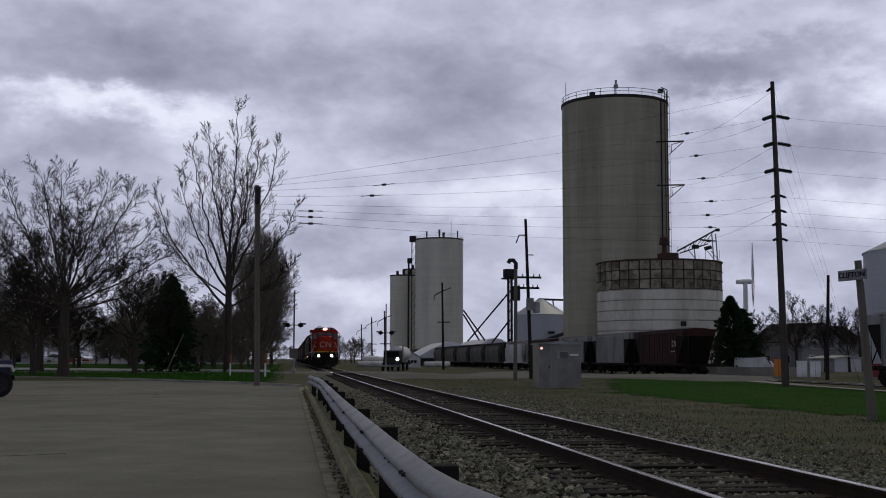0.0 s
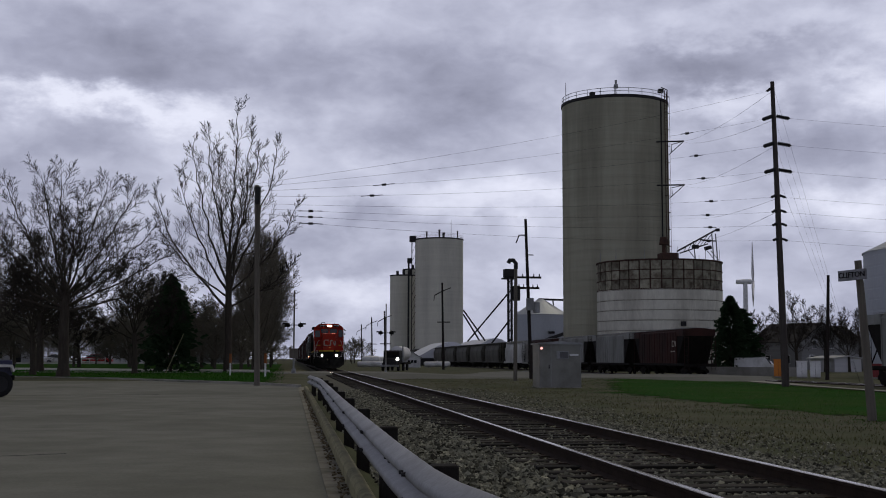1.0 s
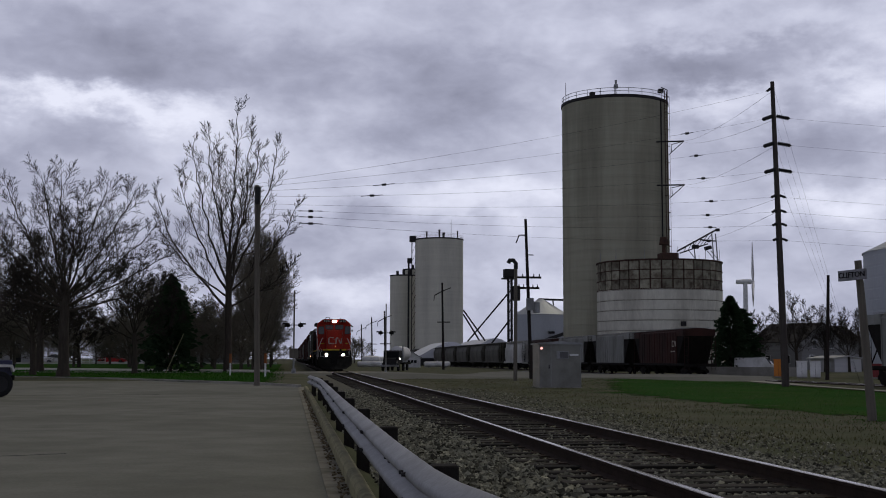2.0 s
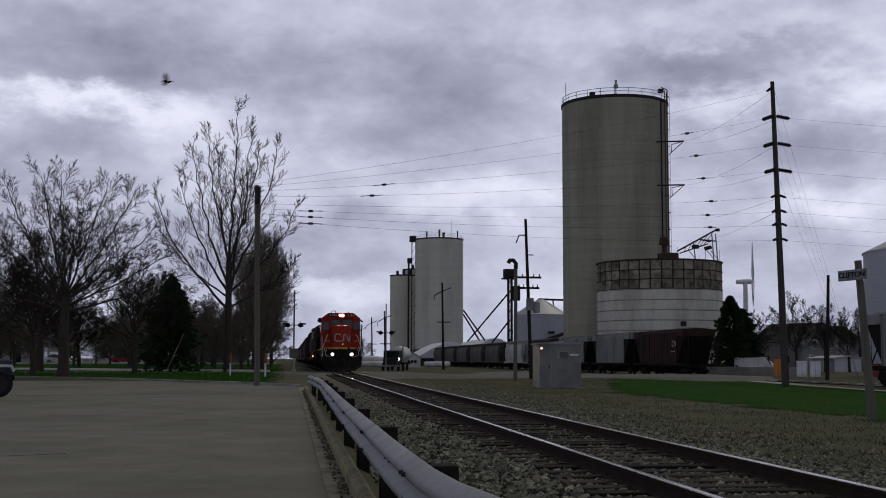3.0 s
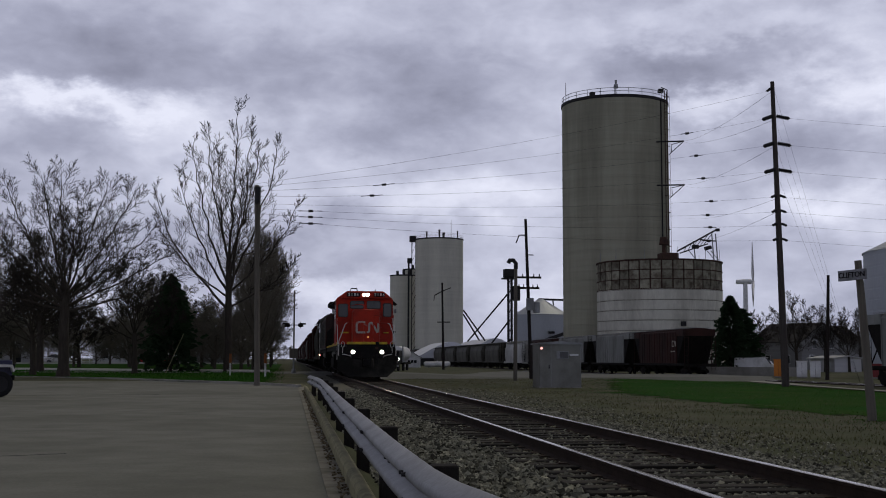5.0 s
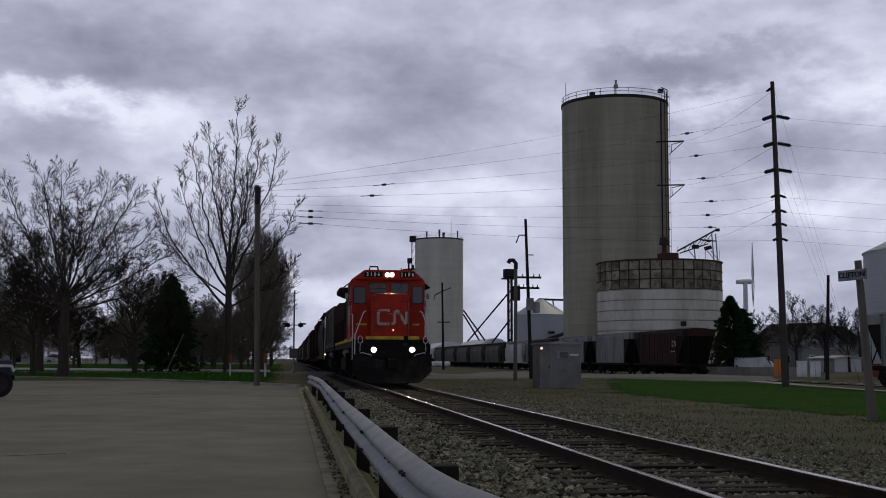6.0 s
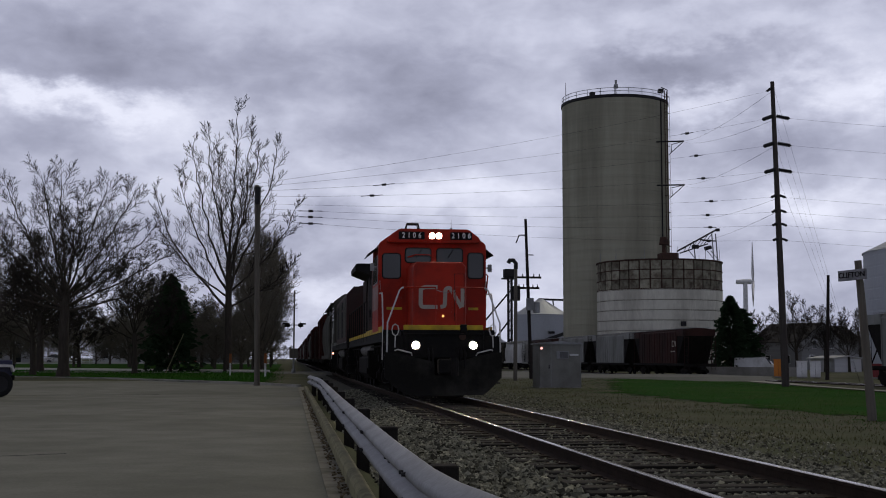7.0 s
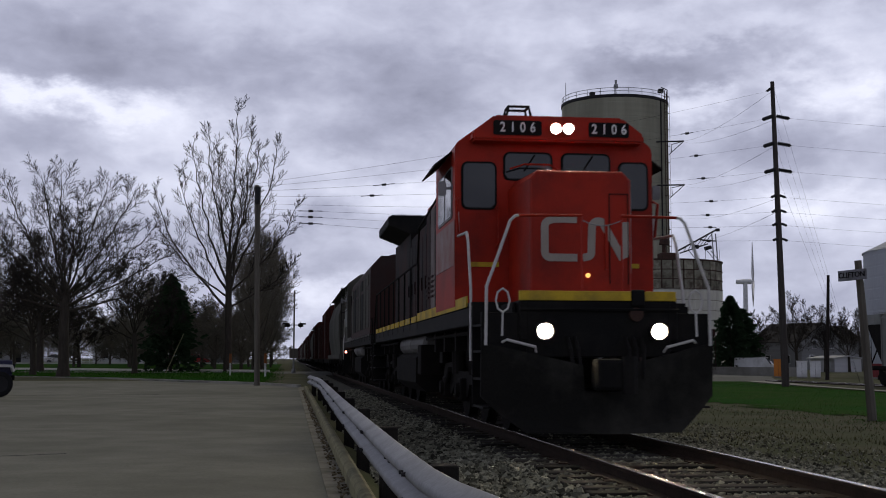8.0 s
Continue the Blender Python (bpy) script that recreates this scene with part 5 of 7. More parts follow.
slab("gutter", [(0.33, -8), (0.56, -8), (0.56, 51), (0.33, 51)], -0.135, 0.2, M["gutter"], "dirty concrete gutter strewn with old leaves")

# ------------------------------------------------------------ poles and lines
def wire(bm, a, b, sag, r=0.012, n=14):
    a, b = Vector(a), Vector(b)
    pts = [a.lerp(b, i / n) - Vector((0, 0, sag * 4 * (i / n) * (1 - i / n))) for i in range(n + 1)]
    pipe(bm, pts, r, 4)
    return pts


def pole(name, label, base, top, r0, r1, material):
    P = thing(name, label, "utility pole", pose(*base))
    bm = bm_new()
    b = Vector(base)
    tube(bm, (0, 0, -0.4), Vector(top) - b, r0, r1, 16)
    part("shaft", bm, material, P)
    return P


BP_BASE, BP_TOP = (28.95, 68.8, -0.5), (28.58, 68.9, 17.7)
bigp = pole("power_pole", "tall dark tapering steel power pole with insulators", BP_BASE, BP_TOP, 0.23, 0.12, M["powerpole"])
LEFT_END = (-1.55, 54.2)
HEIGHTS = [17.3, 15.6, 13.95, 12.35, 10.8, 9.9, 9.1, 8.2]
LEFT_Z = [8.80, 8.65, 8.45, 8.2, 7.9, 7.68, 7.45, 7.2]
for k, z in enumerate(HEIGHTS):
    f = (z + 0.5) / 18.2
    x, y = BP_BASE[0] + (BP_TOP[0] - BP_BASE[0]) * f, BP_BASE[1] + (BP_TOP[1] - BP_BASE[1]) * f
    right_end = Vector((78, 69.9, z))
    left_end = Vector((LEFT_END[0], LEFT_END[1], LEFT_Z[k]))
    for way, end in ((1, right_end), (-1, left_end)):
        if k == 0 and way == 1:
            continue
        d = (end - Vector((x, y, z))).normalized()
        length = (0.85 if 1 <= k <= 3 else 0.35)
        bm = bm_new()
        p0 = Vector((x, y, z)) + d * 0.18
        p1 = p0 + d * length - Vector((0, 0, 0.12))
        tube(bm, p0 - Vector(BP_BASE), p1 - Vector(BP_BASE), 0.035, 0.035, 6)
        for i in range(6 if length > 0.5 else 3):
            c = p0.lerp(p1, (i + 0.6) / (6.4 if length > 0.5 else 3.4)) - Vector(BP_BASE)
            tube(bm, c - d * 0.05, c + d * 0.05, 0.13 if length > 0.5 else 0.08, 0.07, 8)
        part("insulator", bm, M["darksteel"], bigp, "dark ribbed strain insulator")
        line = thing("power_line", "thin dark power line between poles", "power line", group="power lines")
        bm = bm_new()
        pts = wire(bm, p1, end, 0.75 if way > 0 else 0.35, 0.006)
        part("conductor", bm, M["darksteel"], line)
        if way < 0 and k > 0:
            for u in ((0.19, 0.17, 0.155, 0.15, 0.16, 0.155, 0.16)[k - 1],):
                q = p1.lerp(end, u) - Vector((0, 0, 0.35 * 4 * u * (1 - u)))
                bm = bm_new()
                tube(bm, q - d * 0.5, q + d * 0.5, 0.022, 0.022, 5)
                tube(bm, q - d * 0.10, q + d * 0.10, 0.07, 0.07, 8)
                part("line_damper", bm, M["darksteel"], line)
        if way < 0 and k in (2, 3, 5, 6, 7):
            u = 0.92 if k > 4 else 0.80 + 0.02 * (k - 2)
            q = p1.lerp(end, u) - Vector((0, 0, 0.35 * 4 * u * (1 - u)))
            bm = bm_new()
            tube(bm, q - d * 0.6, q + d * 0.6, 0.018, 0.018, 5)
            tube(bm, q - d * 0.10, q + d * 0.10, 0.055, 0.055, 8)
            part("line_damper", bm, M["darksteel"], line)
# lines from the silo brackets up to the tall pole, and slack jumpers and stays
for k, (zb, zp) in enumerate(((36.6, 17.2), (36.4, 15.4), (29.4, 13.8), (29.2, 12.2), (24.0, 10.6), (20.0, 9.8))):
    line = thing("power_line", "thin dark power line between poles", "power line", group="power lines")
    bm = bm_new()
    wire(bm, (63.4, 189.7, zb), (28.7, 69.0, zp), 0.6, 0.009)
    part("conductor", bm, M["darksteel"], line)
stay = thing("guy_wires", "slanting guy wires of the tall pole", "guy wire", group="power lines")
for k, z in enumerate((17.2, 15.4, 13.8, 12.2)):
    bm = bm_new()
    wire(bm, (28.7, 68.9, z), (41 + k * 1.2, 84 + k * 2.5, -0.7), 0.1, 0.005)
    part("guy_wire", bm, M["darksteel"], stay)

street_pole = pole("utility_pole", "weathered grey wooden pole on the lawn", (-1.43, 54.2, -0.14), (-1.57, 54.2, 8.72), 0.13, 0.095, M["pole"])
bm = bm_new()
tube(bm, (0.0, -0.17, 0.9), (0.0, -0.17, 8.2), 0.03, 0.03, 6)
part("ground_wire_cover", bm, M["pole"], street_pole)
bm = bm_new()
tube(bm, (-0.1, -0.22, 8.0), (-0.1, -0.22, 8.75), 0.13, 0.13, 10)
part("transformer", bm, M["darksteel"], street_pole)

crossarm_pole = pole("utility_pole", "dark pole with crossarms and a grey transformer", (18.0, 90.2, -0.5), (17.62, 90.3, 11.65), 0.15, 0.10, M["darkpole"])
for z, h in ((7.2, 0.9), (6.4, 0.75)):
    bm = bm_new()
    box(bm, -0.35 - h, -0.15 + h, -0.25, -0.15, z + 0.4, z + 0.55)
    for i in (-1, -0.5, 0.5, 1):
        tube(bm, (-0.25 + i * h * 0.95, -0.2, z + 0.55), (-0.25 + i * h * 0.95, -0.2, z + 0.75), 0.05, 0.03, 6)
    part("crossarm", bm, M["darkpole"], crossarm_pole)
bm = bm_new()
tube(bm, (-0.15, -0.35, 5.2), (-0.15, -0.35, 6.1), 0.30, 0.30, 12)
tube(bm, (0.35, -0.35, 5.0), (0.35, -0.35, 5.8), 0.26, 0.26, 12)
part("transformer", bm, M["galv"], crossarm_pole, "grey drum transformer")
bm = bm_new()
pipe(bm, [(-0.4, -0.05, 10.9), (-0.9, -0.05, 10.9), (-1.15, -0.05, 10.3)], 0.05, 6)
pipe(bm, [(-0.3, 0, 9.4), (0.2, 0, 9.4)], 0.04, 6)
part("bracket", bm, M["darksteel"], crossarm_pole)

vent_pole = pole("vent_pole", "pale grey pole with a hooded top", (15.35, 82.6, -0.45), (15.42, 82.6, 7.4), 0.145, 0.115, M["pole"])
bm = bm_new()
pipe(bm, [(0.07, 0, 7.7), (0.07, 0, 8.1), (-0.1, 0, 8.3), (-0.35, 0, 8.3), (-0.45, 0, 8.1)], 0.15, 10)
part("hood", bm, M["darksteel"], vent_pole, "dark bent hood")

for x, y, zt in ((21.2, 168.7, 11.7), (15.9, 205, 9.1), (16.7, 250, 9.6), (17.5, 300, 9.5), (21.9, 420, 8.4), (26.4, 540, 8.5), (31.3, 700, 8.4)):
    P = pole("utility_pole", "distant bare utility pole with a crossarm", (x, y, -0.6), (x - 0.2, y, zt), 0.19, 0.12, M["darkpole"])
    bm = bm_new()
    pipe(bm, [(-1.3, -0.2, zt - 1.2), (-0.2, -0.2, zt - 0.6), (1.0, -0.2, zt - 0.1)], 0.07, 6)
    pipe(bm, [(-1.3, -0.2, zt - 1.2), (-1.4, -0.2, zt - 2.0)], 0.05, 6)
    part("slanted_arm", bm, M["darkpole"], P)
    bm = bm_new()
    box(bm, -0.9, 0.9, -0.25, -0.15, zt - 5.0, zt - 4.85)
    part("crossarm", bm, M["darkpole"], P)
pole("utility_pole", "dark wooden pole behind the lawn", (45.8, 100, -0.7), (46.1, 99.9, 8.33), 0.17, 0.12, M["darkpole"])

# station name sign
post = thing("station_sign", "old concrete post with a weathered white name board", "sign", pose(13.96, 28.0, -0.42))
bm = bm_new()
tube(bm, (0, 0, -0.3), (-0.22, 0.1, 3.86), 0.115, 0.085, 8)
part("post", bm, M["pole"], post, "square weathered post")
bm = bm_new()
box(bm, -0.39, 0.39, -0.025, 0.025, -0.13, 0.13, 0.01)
M["signboard"] = mat("weathered_sign_white", (0.32, 0.32, 0.34), (0.22, 0.22, 0.24), 3, 0.8, dirt=(0.12, 0.12, 0.13), dirt_scale=4)
board = part("name_board", bm, M["signboard"], post, "weathered white board with dark letters", at=pose(-0.41, 0.03, 3.50, 0, -2, -60))
me = text_mesh("CLIFTON", 0.18)
me.materials.append(M["black"])
ob = new("lettering", me)
ob.parent = board
ob.matrix_basis = pose(0.0, -0.03, 0, 90, 0, 0)
# ------------------------------------------------------------ lawns, walks, crossing
def wavy(x, y, s=0.35, k=1.2):
    return noise.noise(Vector((x * s, y * s, 3.1))) * k


def beyond_kerb(x, y):
    for (ax, ay), (bx, by) in zip(FAR_KERB, FAR_KERB[1:]):
        if bx <= x <= ax:
            return y > ay + (by - ay) * (x - ax) / (bx - ax) + 0.1
    return y > 112.5


draped("lawn_north", -110, -0.7, 51.0, 186, 0.05, M["grass"], "green spring lawn under the trees", lambda x, y: beyond_kerb(x, y) and x < -1.1 + wavy(x, y, 0.8, 0.5), 220, 150)
draped("lawn_yard", 12.5, 37, 26, 98, 0.012, M["grass"], "green lawn strip between track and siding",
       lambda x, y: x > max(14.3, 0.27 * y) + wavy(x, y) + wavy(x, y, 2.2, 0.9) and x < 28.4 + 0.187 * (y - 55.5) + wavy(x, y, 0.2, 0.5) and y < 97, 170, 260)
draped("yard", 8.5, 38.8, 98, 300, 0.035, M["far_asphalt"], "pale gravel yard beside the siding", lambda x, y: x > 0.29 * y - 17 + wavy(x, y), 60, 60)
draped("yard_walk", 22, 38.8, 52, 100, 0.06, M["concrete"], "pale concrete edging before the siding", lambda x, y: 28.6 + 0.187 * (y - 55.5) < x < 30.2 + 0.187 * (y - 55.5), 120, 40)


def walk_strip(name, pts, w, lift, label):
    me = bpy.data.meshes.new(name)
    verts, faces = [], []
    n = 12
    for k, ((ax, ay), (bx, by)) in enumerate(zip(pts, pts[1:])):
        for i in range(n + 1):
            x, y = ax + (bx - ax) * i / n, ay + (by - ay) * i / n
            for dy, dz in ((0, -0.30), (0, 0), (w, 0), (w, -0.30)):
                verts.append((x, y + dy, ground_z(x, y + dy) + lift + dz))
        o = k * (n + 1) * 4
        for i in range(n):
            for j in range(3):
                a = o + i * 4 + j
                faces.append((a, a + 4, a + 5, a + 1))
    me.from_pydata(verts, [], faces)
    me.materials.append(M["palewalk"])
    return tagged(new(name, me), label, kind="structure")


walk_strip("pavement", [(-75, 134), (-26.6, 116), (-9.9, 103), (-1.6, 97)], 1.7, 0.22, "narrow pale concrete footpath across the lawn")
walk_strip("far_kerb_line", [(-120, 186), (-60, 186), (-2, 186)], 1.2, 0.25, "pale raised kerb of the far street")
draped("far_street", -120, -2, 187, 196, 0.06, M["far_asphalt"], "pale street behind the trees", None, 20, 4)

# level crossing: a humped road over the track
def crossing_z(x, y):
    return max(ground_z(x, y) + 0.05, -0.015 - 0.32 * ease(abs(x - TRACK_X), 2.2, 13.0))


def crossing_piece(name, x0, x1, y0f, y1f, label, material):
    me = bpy.data.meshes.new(name)
    verts, faces = [], []
    n = 26
    for i in range(n + 1):
        x = x0 + (x1 - x0) * i / n
        for y in (y0f(x), y1f(x)):
            z = crossing_z(x, y)
            verts += [(x, y, z), (x, y + (-2.2 if y == y0f(x) else 2.2), z - 0.5)]
    for i in range(n):
        a = i * 4
        faces += [(a, a + 4, a + 6, a + 2), (a + 1, a + 5, a + 4, a), (a + 2, a + 6, a + 7, a + 3)]
    me.from_pydata(verts, [], faces)
    me.materials.append(material)
    return tagged(new(name, me), label, kind="structure")


Y0, Y1 = (lambda x: 91.0 + 0.12 * max(0, x - 7)), (lambda x: 103.0 + 0.35 * max(0, x - 7))
crossing_piece("crossing_road_left", -22, TRACK_X - 0.86, lambda x: 91.0 - 0.2 * min(0, x), lambda x: 103 - 0.3 * min(0, x), "worn asphalt road over the crossing", M["far_asphalt"])
crossing_piece("crossing_road_right", TRACK_X + 0.86, 38.6, Y0, Y1, "worn asphalt road over the crossing", M["far_asphalt"])
planks = thing("crossing_planks", "weathered timber planks between the crossing rails", "crossing", pose(TRACK_X, 0, 0), kind="structure")
for k in range(4):
    bm = bm_new()
    x = -0.56 + k * 0.29
    box(bm, x, x + 0.27, 91.0, 103.0, -0.18, -0.012, 0.01)
    part("plank", bm, M["tie"], planks)

# dark tar seams that run across the street
for pts in ([(-24, 58), (-15, 44), (-11.5, 33), (-9, 22)], [(-14, 42), (-9, 40), (-3.5, 41)], [(-6, 16), (-4.2, 15.2), (-2.6, 15.6)]):
    bm = bm_new()
    fine = []
    for (ax, ay), (bx, by) in zip(pts, pts[1:]):
        for i in range(8):
            fine.append((ax + (bx - ax) * i / 8 + wavy(ax, ay + i, 0.9, 0.25), ay + (by - ay) * i / 8 + wavy(ay + i, ax, 0.7, 0.5)))
    for (ax, ay), (bx, by) in zip(fine, fine[1:]):
        d = Vector((by - ay, ax - bx)).normalized() * 0.014
        prism(bm, [(ax - d.x, ay - d.y), (bx - d.x, by - d.y), (bx + d.x, by + d.y), (ax + d.x, ay + d.y)], ROAD_Z - 0.01, ROAD_Z + 0.004, "z")
    tagged(part("tar_seam", bm, M["crack"]), "dark tar-filled crack in the asphalt", kind="structure")

# ------------------------------------------------------------ signal shed
shed = thing("signal_shed", "grey steel signal shed with a vent window", "shed", pose(13.85, 62.6, -0.46, 0, 0, -2))
bm = bm_new()
box(bm, -1.09, 1.09, -1.0, 1.15, 0.05, 2.28, 0.02)
part("body", bm, M["shed"], shed, "painted sheet steel walls")
bm = bm_new()
prism(bm, [(-1.17, 2.25), (-1.17, 2.32), (0, 2.42), (1.17, 2.32), (1.17, 2.25)], -1.10, 1.25)
part("roof", bm, M["galv"], shed, "shallow pale metal roof")
bm = bm_new()
box(bm, -1.12, 1.12, -1.02, 1.17, -0.1, 0.07)
part("plinth", bm, M["concrete"], shed)
bm = bm_new()
box(bm, -0.20, 0.42, -1.06, -0.99, 1.50, 1.90, 0.01)
w = part("vent_window", bm, M["galv"], shed, "framed dark vent window")
bm = bm_new()
box(bm, -0.02, 0.38, -1.075, -1.055, 1.55, 1.86)
part("pane", bm, M["glass"], w)
bm = bm_new()
box(bm, 0.48, 0.94, -1.05, -0.995, 1.66, 1.76, 0.01)
part("plate", bm, M["white"], shed, "small white plate")
for x in (-0.50, 1.05):
    bm = bm_new()
    box(bm, x, x + 0.025, -1.015, -0.995, 0.1, 2.2)
    part("seam", bm, M["galv"], shed)
bm = bm_new()
lathe(bm, [(0, 0), (0.07, 0), (0.05, 0.05), (0, 0.06)], 12)
part("power_lamp", bm, glow("red_white_lamp", (1.0, 0.45, 0.4), 1.6), shed, "small glowing indicator lamp", at=pose(-0.98, -1.0, 2.05, 90, 0, 0))
bm = bm_new()
box(bm, -1.08, -0.50, -1.012, -0.996, 0.12, 2.15, 0.004)
dr = part("door", bm, M["shed"], shed, "flush steel door")
bm = bm_new()
box(bm, -0.62, -0.57, -1.06, -1.0, 1.0, 1.2, 0.008)
part("door_handle", bm, M["darksteel"], dr)

# ------------------------------------------------------------ crossing signals
def crossing_signal(x, y, z, label, height=3.9, boxed=True):
    S = thing("crossing_signal", label, "crossing signal", pose(x, y, z), group="crossing signals")
    bm = bm_new()
    tube(bm, (0, 0, -0.2), (0, 0, height), 0.07, 0.06, 10)
    tube(bm, (0, 0, -0.2), (0, 0, 0.35), 0.22, 0.14, 10)
    part("mast", bm, M["galv"], S, "slim grey mast")
    bm = bm_new()
    tube(bm, (-0.45, -0.1, height * 0.72), (0.45, -0.1, height * 0.72), 0.035, 0.035, 8)
    part("light_bar", bm, M["darksteel"], S)
    for s in (-1, 1):
        bm = bm_new()
        tube(bm, (s * 0.46, -0.1, height * 0.72), (s * 0.50, -0.1, height * 0.72), 0.26, 0.26, 18)
        tube(bm, (s * 0.30, -0.1, height * 0.72), (s * 0.46, -0.1, height * 0.72), 0.11, 0.16, 14)
        lamp = part("flasher", bm, M["black"], S, "black round target with hood")
        bm = bm_new()
        for a in range(-60, 241, 30):
            q = (-0.1 + 0.13 * math.cos(radians(a)), height * 0.72 + 0.13 * math.sin(radians(a)))
            tube(bm, (s * 0.50, q[0], q[1]), (s * (0.88 if q[1] > height * 0.72 else 0.70), q[0], q[1]), 0.04, 0.03, 5)
        part("hood", bm, M["black"], lamp)
    if boxed:
        bm = bm_new()
        box(bm, -0.32, 0.32, -0.2, 0.28, 1.1, 1.85, 0.03)
        part("mechanism_box", bm, M["pole"], S, "grey crossing gate mechanism")
    bm = bm_new()
    box(bm, -0.05, 0.05, -0.12, -0.06, 1.2, height + 1.2)
    part("gate_arm", bm, M["pole"], S)
    return S


crossing_signal(0.25, 92, -0.05, "crossing signal with two dark flasher lamps", height=5.0)
crossing_signal(8.7, 111.7, -0.4, "crossing signal beside the yard road", height=5.3, boxed=False)

# ------------------------------------------------------------ tanks, hut, vehicles in the yard
def gas_tank(x, y, z, length, r, turn, label):
    T = thing("gas_tank", label, "gas tank", pose(x, y, z, 0, 0, turn), group="gas tanks")
    bm = bm_new()
    prof = [(0, -length / 2)] + [(r * math.sin(radians(a)), -length / 2 + r * 0.7 * (1 - math.cos(radians(a)))) for a in (25, 50, 70, 90)]
    prof += [(q[0], -q[1]) for q in prof[::-1]]
    lathe(bm, prof, 20)
    bmesh.ops.recalc_face_normals(bm, faces=bm.faces)
    part("shell", bm, M["white"], T, "white rounded pressure vessel", True, at=pose(0, 0, r + 0.2, 0, 90, 0))
    for s in (-1, 1):
        bm = bm_new()
        box(bm, s * length * 0.3 - 0.1, s * length * 0.3 + 0.1, -r * 0.7, r * 0.7, -0.1, 0.45)
        part("saddle", bm, M["concrete"], T)
    bm = bm_new()
    tube(bm, (0, 0, 2 * r + 0.15), (0, 0, 2 * r + 0.32), 0.2, 0.2, 10)
    part("dome", bm, M["white"], T)
    return T


gas_tank(14.5, 214.5, -0.55, 5.7, 0.48, 4, "long white gas tank lying in the yard")
gas_tank(25.7, 213.5, -0.55, 4.8, 0.48, 4, "long white gas tank lying in the yard")
gas_tank(15.3, 232, -0.3, 3.6, 0.85, 8, "short fat white gas tank lying in the yard")
gas_tank(18.5, 235, -0.3, 3.6, 0.80, 8, "short fat white gas tank lying in the yard")


def gabled(name, label, cat, x, y, z, w, l, eave, ridge, turn, wall, roof, windows, door=True):
    """A small building: walls, gabled roof with eaves, framed windows and door on the front gable and the long sides."""
    H = thing(name, label, cat, pose(x, y, z, 0, 0, turn))
    bm = bm_new()
    prism(bm, [(-w / 2, -0.3), (-w / 2, eave), (0, ridge), (w / 2, eave), (w / 2, -0.3)], -l / 2, l / 2)
    part("wall", bm, wall, H)
    for s in (-1, 1):
        bm = bm_new()
        k = (ridge - eave) / (w / 2)
        prism(bm, [(0, ridge + 0.14), (0, ridge), (s * (w / 2 + 0.35), eave - 0.35 * k), (s * (w / 2 + 0.35), eave - 0.35 * k + 0.14)], -l / 2 - 0.3, l / 2 + 0.3)
        part("roof", bm, roof, H)
    for side, u, zz, ww, hh in windows:
        y0 = -l / 2
        m = pose(u, y0, zz) if side == "f" else pose(-w / 2, u, zz, 0, 0, -90)
        bm = bm_new()
        box(bm, -ww / 2 - 0.08, ww / 2 + 0.08, -0.05, 0.02, -hh / 2 - 0.08, hh / 2 + 0.08)
        fr = part("window", bm, M["white"], H, "white framed window", at=m)
        bm = bm_new()
        box(bm, -ww / 2, ww / 2, -0.062, -0.045, -hh / 2, hh / 2)
        part("pane", bm, M["glass"], fr)
    if door:
        bm = bm_new()
        box(bm, w * 0.22, w * 0.22 + 0.95, -l / 2 - 0.05, -l / 2 + 0.02, 0, 2.05)
        part("door", bm, M["darksteel"], H)
    return H


M["shingle"] = mat("dark_shingle", (0.05, 0.046, 0.045), (0.03, 0.028, 0.028), 1.0, 0.95, fine=6)
M["greywall"] = mat("grey_siding", (0.22, 0.22, 0.22), (0.16, 0.16, 0.16), 0.6, 0.9, stretch=(0.3, 0.3, 4))
M["whitehouse"] = mat("white_siding", (0.55, 0.55, 0.56), (0.44, 0.44, 0.45), 0.6, 0.85, stretch=(0.3, 0.3, 4))
gabled("hut", "small white gabled hut with three dark panes", "hut", 21.3, 214, -0.6, 2.9, 2.6, 1.9, 2.75, -4, M["white"], M["galv"], [("f", -0.55, 1.2, 0.45, 0.5), ("f", 0, 1.2, 0.45, 0.5), ("f", 0.55, 1.2, 0.45, 0.5)], False)
for x, y, turn, s in ((91, 211, 20, 1.0), (101, 222, -60, 1.0)):
    gabled("house", "grey house with a dark shingle roof behind trees", "house", x, y, -0.5, 10, 13, 4.8, 8.0, turn, M["greywall"], M["shingle"], [("f", -2.6, 1.6, 1.1, 1.4), ("f", 2.6, 1.6, 1.1, 1.4), ("f", -2, 4.2, 1.0, 1.2), ("f", 2, 4.2, 1.0, 1.2), ("l", -3, 1.6, 1.1, 1.4), ("l", 2, 1.6, 1.1, 1.4)])
gabled("house", "white house seen between the tree trunks", "house", -29, 215, 0.2, 9, 12, 4.6, 7.6, 8, M["whitehouse"], M["shingle"], [("f", -2.6, 1.6, 1.1, 1.5), ("f", 0.4, 1.6, 1.1, 1.5), ("f", -2, 4.2, 1.0, 1.3), ("f", 1.6, 4.2, 1.0, 1.3)])
gabled("house", "white house seen between the tree trunks", "house", -50, 225, 0.2, 10, 12, 4.6, 7.6, 4, M["whitehouse"], M["shingle"], [("f", -3, 1.6, 1.1, 1.5), ("f", -0.5, 1.6, 1.1, 1.5), ("f", -2, 4.2, 1.0, 1.3), ("f", 1.6, 4.2, 1.0, 1.3)])
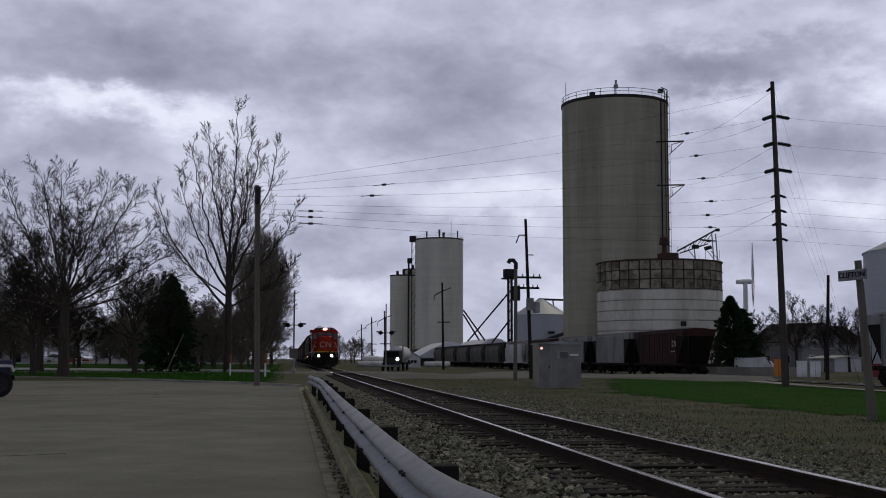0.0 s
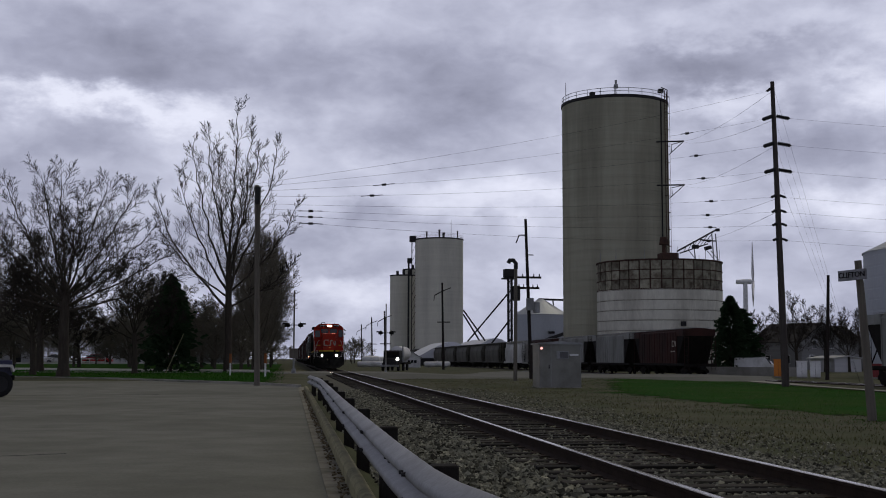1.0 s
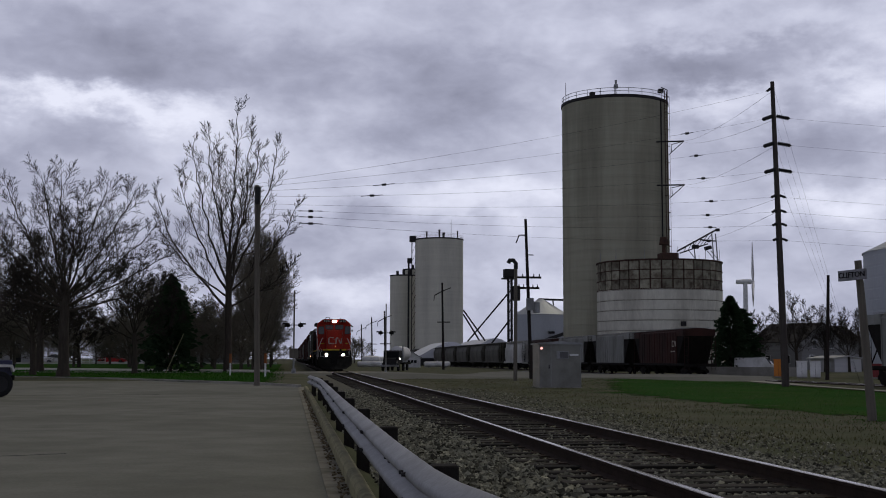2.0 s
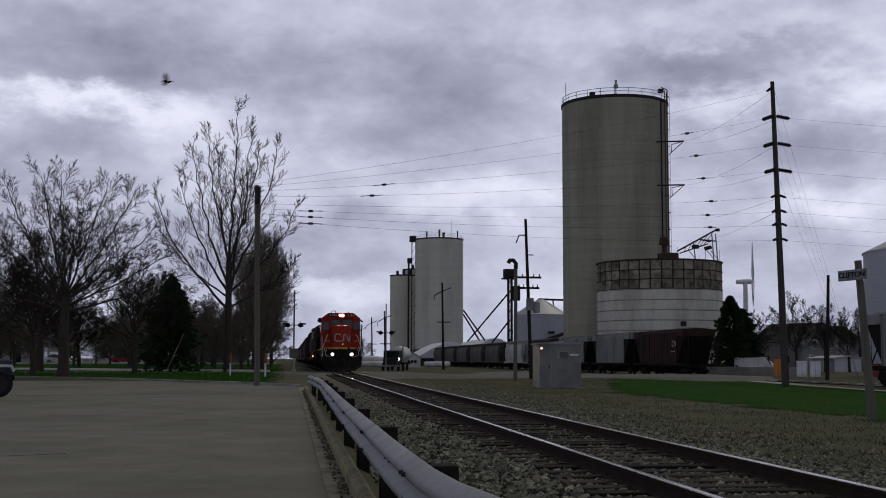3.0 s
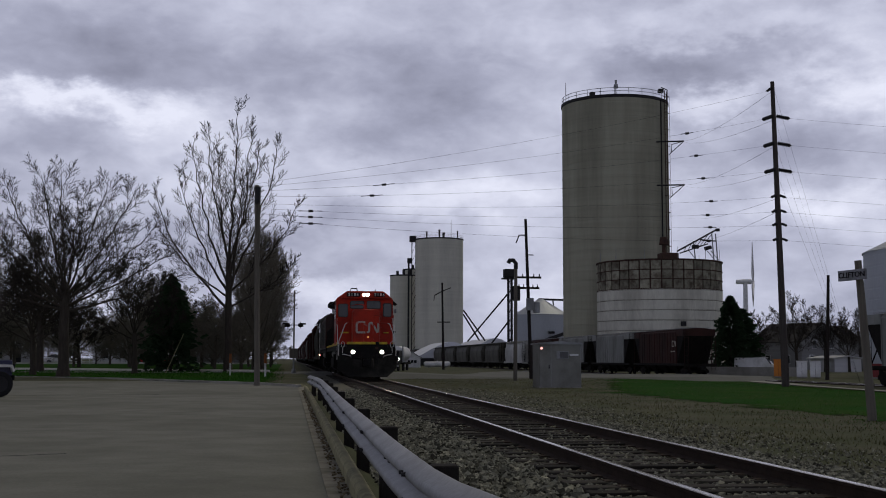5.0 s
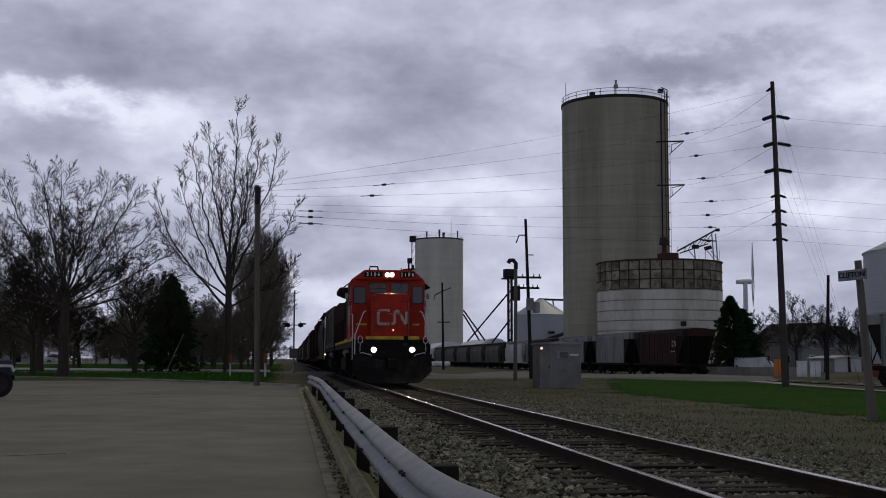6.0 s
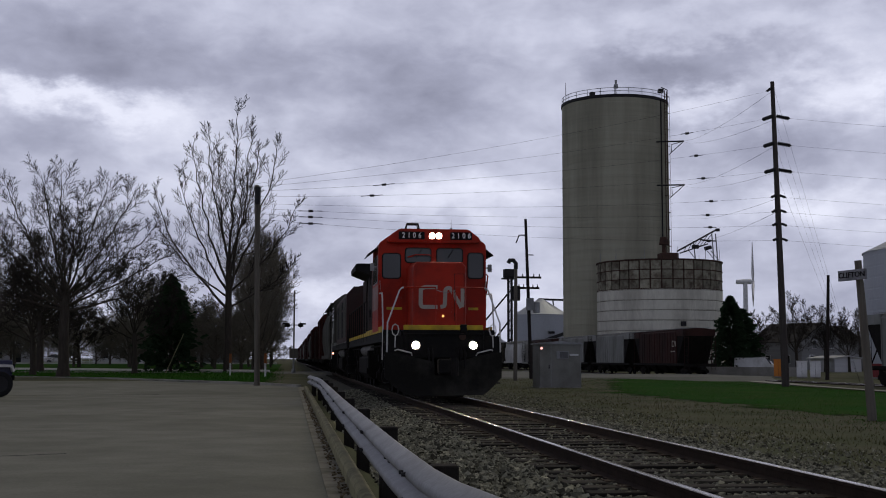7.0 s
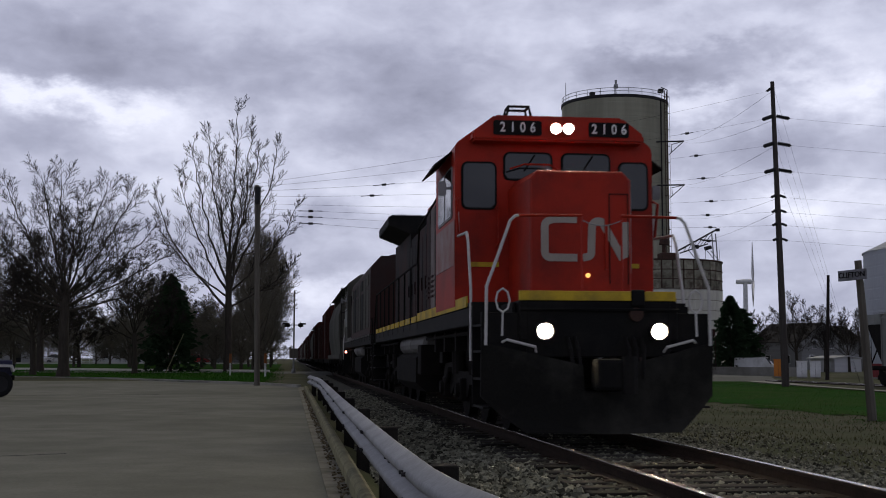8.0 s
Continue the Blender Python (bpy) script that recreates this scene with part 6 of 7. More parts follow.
gabled("house", "low grey house behind the dark spruce", "house", -14, 228, 0.2, 11, 10, 3.0, 5.6, -5, M["greywall"], M["shingle"], [("f", -3, 1.6, 1.1, 1.3), ("f", 0.5, 1.6, 1.1, 1.3)])
gabled("storage_building", "low white storage building behind the siding", "building", 77.3, 166, -0.7, 4.4, 6, 1.9, 2.2, 10, M["whitehouse"], M["whitehouse"], [], False)


def wheel_pair(parent, y, r, half, material=None):
    for s in (-1, 1):
        bm = bm_new()
        prof = [(r * 0.62, -0.11), (r * 0.95, -0.11), (r, -0.07), (r, 0.07), (r * 0.95, 0.11), (r * 0.62, 0.11)]
        lathe(bm, prof, 24)
        bmesh.ops.recalc_face_normals(bm, faces=bm.faces)
        t = part("wheel", bm, M["tyre"], parent, "black rubber tyre", True, at=pose(s * half, y, r, 0, 90, 0))
        bm = bm_new()
        lathe(bm, [(0, -0.06), (r * 0.64, -0.09), (r * 0.64, 0.09), (0, 0.06)], 16)
        bmesh.ops.recalc_face_normals(bm, faces=bm.faces)
        part("rim", bm, M["darksteel"], t, "dark steel rim")


M["tyre"] = mat("tyre_rubber", (0.022, 0.022, 0.023), (0.015, 0.015, 0.015), 5, 0.85)
M["carred"] = mat("red_car_paint", (0.42, 0.02, 0.025), (0.36, 0.018, 0.02), 1, 0.3)
M["navy"] = mat("navy_car_paint", (0.02, 0.022, 0.06), (0.015, 0.016, 0.045), 1, 0.3)
M["cream"] = mat("pale_fender", (0.55, 0.54, 0.52), (0.46, 0.45, 0.44), 2, 0.5)


def saloon(name, label, paint, side_profile, glass_profile, half=0.86):
    """A car along y (front at -y): body and glasshouse from side outlines."""
    C = thing(name, label, "car")
    bm = bm_new()
    prism(bm, side_profile, -half, half, "x")
    bmesh.ops.bevel(bm, geom=[e for e in bm.edges], offset=0.05, segments=2, affect="EDGES")
    part("body", bm, paint, C)
    bm = bm_new()
    prism(bm, glass_profile, -half + 0.10, half - 0.10, "x")
    part("glasshouse", bm, M["glass"], C, "dark windows")
    bm = bm_new()
    top = max(v for _, v in glass_profile)
    us = [u for u, v in glass_profile if v > top - 0.05]
    box(bm, -half + 0.12, half - 0.12, min(us) - 0.05, max(us) + 0.05, top - 0.03, top + 0.03, 0.02)
    part("roof", bm, paint, C)
    return C


red_car = saloon("car", "red saloon car driving along the far street", M["carred"],
                 [(-2.2, 0.35), (-2.25, 0.65), (-1.2, 0.92), (1.3, 0.98), (2.2, 0.95), (2.25, 0.45), (2.1, 0.3)], [(-1.2, 0.9), (-0.45, 1.42), (0.95, 1.44), (1.75, 0.95)])
wheel_pair(red_car, -1.35, 0.32, 0.78)
wheel_pair(red_car, 1.35, 0.32, 0.78)
gone = saloon("car", "white car parked before the far house", M["white"],
              [(-2.2, 0.35), (-2.25, 0.65), (-1.2, 0.92), (1.3, 0.98), (2.2, 0.95), (2.25, 0.45), (2.1, 0.3)], [(-1.2, 0.9), (-0.45, 1.42), (0.95, 1.44), (1.75, 0.95)])
wheel_pair(gone, -1.35, 0.32, 0.78)
wheel_pair(gone, 1.35, 0.32, 0.78)
gone.matrix_basis = pose(-36.5, 200, 0.2, 0, 0, 90)

# off-roader at the edge of the street, only its front shows
jeep = thing("off_road_car", "dark blue off-road car with pale fenders", "car", pose(-10.48, 38.6, ROAD_Z, 0, 0, 112))
bm = bm_new()
box(bm, -0.62, 0.62, -1.95, -0.5, 0.62, 1.12, 0.06)
box(bm, -0.76, 0.76, -0.5, 1.9, 0.55, 1.15, 0.06)
part("body", bm, M["navy"], jeep, "dark blue body tub and bonnet")
bm = bm_new()
box(bm, -0.72, 0.72, -0.45, 1.85, 1.15, 1.82, 0.06)
part("top", bm, M["black"], jeep, "black top")
bm = bm_new()
box(bm, -0.66, 0.66, -0.50, -0.45, 1.2, 1.72, 0.01)
part("windscreen", bm, M["glass"], jeep)
for s in (-1, 1):
    bm = bm_new()
    prism(bm, [(-1.98, 0.80), (-1.9, 0.98), (-1.1, 1.0), (-0.8, 0.62), (-0.88, 0.58), (-1.14, 0.92), (-1.86, 0.90), (-1.92, 0.76)], s * 0.60, s * 0.90, "x")
    part("fender", bm, M["cream"], jeep, "pale front fender")
    bm = bm_new()
    tube(bm, (s * 0.5, -2.02, 0.9), (s * 0.5, -1.93, 0.9), 0.10, 0.11, 14)
    part("headlight", bm, M["glass"], jeep)
    bm = bm_new()
    box(bm, s * 0.78, s * 0.98, -0.45, -0.35, 1.22, 1.4, 0.03)
    part("mirror", bm, M["black"], jeep)
bm = bm_new()
box(bm, -0.62, 0.62, -2.02, -1.94, 0.5, 0.66, 0.02)
part("bumper", bm, M["black"], jeep)
wheel_pair(jeep, -1.55, 0.39, 0.74)
wheel_pair(jeep, 1.15, 0.39, 0.72)

# tanker lorry waiting beyond the crossing
lorry = thing("lorry", "dark lorry with a white tank waiting in the yard", "lorry", pose(12.5, 149.5, -0.42, 0, 0, -14))
bm = bm_new()
box(bm, -1.0, 1.0, -1.0, 1.0, 0.9, 2.5, 0.12)
box(bm, -0.85, 0.85, -2.2, -1.0, 0.7, 1.55, 0.12)
part("cab", bm, M["darksteel"], lorry, "dark bonneted cab")
bm = bm_new()
box(bm, -0.9, 0.9, -1.06, -0.99, 1.65, 2.3, 0.01)
part("windscreen", bm, M["glass"], lorry)
bm = bm_new()
box(bm, -1.25, 1.25, 1.2, 7.0, 0.8, 1.05)
part("chassis", bm, M["grime"], lorry)
bm = bm_new()
tube(bm, (0.3, 1.3, 2.1), (0.3, 6.9, 2.1), 0.95, 0.95, 20)
tube(bm, (0.3, 1.05, 2.1), (0.3, 1.3, 2.1), 0.6, 0.95, 20)
part("tank", bm, M["white"], lorry, "white round tank body")
bm = bm_new()
box(bm, -1.1, 1.1, -2.4, -2.2, 0.5, 0.75, 0.03)
part("bumper", bm, M["galv"], lorry)
for s in (-1, 1):
    bm = bm_new()
    tube(bm, (s * 1.12, 0.9, 1.0), (s * 1.12, 0.9, 3.1), 0.08, 0.08, 8)
    part("exhaust_stack", bm, M["galv"], lorry)
bm = bm_new()
tube(bm, (0.95, -2.26, 1.45), (0.95, -2.10, 1.45), 0.20, 0.20, 14)
spot = part("headlight_housing", bm, M["black"], lorry)
bm = bm_new()
lathe(bm, [(0, 0), (0.19, 0), (0.17, 0.03), (0, 0.05)], 16)
# added swing: the lens turns behind its housing in place of dimming
LENS = part("headlight_lens", bm, M["lamp_soft"], spot, "bright white headlight lens, swung behind its housing to dim", at=pose(0.95, -2.27, 1.45, 90, 0, 0))
for yy in (-1.6, 2.4, 5.6):
    wheel_pair(lorry, yy, 0.5, 0.95)

# odds and ends beyond the yard lawn
def cabinet(x, y, w, h, m, label):
    C = thing("utility_cabinet", label, "cabinet", pose(x, y, -0.68, 0, 0, -22))
    bm = bm_new()
    box(bm, -w / 2, w / 2, -0.4, 0.4, 0.1, h, 0.03)
    part("body", bm, m, C)
    bm = bm_new()
    box(bm, -w / 2 - 0.06, w / 2 + 0.06, -0.46, 0.46, h, h + 0.06, 0.01)
    part("lid", bm, m, C)
    bm = bm_new()
    box(bm, -w / 2, w / 2, -0.42, 0.42, -0.1, 0.12)
    part("plinth", bm, M["concrete"], C)
    bm = bm_new()
    box(bm, -0.01, 0.01, -0.415, -0.395, 0.15, h - 0.1)
    part("door_seam", bm, M["darksteel"], C)
    return C


M["orangecap"] = mat("faded_orange_cap", (0.26, 0.085, 0.025), (0.18, 0.06, 0.02), 4, 0.8)
M["orange"] = mat("orange_paint", (0.62, 0.22, 0.03), (0.5, 0.17, 0.03), 2, 0.6)
M["dullred"] = mat("dull_red_paint", (0.22, 0.03, 0.03), (0.15, 0.025, 0.025), 2, 0.6)
cabinet(47.9, 110.0, 0.95, 1.55, M["white"], "white metal utility cabinet beside the siding")
cabinet(49.0, 109.5, 0.95, 1.55, M["white"], "white metal utility cabinet beside the siding")
cabinet(46.4, 112.0, 0.8, 1.7, M["orange"], "orange metal cabinet beside the siding")
cabinet(53.6, 106.6, 1.2, 1.3, M["dullred"], "dull red metal bin beside the siding")
gone2 = saloon("van", "white and blue van parked behind the siding", M["white"], [(-2.4, 0.4), (-2.4, 1.0), (-1.7, 1.2), (-1.2, 1.9), (2.4, 1.95), (2.4, 0.4)], [(-1.9, 1.15), (-1.25, 1.92), (0.2, 1.94), (0.2, 1.2)], 0.95)
tagged(gone2, category="van")
wheel_pair(gone2, -1.5, 0.36, 0.85)
wheel_pair(gone2, 1.5, 0.36, 0.85)
gone2.matrix_basis = pose(54.5, 138, -0.68, 0, 0, 60)
slab("loading_wall", [(44, 128), (52, 120), (52.4, 120.5), (44.4, 128.6)], 0.25, 1.1, M["concrete"], "low concrete wall behind the siding")

fence = thing("fence", "low white paddock fence before the far house", "fence", pose(-28.6, 180, 0.15))
for k in range(5):
    bm = bm_new()
    box(bm, -2.2 + k * 1.1 - 0.06, -2.2 + k * 1.1 + 0.06, -0.06, 0.06, -0.2, 0.95)
    part("post", bm, M["white"], fence)
for z in (0.35, 0.75):
    bm = bm_new()
    box(bm, -2.3, 2.3, -0.09, -0.06, z, z + 0.14)
    part("rail", bm, M["white"], fence)

# lineside marker posts on the lawn
for x, y in ((-3.84, 79.9), (-1.5, 75.0)):
    Pm = thing("marker_post", "white marker post with an orange top", "marker post", pose(x, y, -0.1), group="marker posts")
    bm = bm_new()
    tube(bm, (0, 0, -0.2), (0, 0, 0.85), 0.055, 0.055, 10)
    part("post", bm, M["white"], Pm)
    bm = bm_new()
    tube(bm, (0, 0, 0.85), (0, 0, 1.45), 0.09, 0.075, 10)
    part("cap", bm, M["orangecap"], Pm, "faded orange cap")
# guy wires with yellow guards
for x, y, dx, z in ((-9.0, 90, 1.3, 2.9), (13.9 + 1.15, 27.6, -0.9, 1.35)):
    G = thing("guy_guard", "slanting yellowed guy wire guard", "guy wire", pose(x, y, ground_z(x, y)))
    bm = bm_new()
    tube(bm, (0, 0, -0.1), (dx, 0, z), 0.035, 0.03, 8)
    part("guard_tube", bm, M["kerb"], G)

# wind turbine on the horizon
turb = thing("wind_turbine", "distant white three-bladed wind turbine", "wind turbine", pose(324.5, 839.5, 0))
bm = bm_new()
tube(bm, (0, 0, -2), (0, 0, 56.5), 2.3, 1.5, 20)
part("tower", bm, M["white"], turb, "tapered white tower")
nac = Vector((0.93, -0.36, 0)).normalized()
bm = bm_new()
tube(bm, Vector((0, 0, 57)) - nac * 6.5, Vector((0, 0, 57)) + nac * 4, 1.5, 1.9, 12)
tube(bm, Vector((0, 0, 57)) + nac * 4, Vector((0, 0, 57)) + nac * 6.5, 1.7, 0.5, 12)
part("nacelle", bm, M["white"], turb, "long white nacelle")
side_v = Vector((-nac.y, nac.x, 0))
for a in (5, 125, 245):
    d = Vector((0, 0, 1)) * math.cos(radians(a)) + side_v * math.sin(radians(a))
    c = Vector((0, 0, 57)) + nac * 5.4
    bm = bm_new()
    tube(bm, c, c + d * 6, 0.7, 1.1, 8)
    tube(bm, c + d * 6, c + d * 29, 1.1, 0.25, 8)
    part("blade", bm, M["white"], turb)

# bird that crosses the sky
bird = thing("bird", "small dark bird flying past", "bird")
bm = bm_new()
lathe(bm, [(0, -0.10), (0.02, -0.08), (0.034, 0), (0.02, 0.07), (0.012, 0.12), (0, 0.13)], 10)
part("body", bm, M["black"], bird, at=pose(0, 0, 0, 0, 90, 0))
for s in (-1, 1):
    bm = bm_new()
    prism(bm, [(-0.05, 0.0), (0.04, 0.0), (0.02, 0.10), (-0.03, 0.17), (-0.06, 0.09)], -0.004, 0.004, "z")
    part("wing", bm, M["black"], bird, at=pose(0, s * 0.015, 0.01, 0, 0, 0) @ pose(0, 0, 0, 28 if s > 0 else 180 - 28, 0, 0))
# ------------------------------------------------------------ trees
def bough(store, p, d, length, r, level, rng, spec):
    """One limb as a bent tapering tube; side limbs leave it along its length."""
    segs = spec["segs"][min(level, len(spec["segs"]) - 1)]
    sides = (8, 6, 4, 3, 3, 3)[min(level, 5)]
    wob = spec["wobble"] * (0.5 if level == 0 else 1)
    up = spec["up"][min(level, len(spec["up"]) - 1)]
    pts, rad = [p.copy()], [r]
    for i in range(segs):
        d = (d + Vector((rng.uniform(-wob, wob), rng.uniform(-wob, wob), rng.uniform(-wob, wob) + up))).normalized()
        p = p + d * (length / segs)
        pts.append(p.copy())
        rad.append(max(spec["rmin"], r * (1 - (i + 1) / segs * spec["taper"])))
    verts, faces = store[min(level, 2)]
    base = len(verts)
    for i, q in enumerate(pts):
        t = (pts[min(i + 1, segs)] - pts[max(i - 1, 0)]).normalized()
        a = t.orthogonal().normalized()
        b = t.cross(a)
        for k in range(sides):
            an = 2 * math.pi * k / sides
            verts.append(tuple(q + (a * math.cos(an) + b * math.sin(an)) * rad[i]))
    for i in range(segs):
        for k in range(sides):
            m = (k + 1) % sides
            faces.append((base + i * sides + k, base + i * sides + m, base + (i + 1) * sides + m, base + (i + 1) * sides + k))
    if level >= spec["levels"]:
        return
    n = spec["kids"][level]
    for c in range(n):
        f = spec["first"][level] + (1 - spec["first"][level]) * (c + rng.uniform(0.2, 0.9)) / n
        i = min(segs - 1, int(f * segs))
        q = pts[i].lerp(pts[i + 1], f * segs - i)
        t = (pts[i + 1] - pts[i]).normalized()
        a = t.orthogonal().normalized()
        an = c * 2.4 + rng.uniform(-0.5, 0.5)
        out = a * math.cos(an) + t.cross(a) * math.sin(an)
        sp = radians(spec["spread"][level] * rng.uniform(0.75, 1.25))
        bough(store, q, (t * math.cos(sp) + out * math.sin(sp)).normalized(), length * spec["ratio"][level] * rng.uniform(0.7, 1.15) * (1.1 - 0.45 * f), max(spec["rmin"], rad[i] * spec["thin"][level]), level + 1, rng, spec)


def bare_tree(label, x, y, z, height, r, spec, seed, bark, twig, lean=(0, 0)):
    T = thing("tree", label, "tree", pose(x, y, z), group="bare trees")
    rng = random.Random(seed)
    store = [([], []), ([], []), ([], [])]
    bough(store, Vector((0, 0, -0.2)), Vector((lean[0], lean[1], 1)).normalized(), height * spec["trunk"], r, 0, rng, spec)
    for nm, (v, f), m in zip(("trunk", "branching", "crown"), store, (bark, bark, twig)):
        me = bpy.data.meshes.new(nm)
        me.from_pydata(v, [], f)
        me.materials.append(m)
        me.polygons.foreach_set("use_smooth", [True] * len(f))
        ob = new(nm, me)
        ob.parent = T
    return T


TALL = dict(levels=4, trunk=0.92, segs=[9, 6, 4, 3, 2], wobble=0.10, up=[0.0, 0.10, 0.12, 0.10, 0.08], taper=0.85, rmin=0.012, kids=[17, 10, 7, 5], first=[0.14, 0.2, 0.2, 0.2], spread=[36, 32, 34, 36], ratio=[0.66, 0.44, 0.46, 0.5], thin=[0.46, 0.45, 0.45, 0.5])
BUSHY = dict(levels=4, trunk=0.7, segs=[5, 4, 3, 2, 2], wobble=0.2, up=[0.0, 0.05, 0.05, 0.04, 0.03], taper=0.8, rmin=0.014, kids=[13, 9, 8, 6], first=[0.12, 0.15, 0.15, 0.15], spread=[52, 45, 42, 40], ratio=[0.62, 0.5, 0.52, 0.55], thin=[0.5, 0.5, 0.5, 0.5])

FORK = dict(levels=4, segs=[6, 6, 5, 4, 3], wobble=0.085, up=[0.0, 0.05, 0.07, 0.06, 0.05], taper=0.78, rmin=0.0125, kids=[0, 0, 8, 6], first=[0.3, 0.2, 0.12, 0.12], spread=[45, 42, 38, 36], ratio=[0.5, 0.5, 0.50, 0.56], thin=[0.5, 0.5, 0.50, 0.5])
STEEP = dict(FORK, wobble=0.06, up=[0.0, 0.06, 0.09, 0.08, 0.06], kids=[0, 0, 7, 4], spread=[30, 32, 32, 30], rmin=0.0145)


def limbed_tree(label, x, y, z, trunk, r, limbs, spec, seed, bark, twig, shoots=13, reach=0.36, bow=0.5):
    """A bare tree whose main limbs leave the trunk at a height and arch up to their tips: (height, dx, dy, tip height)."""
    T = thing("tree", label, "tree", pose(x, y, z), group="bare trees")
    rng = random.Random(seed)
    store = [([], []), ([], []), ([], [])]

    def limb(pts, r0, r1, sides, layer):
        verts, faces = store[layer]
        base, n = len(verts), len(pts)
        for i, q in enumerate(pts):
            t = (pts[min(i + 1, n - 1)] - pts[max(i - 1, 0)]).normalized()
            a = t.cross(Vector((0.3, 1, 0.1))).normalized()
            b = t.cross(a)
            rr = r0 + (r1 - r0) * (i / (n - 1)) ** 0.8
            if layer == 0 and i == 0:
                rr *= 1.35
            for k in range(sides):
                an = 2 * math.pi * k / sides
                verts.append(tuple(q + (a * math.cos(an) + b * math.sin(an)) * rr))
        for i in range(n - 1):
            for k in range(sides):
                m = (k + 1) % sides
                faces.append((base + i * sides + k, base + i * sides + m, base + (i + 1) * sides + m, base + (i + 1) * sides + k))

    def dress(pts, length, r0, count, first):
        n = len(pts) - 1
        for c in range(count):
            f = first + (1 - first) * (c + rng.uniform(0.1, 0.9)) / count
            i = min(n - 1, int(f * n))
            q = pts[i].lerp(pts[i + 1], f * n - i)
            t = (pts[i + 1] - pts[i]).normalized()
            a = t.orthogonal().normalized()
            an = c * 2.4 + rng.uniform(-0.6, 0.6)
            out = a * math.cos(an) + t.cross(a) * math.sin(an)
            sp = radians(spec["spread"][1] * rng.uniform(0.75, 1.3))
            bough(store, q, (t * math.cos(sp) + out * math.sin(sp)).normalized(), length * reach * rng.uniform(0.6, 1.15) * (1.15 - 0.7 * f), max(spec["rmin"] * 1.5, r0 * (1 - 0.75 * f) * 0.42), 2, rng, spec)

    top = Vector((rng.uniform(-0.1, 0.1), 0, trunk))
    limb([Vector((0, 0, -0.2)), Vector((0.02, 0, trunk * 0.15)), Vector((-0.03, 0, trunk * 0.6)), top], r, r * 0.72, 12, 0)
    for h, dx, dy, zt in limbs:
        p0 = Vector((top.x * h / trunk if h < trunk else top.x, 0, min(h, trunk)))
        p3 = Vector((dx, dy, zt))
        span = (p3 - p0).length
        flat = Vector((dx, dy, 0)) * bow
        p1 = p0 + flat * 0.55 + Vector((0, 0, (zt - p0.z) * 0.22))
        p2 = p0 + flat * 1.55 + Vector((0, 0, (zt - p0.z) * 0.66))
        pts = []
        for i in range(13):
            u = i / 12
            w = Vector((rng.uniform(-1, 1), rng.uniform(-1, 1), rng.uniform(-0.5, 0.5))) * (0.014 * span * min(1, u * 3))
            pts.append(p0 * (1 - u) ** 3 + p1 * 3 * u * (1 - u) ** 2 + p2 * 3 * u * u * (1 - u) + p3 * u ** 3 + w)
        r0 = r * 0.11 + 0.0075 * span
        limb(pts, r0, spec["rmin"] * 1.3, 7, 1)
        dress(pts, span, r0, shoots, 0.22)
    for nm, (v, f), m in zip(("trunk", "branching", "crown"), store, (bark, bark, twig)):
        me = bpy.data.meshes.new(nm)
        me.from_pydata(v, [], f)
        me.materials.append(m)
        me.polygons.foreach_set("use_smooth", [True] * len(f))
        ob = new(nm, me)
        ob.parent = T
    return T


BROAD_LIMBS = [(4.3, -5.4, 0.6, 9.8), (4.6, -3.3, -1.5, 11.2), (4.9, -1.7, 0.8, 12.3), (5.0, -0.4, -0.6, 12.2), (5.0, 0.8, 1.6, 11.4), (4.9, 2.2, 0.4, 11.8), (4.8, 4.0, -0.6, 11.2), (4.6, 5.2, 1.0, 9.4),
               (4.2, 6.0, -0.8, 7.4), (3.9, 6.2, 0.8, 5.9), (4.1, -5.8, 1.0, 7.4), (4.0, -5.4, -1.2, 5.6), (4.7, 1.2, -3.4, 10.0), (4.6, -1.6, 3.2, 10.2), (4.5, 3.0, 3.0, 9.2), (4.4, -3.4, -2.6, 8.8), (4.2, 3.6, -2.0, 6.6), (4.2, -3.0, 2.0, 6.6)]
shade = limbed_tree("broad bare shade tree with a dark trunk", -13.4, 74.8, -0.12, 5.0, 0.36, BROAD_LIMBS, FORK, 5, M["bark"], M["twig"], 12, 0.36)
TALL_LIMBS = [(9.0, 0.5, 0.2, 21.6), (5.0, -6.2, 0.5, 15.0), (6.8, -3.0, -0.5, 18.6), (6.3, -4.2, 1.5, 16.4), (9.0, -1.9, 0.4, 19.9), (6.0, 1.6, -0.6, 20.0), (7.0, 3.7, 0.8, 19.1), (6.4, 5.3, -0.5, 13.6), (5.2, 5.3, 0.6, 9.4),
              (9.0, 2.2, 1.0, 18.6), (8.0, -0.8, -2.6, 17.5), (7.4, 0.9, 2.9, 16.5), (6.0, -5.2, -1.4, 11.4)]
limbed_tree("tall bare cottonwood with steep dark limbs", -5.0, 99.9, -0.05, 9.0, 0.33, TALL_LIMBS, STEEP, 8, M["bark"], M["twig"], 14, 0.24, 0.62)
SMALL_LIMBS = [(2.6, -2.8, 0.4, 6.2), (2.8, -1.2, -0.8, 7.6), (2.9, 0.4, 0.6, 7.9), (2.9, 1.9, -0.3, 7.2), (2.6, 3.0, 0.5, 5.6), (2.3, 3.3, -0.4, 4.0), (2.4, -3.2, -0.3, 4.4), (2.8, 0.3, -2.2, 6.4), (2.8, -0.6, 2.1, 6.2)]
crooked = limbed_tree("crooked small bare tree on the lawn", -10.8, 87.3, -0.1, 2.9, 0.22, SMALL_LIMBS, FORK, 13, M["bark"], M["twig"], 10, 0.36)
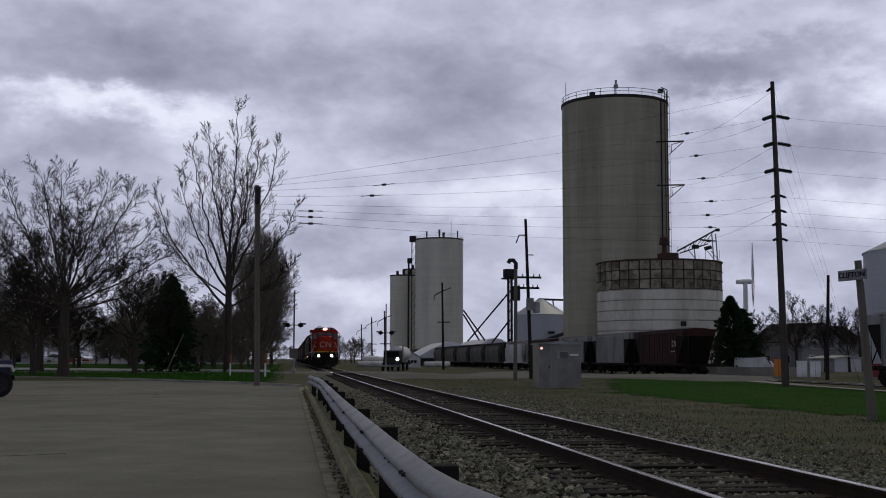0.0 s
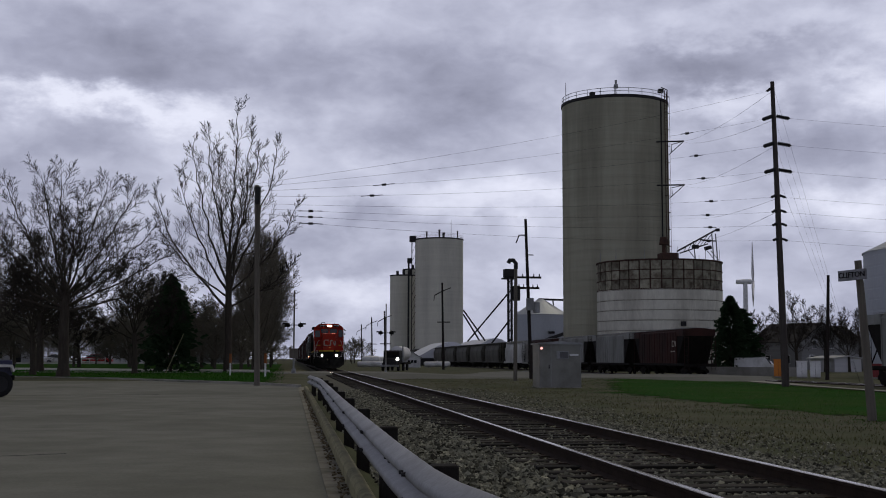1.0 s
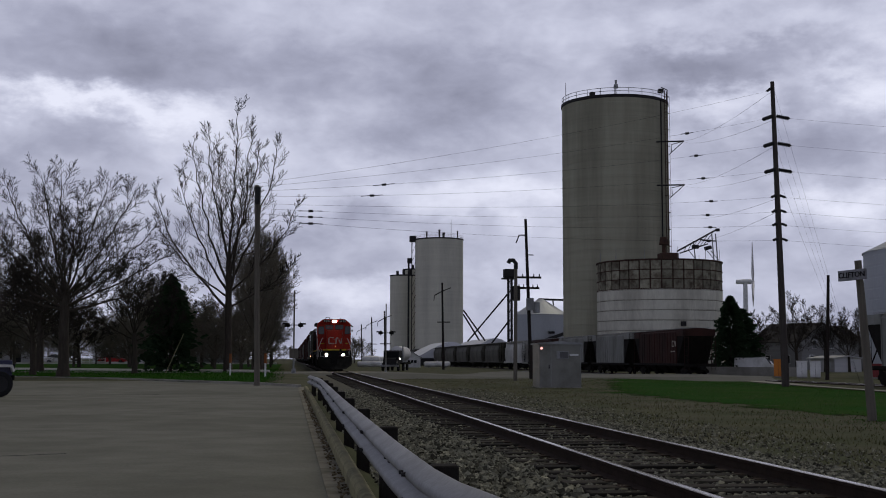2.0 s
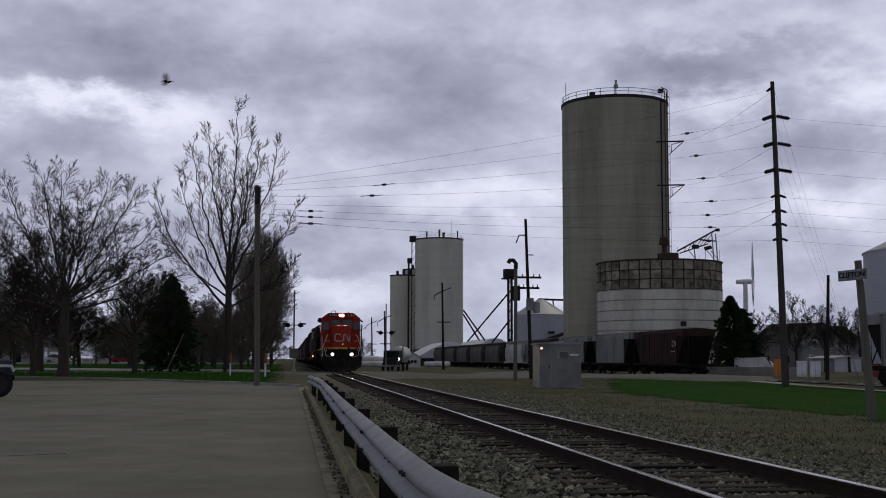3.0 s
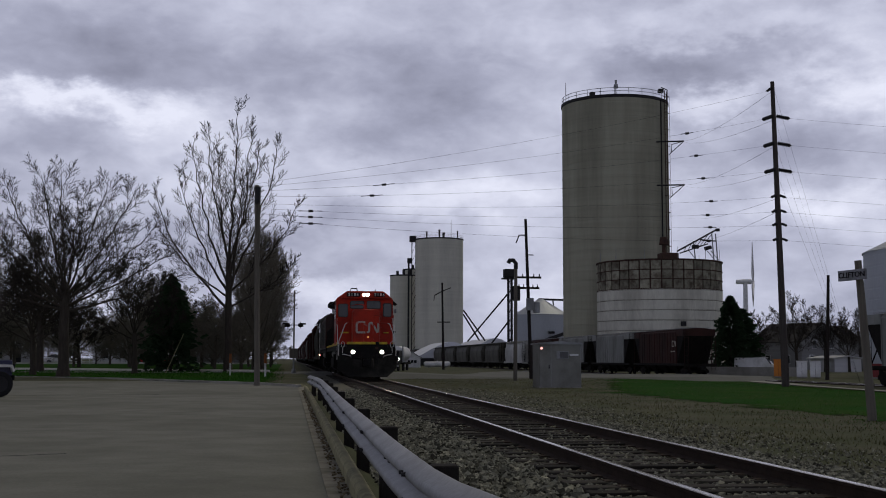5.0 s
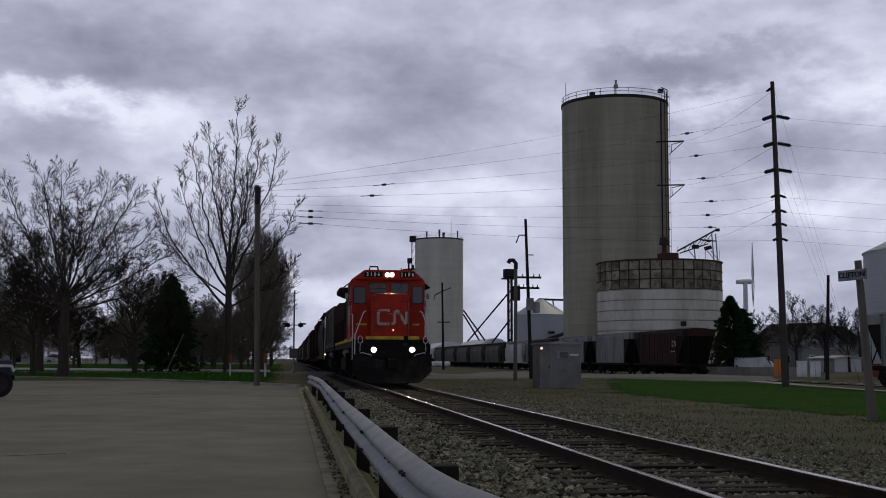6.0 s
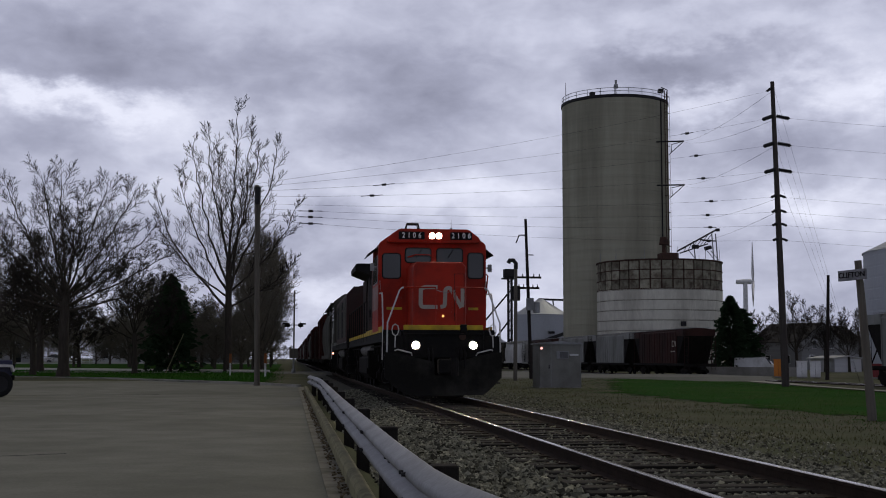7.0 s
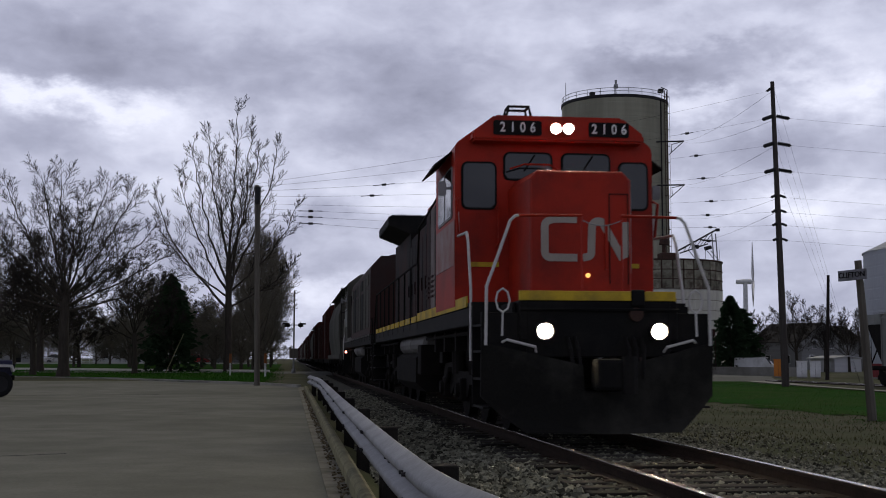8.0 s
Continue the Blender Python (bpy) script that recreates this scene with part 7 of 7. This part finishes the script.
low = limbed_tree("leaning bare tree with a forked trunk", -16.3, 80.5, -0.1, 2.6, 0.22, [(h - 0.3, dx * 1.1 - 0.5, dy, zt * 1.08) for h, dx, dy, zt in SMALL_LIMBS], FORK, 31, M["bark"], M["twig"], 10, 0.36)
screen = bare_tree("slender bare tree beside the track", -2.6, 110, 0.0, 10.0, 0.22, TALL, 44, M["palebark"], M["paletwig"])
bush = bare_tree("dense bare thicket of thin grey stems", -4.6, 118, 0.0, 8.5, 0.16, BUSHY, 51, M["palebark"], M["paletwig"])
rngs = random.Random(77)
for k in range(50):
    x = rngs.uniform(-66, -4)
    y = rngs.uniform(125, 180) if x < -12 else rngs.uniform(112, 150)
    s = rngs.uniform(0.75, 1.25)
    c = copy_thing((bush, bush, low, bush, screen, bush)[k % 6], pose(x, y, ground_z(x, y) - 0.05, 0, 0, rngs.uniform(0, 360)))
    c.scale = (s, s, s * rngs.uniform(0.85, 1.1))
for k in range(26):
    x, y = -78 + k * 2.9 + rngs.uniform(-1, 1), rngs.uniform(204, 240)
    s = rngs.uniform(0.7, 1.15)
    copy_thing(bush, pose(x, y, 0.1, 0, 0, rngs.uniform(0, 360))).scale = (s * 1.2, s * 1.2, s)
for x, y, s, proto in ((-23.5, 84, 0.95, shade), (-20.5, 104, 0.9, shade), (-3.6, 122, 1.15, screen), (-2.6, 128, 1.0, screen), (-2.2, 140, 0.9, bush), (-3.2, 150, 1.3, screen), (-2.6, 170, 1.3, screen), (-6.5, 108, 0.75, bush), (-4.2, 104, 0.6, bush), (-3.4, 113, 0.85, bush),
                       (60.5, 152, 1.0, crooked), (69.0, 160, 1.22, low), (74.5, 163, 1.2, crooked), (78, 163, 1.0, low), (88, 180, 1.2, crooked), (62, 168, 0.9, low),
                       (10, 330, 1.0, bush), (14, 350, 1.1, bush), (19, 380, 1.1, bush), (25, 420, 1.2, bush), (9, 420, 1.1, bush)):
    c = copy_thing(proto, pose(x, y, -0.1 if x < 2 else -0.7, 0, 0, x * 37 % 360))
    c.scale = (s, s, s)


def spruce(label, x, y, z, height, width, seed):
    """A conifer: straight stem and tiers of drooping needle sprays."""
    T = thing("spruce", label, "conifer", pose(x, y, z))
    rng = random.Random(seed)
    bm = bm_new()
    tube(bm, (0, 0, -0.2), (0, 0, height * 0.95), 0.16, 0.03, 8)
    part("trunk", bm, M["bark"], T)
    v, f = [], []
    n = int(height * 420)
    for k in range(n):
        t = rng.random() ** 0.8
        h = height * (0.03 + 0.97 * t)
        reach = width * (1 - t) ** 0.62 * (0.35 + 0.65 * rng.random() ** 0.5) * (0.85 + 0.3 * noise.noise(Vector((h * 1.7, k % 7, seed)))) + 0.05
        a = rng.uniform(0, 2 * math.pi)
        limb = noise.noise(Vector((math.cos(a) * 2.2, math.sin(a) * 2.2, h * 0.9 + seed)))
        reach *= (1.12 - 0.45 * ((h / 1.1 + 0.3 * math.sin(3 * a)) % 1.0)) * (0.95 + 0.85 * limb)
        c = Vector((math.cos(a) * reach, math.sin(a) * reach, h - reach * 0.10))
        out = Vector((math.cos(a), math.sin(a), rng.uniform(-0.35, 0.45))).normalized()
        side = out.cross(Vector((0, 0, 1))).normalized()
        l, w = rng.uniform(0.25, 0.55), rng.uniform(0.06, 0.16)
        for tilt in (-0.5, 0.5):
            b0 = len(v)
            up = Vector((0, 0, tilt * w * 2))
            v += [tuple(c - out * l * 0.5), tuple(c + side * w + up), tuple(c + out * l * 0.6 + Vector((0, 0, -0.05))), tuple(c - side * w - up)]
            f.append((b0, b0 + 1, b0 + 2, b0 + 3))
    me = bpy.data.meshes.new("crown")
    me.from_pydata(v, [], f)
    me.materials.append(M["needle"])
    ob = new("crown", me)
    ob.parent = T
    return T


spruce("dark green dense spruce on the lawn", -9.5, 99.5, -0.05, 7.6, 2.9, 3)
spruce("dark green spruce behind the siding", 52.3, 140.4, -0.7, 9.3, 3.3, 9)
spruce("dark green spruce behind the siding", 56.0, 146, -0.7, 8.0, 3.4, 10)

# ------------------------------------------------------------ ties and ballast stones
tie_bm = bm_new()
box(tie_bm, -1.3, 1.3, -0.115, 0.115, -0.18, 0.0, 0.012)
tie_me = mesh_of(tie_bm, "tie", M["tie"])
deck = thing("sleepers", "weathered timber ties under the main track", "sleepers", pose(TRACK_X, 0, 0), kind="structure")
rngs = random.Random(5)
for k in range(170):
    yy = 6.0 + k * 0.51
    if yy > 90.4:
        break
    ob = new("tie", tie_me)
    ob.parent = deck
    ob.matrix_basis = pose(rngs.uniform(-0.05, 0.05), yy + rngs.uniform(-0.03, 0.03), -0.14 + rngs.uniform(-0.012, 0.008), 0, 0, rngs.uniform(-1, 1))
bm = bm_new()
for k in range(220):
    yy = 104 + k * 0.55
    box(bm, -1.3, 1.3, yy - 0.115, yy + 0.115, -0.3, -0.155)
part("far_ties", bm, M["tie"], deck)["kind"] = "stuff"
plate_bm = bm_new()
box(plate_bm, -0.17, 0.17, -0.09, 0.09, -0.004, 0.012)
plate_me = mesh_of(plate_bm, "tie_plate", M["rail"])
for k in range(60):
    for s in (-0.755, 0.755):
        ob = new("tie_plate", plate_me)
        ob.parent = deck
        ob.matrix_basis = pose(s, 6.0 + k * 0.51, -0.152)


def bed_z(x):
    u = abs(x - TRACK_X)
    if u < 1.5:
        return -0.20
    return -0.20 - 0.13 * (u - 1.5) / 0.95 if x < TRACK_X else -0.20 - 0.16 * (u - 1.5) / 0.95


def scatter(name, n, x0, x1, y0, y1, size, zf, material, label, seed, density=None, flat=1.0):
    """Loose stones, each a jittered block turned at random, joined as one."""
    rng = np.random.default_rng(seed)
    x = rng.uniform(x0, x1, n)
    y = y0 + (y1 - y0) * rng.random(n) ** 1.5
    if density is not None:
        keep = np.array([density(a, b) for a, b in zip(x, y)]) > rng.random(n)
        x, y = x[keep], y[keep]
    n = len(x)
    z = np.array([zf(a, b) for a, b in zip(x, y)])
    cube = np.array([[-1, -1, -1], [1, -1, -1], [1, 1, -1], [-1, 1, -1], [-1, -1, 1], [1, -1, 1], [1, 1, 1], [-1, 1, 1]]) * 0.5
    quads = np.array([[0, 3, 2, 1], [4, 5, 6, 7], [0, 1, 5, 4], [1, 2, 6, 5], [2, 3, 7, 6], [3, 0, 4, 7]])
    v = cube[None] * rng.uniform(0.55, 1.0, (n, 1, 3)) + rng.uniform(-0.16, 0.16, (n, 8, 3))
    v *= (size * rng.uniform(0.6, 1.5, n))[:, None, None]
    ax = rng.normal(size=(n, 4))
    ax /= np.linalg.norm(ax, axis=1)[:, None]
    w, i, j, k = ax.T
    rot = np.stack([np.stack([1 - 2 * (j * j + k * k), 2 * (i * j - k * w), 2 * (i * k + j * w)], 1), np.stack([2 * (i * j + k * w), 1 - 2 * (i * i + k * k), 2 * (j * k - i * w)], 1), np.stack([2 * (i * k - j * w), 2 * (j * k + i * w), 1 - 2 * (i * i + j * j)], 1)], 1)
    v = np.einsum("nab,nvb->nva", rot, v)
    v[:, :, 2] *= flat
    v += np.stack([x, y, z + size * 0.15], 1)[:, None, :]
    f = (quads[None] + (np.arange(n) * 8)[:, None, None]).reshape(-1, 4)
    me = bpy.data.meshes.new(name)
    me.from_pydata(v.reshape(-1, 3).tolist(), [], f.tolist())
    me.materials.append(material)
    return tagged(new(name, me), label, "gravel", kind="stuff")


scatter("ballast_stones", 80000, 0.95, 7.3, 8.5, 48, 0.056, lambda x, y: max(bed_z(x), ground_z(x, y) - 0.01), M["stone"], "loose crushed ballast stones along the track", 4,
        lambda x, y: (0.62 if abs(x - TRACK_X) < 1.4 else 1.0) * (0.0 if abs(abs(x - TRACK_X) - 0.755) < 0.09 else 1.0) * (1.0 if x < 6.3 else 0.35))
scatter("gutter_litter", 900, 0.43, 0.55, 5, 45, 0.024, lambda x, y: -0.13, M["litter"], "dry leaves and grit in the gutter", 6, None, 0.5)
scatter("trackside_gravel", 7000, 6.5, 9.5, 14, 60, 0.034, lambda x, y: ground_z(x, y), M["stone"], "scattered stones on the trackside soil", 8, lambda x, y: max(0.05, 1 - (x - 6.5) / 5))
scatter("weed_tufts", 4500, 6.8, 36, 20, 95, 0.022, lambda x, y: ground_z(x, y) + 0.02, M["weed"], "low dry grass tufts beside the track", 12, lambda x, y: 0.8 if x < max(15, 0.28 * y) else 0.1, 0.6)

def blades(name, n, x0, x1, y0, y1, height, keep, material, label, seed, lift=0.0):
    """Upright blades of grass, each a leaning sliver, joined as one."""
    rng = np.random.default_rng(seed)
    x = rng.uniform(x0, x1, n)
    y = y0 + (y1 - y0) * rng.random(n) ** 1.4
    ok = np.array([keep(a, b) for a, b in zip(x, y)]) > rng.random(n)
    x, y = x[ok], y[ok]
    n = len(x)
    z = np.array([ground_z(a, b) for a, b in zip(x, y)]) + lift
    a = rng.uniform(0, 2 * math.pi, n)
    h = height * rng.uniform(0.5, 1.5, n)
    w = height * rng.uniform(0.10, 0.28, n)
    dx, dy = np.cos(a) * w, np.sin(a) * w
    lx, ly = rng.normal(0, 0.45, n) * h, rng.normal(0, 0.45, n) * h
    v = np.stack([np.stack([x - dx, y - dy, z - 0.01], 1), np.stack([x + dx, y + dy, z - 0.01], 1), np.stack([x + lx, y + ly, z + h], 1)], 1)
    me = bpy.data.meshes.new(name)
    me.from_pydata(v.reshape(-1, 3).tolist(), [], np.arange(3 * n).reshape(-1, 3).tolist())
    me.materials.append(material)
    return tagged(new(name, me), label, "grass", kind="stuff")


M["blade"] = mat("grass_blade", (0.020, 0.090, 0.003), (0.012, 0.055, 0.002), 0.4, 0.9, random_v=0.5, island=True, spec=0.05)
M["dryblade"] = mat("dry_grass_blade", (0.125, 0.118, 0.060), (0.06, 0.066, 0.025), 0.4, 0.95, random_v=0.5, island=True, spec=0.05)


def yard_lawn(x, y):
    edge = x - max(14.3, 0.27 * y) - wavy(x, y)
    return 0.0 if x > 28.4 + 0.187 * (y - 55.5) or x < 8 else ease(edge, -3.5, 1.0)


blades("lawn_grass", 70000, 11, 37, 24, 97, 0.035, yard_lawn, M["blade"], "short green grass of the yard lawn", 21)
blades("verge_grass", 60000, -40, 0.1, 52, 120, 0.08, lambda x, y: ease(-1.0 - x, -0.8, 0.5) if beyond_kerb(x, y) else 0.0, M["blade"], "short green grass under the trees", 22, 0.05)
blades("dry_grass", 70000, 6.9, 30, 16, 95, 0.055, lambda x, y: (0.25 + 0.75 * ease(wavy(x, y, 0.5, 1.0), -0.25, 0.35)) * (1 - 0.8 * yard_lawn(x, y)) * ease(x, 6.6, 8.6), M["dryblade"], "thin dry grass on the trackside soil", 23)

# ------------------------------------------------------------ drifting cloud deck
def cloud_sheet():
    me = bpy.data.meshes.new("cloud_backdrop")
    verts, faces = [], []
    R, na, ne = 4600, 40, 12
    for j in range(ne + 1):
        el = radians(-0.8 + 24.0 * j / ne)
        for i in range(na + 1):
            az = radians(-32 + 78.0 * i / na)
            verts.append((R * math.sin(az) * math.cos(el), R * math.cos(az) * math.cos(el), R * math.sin(el)))
    for j in range(ne):
        for i in range(na):
            a = j * (na + 1) + i
            faces.append((a, a + 1, a + na + 2, a + na + 1))
    me.from_pydata(verts, [], faces)
    m = bpy.data.materials.new("cloud_deck")
    m.use_nodes = True
    t = m.node_tree
    t.nodes.clear()
    tc = node(t, "ShaderNodeTexCoord")
    way = node(t, "ShaderNodeVectorMath", {0: tc.outputs["Object"]})
    way.operation = "NORMALIZE"
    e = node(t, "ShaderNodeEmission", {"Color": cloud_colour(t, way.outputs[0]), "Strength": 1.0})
    t.links.new(e.outputs[0], node(t, "ShaderNodeOutputMaterial").inputs[0])
    me.materials.append(m)
    return tagged(new("backdrop", me), "drifting grey overcast clouds", kind="structure")


clouds_far = cloud_sheet()
# ------------------------------------------------------------ motion
def train_s(t):
    u = 8.0 - t
    return 15.237 + 16.047 * u - 0.0605 * u * u


def motions():
    times = [i * 0.5 for i in range(17)]
    for ob, back, turned in TRAIN:
        walk(ob, [(t, pose(TRACK_X, train_s(t) + back, 0, 0, 0, turned)) for t in times])
    walk(clouds_far, [(0.0, pose(0, 0, 0, 0, 0, -1.2)), (4.0, pose(0, 0, 0, 0, 0, 0.0)), (8.0, pose(0, 0, 0, 0, 0, 1.2))])
    walk(red_car, [(t, pose(x, 191.5, 0.2, 0, 0, 90)) for t, x in ((0.0, -32.5), (0.5, -30.7), (1.0, -29.2), (1.6, -27.8), (2.8, -25.5), (3.4, -24.2), (4.0, -22.9), (4.6, -21.6), (5.8, -19.0), (8.0, -14.5))])
    walk(bird, [(t, pose(x, y, z, 70 if t == 3.0 else 15)) for t, x, y, z in ((0.0, 63.0, 28.0, 11.0), (2.0, 19.5, 25.6, 9.4), (2.8, 1.89, 24.93, 7.37), (2.9, -0.34, 25.0, 7.1), (3.0, -2.58, 24.87, 6.65), (3.1, -4.68, 24.56, 6.11), (3.6, -15.5, 24.0, 5.0), (8.0, -110.0, 22.0, 8.0))])
    # this turn of the lens stands in for the lorry's headlight fading
    walk(LENS, [(t, pose(0.95, -2.0, 1.45, 90, 0, 0) @ pose(0, 0, 0, 0, a, 0) @ pose(0, 0, 0.27)) for t, a in ((0.0, 0), (1.0, 0), (1.6, 60), (2.2, 120), (2.8, 180), (8.0, 180))])
    flip = {ob: turned for ob, _, turned in TRAIN}
    for wheel, r, (x, y, z) in SPINNING:
        way = -1 if flip.get(wheel.parent.parent) else 1
        walk(wheel, [(i / 30, pose(x, y, z, math.degrees(way * (train_s(0) - train_s(i / 30)) / r), 0, 0)) for i in range(241)])


motions()
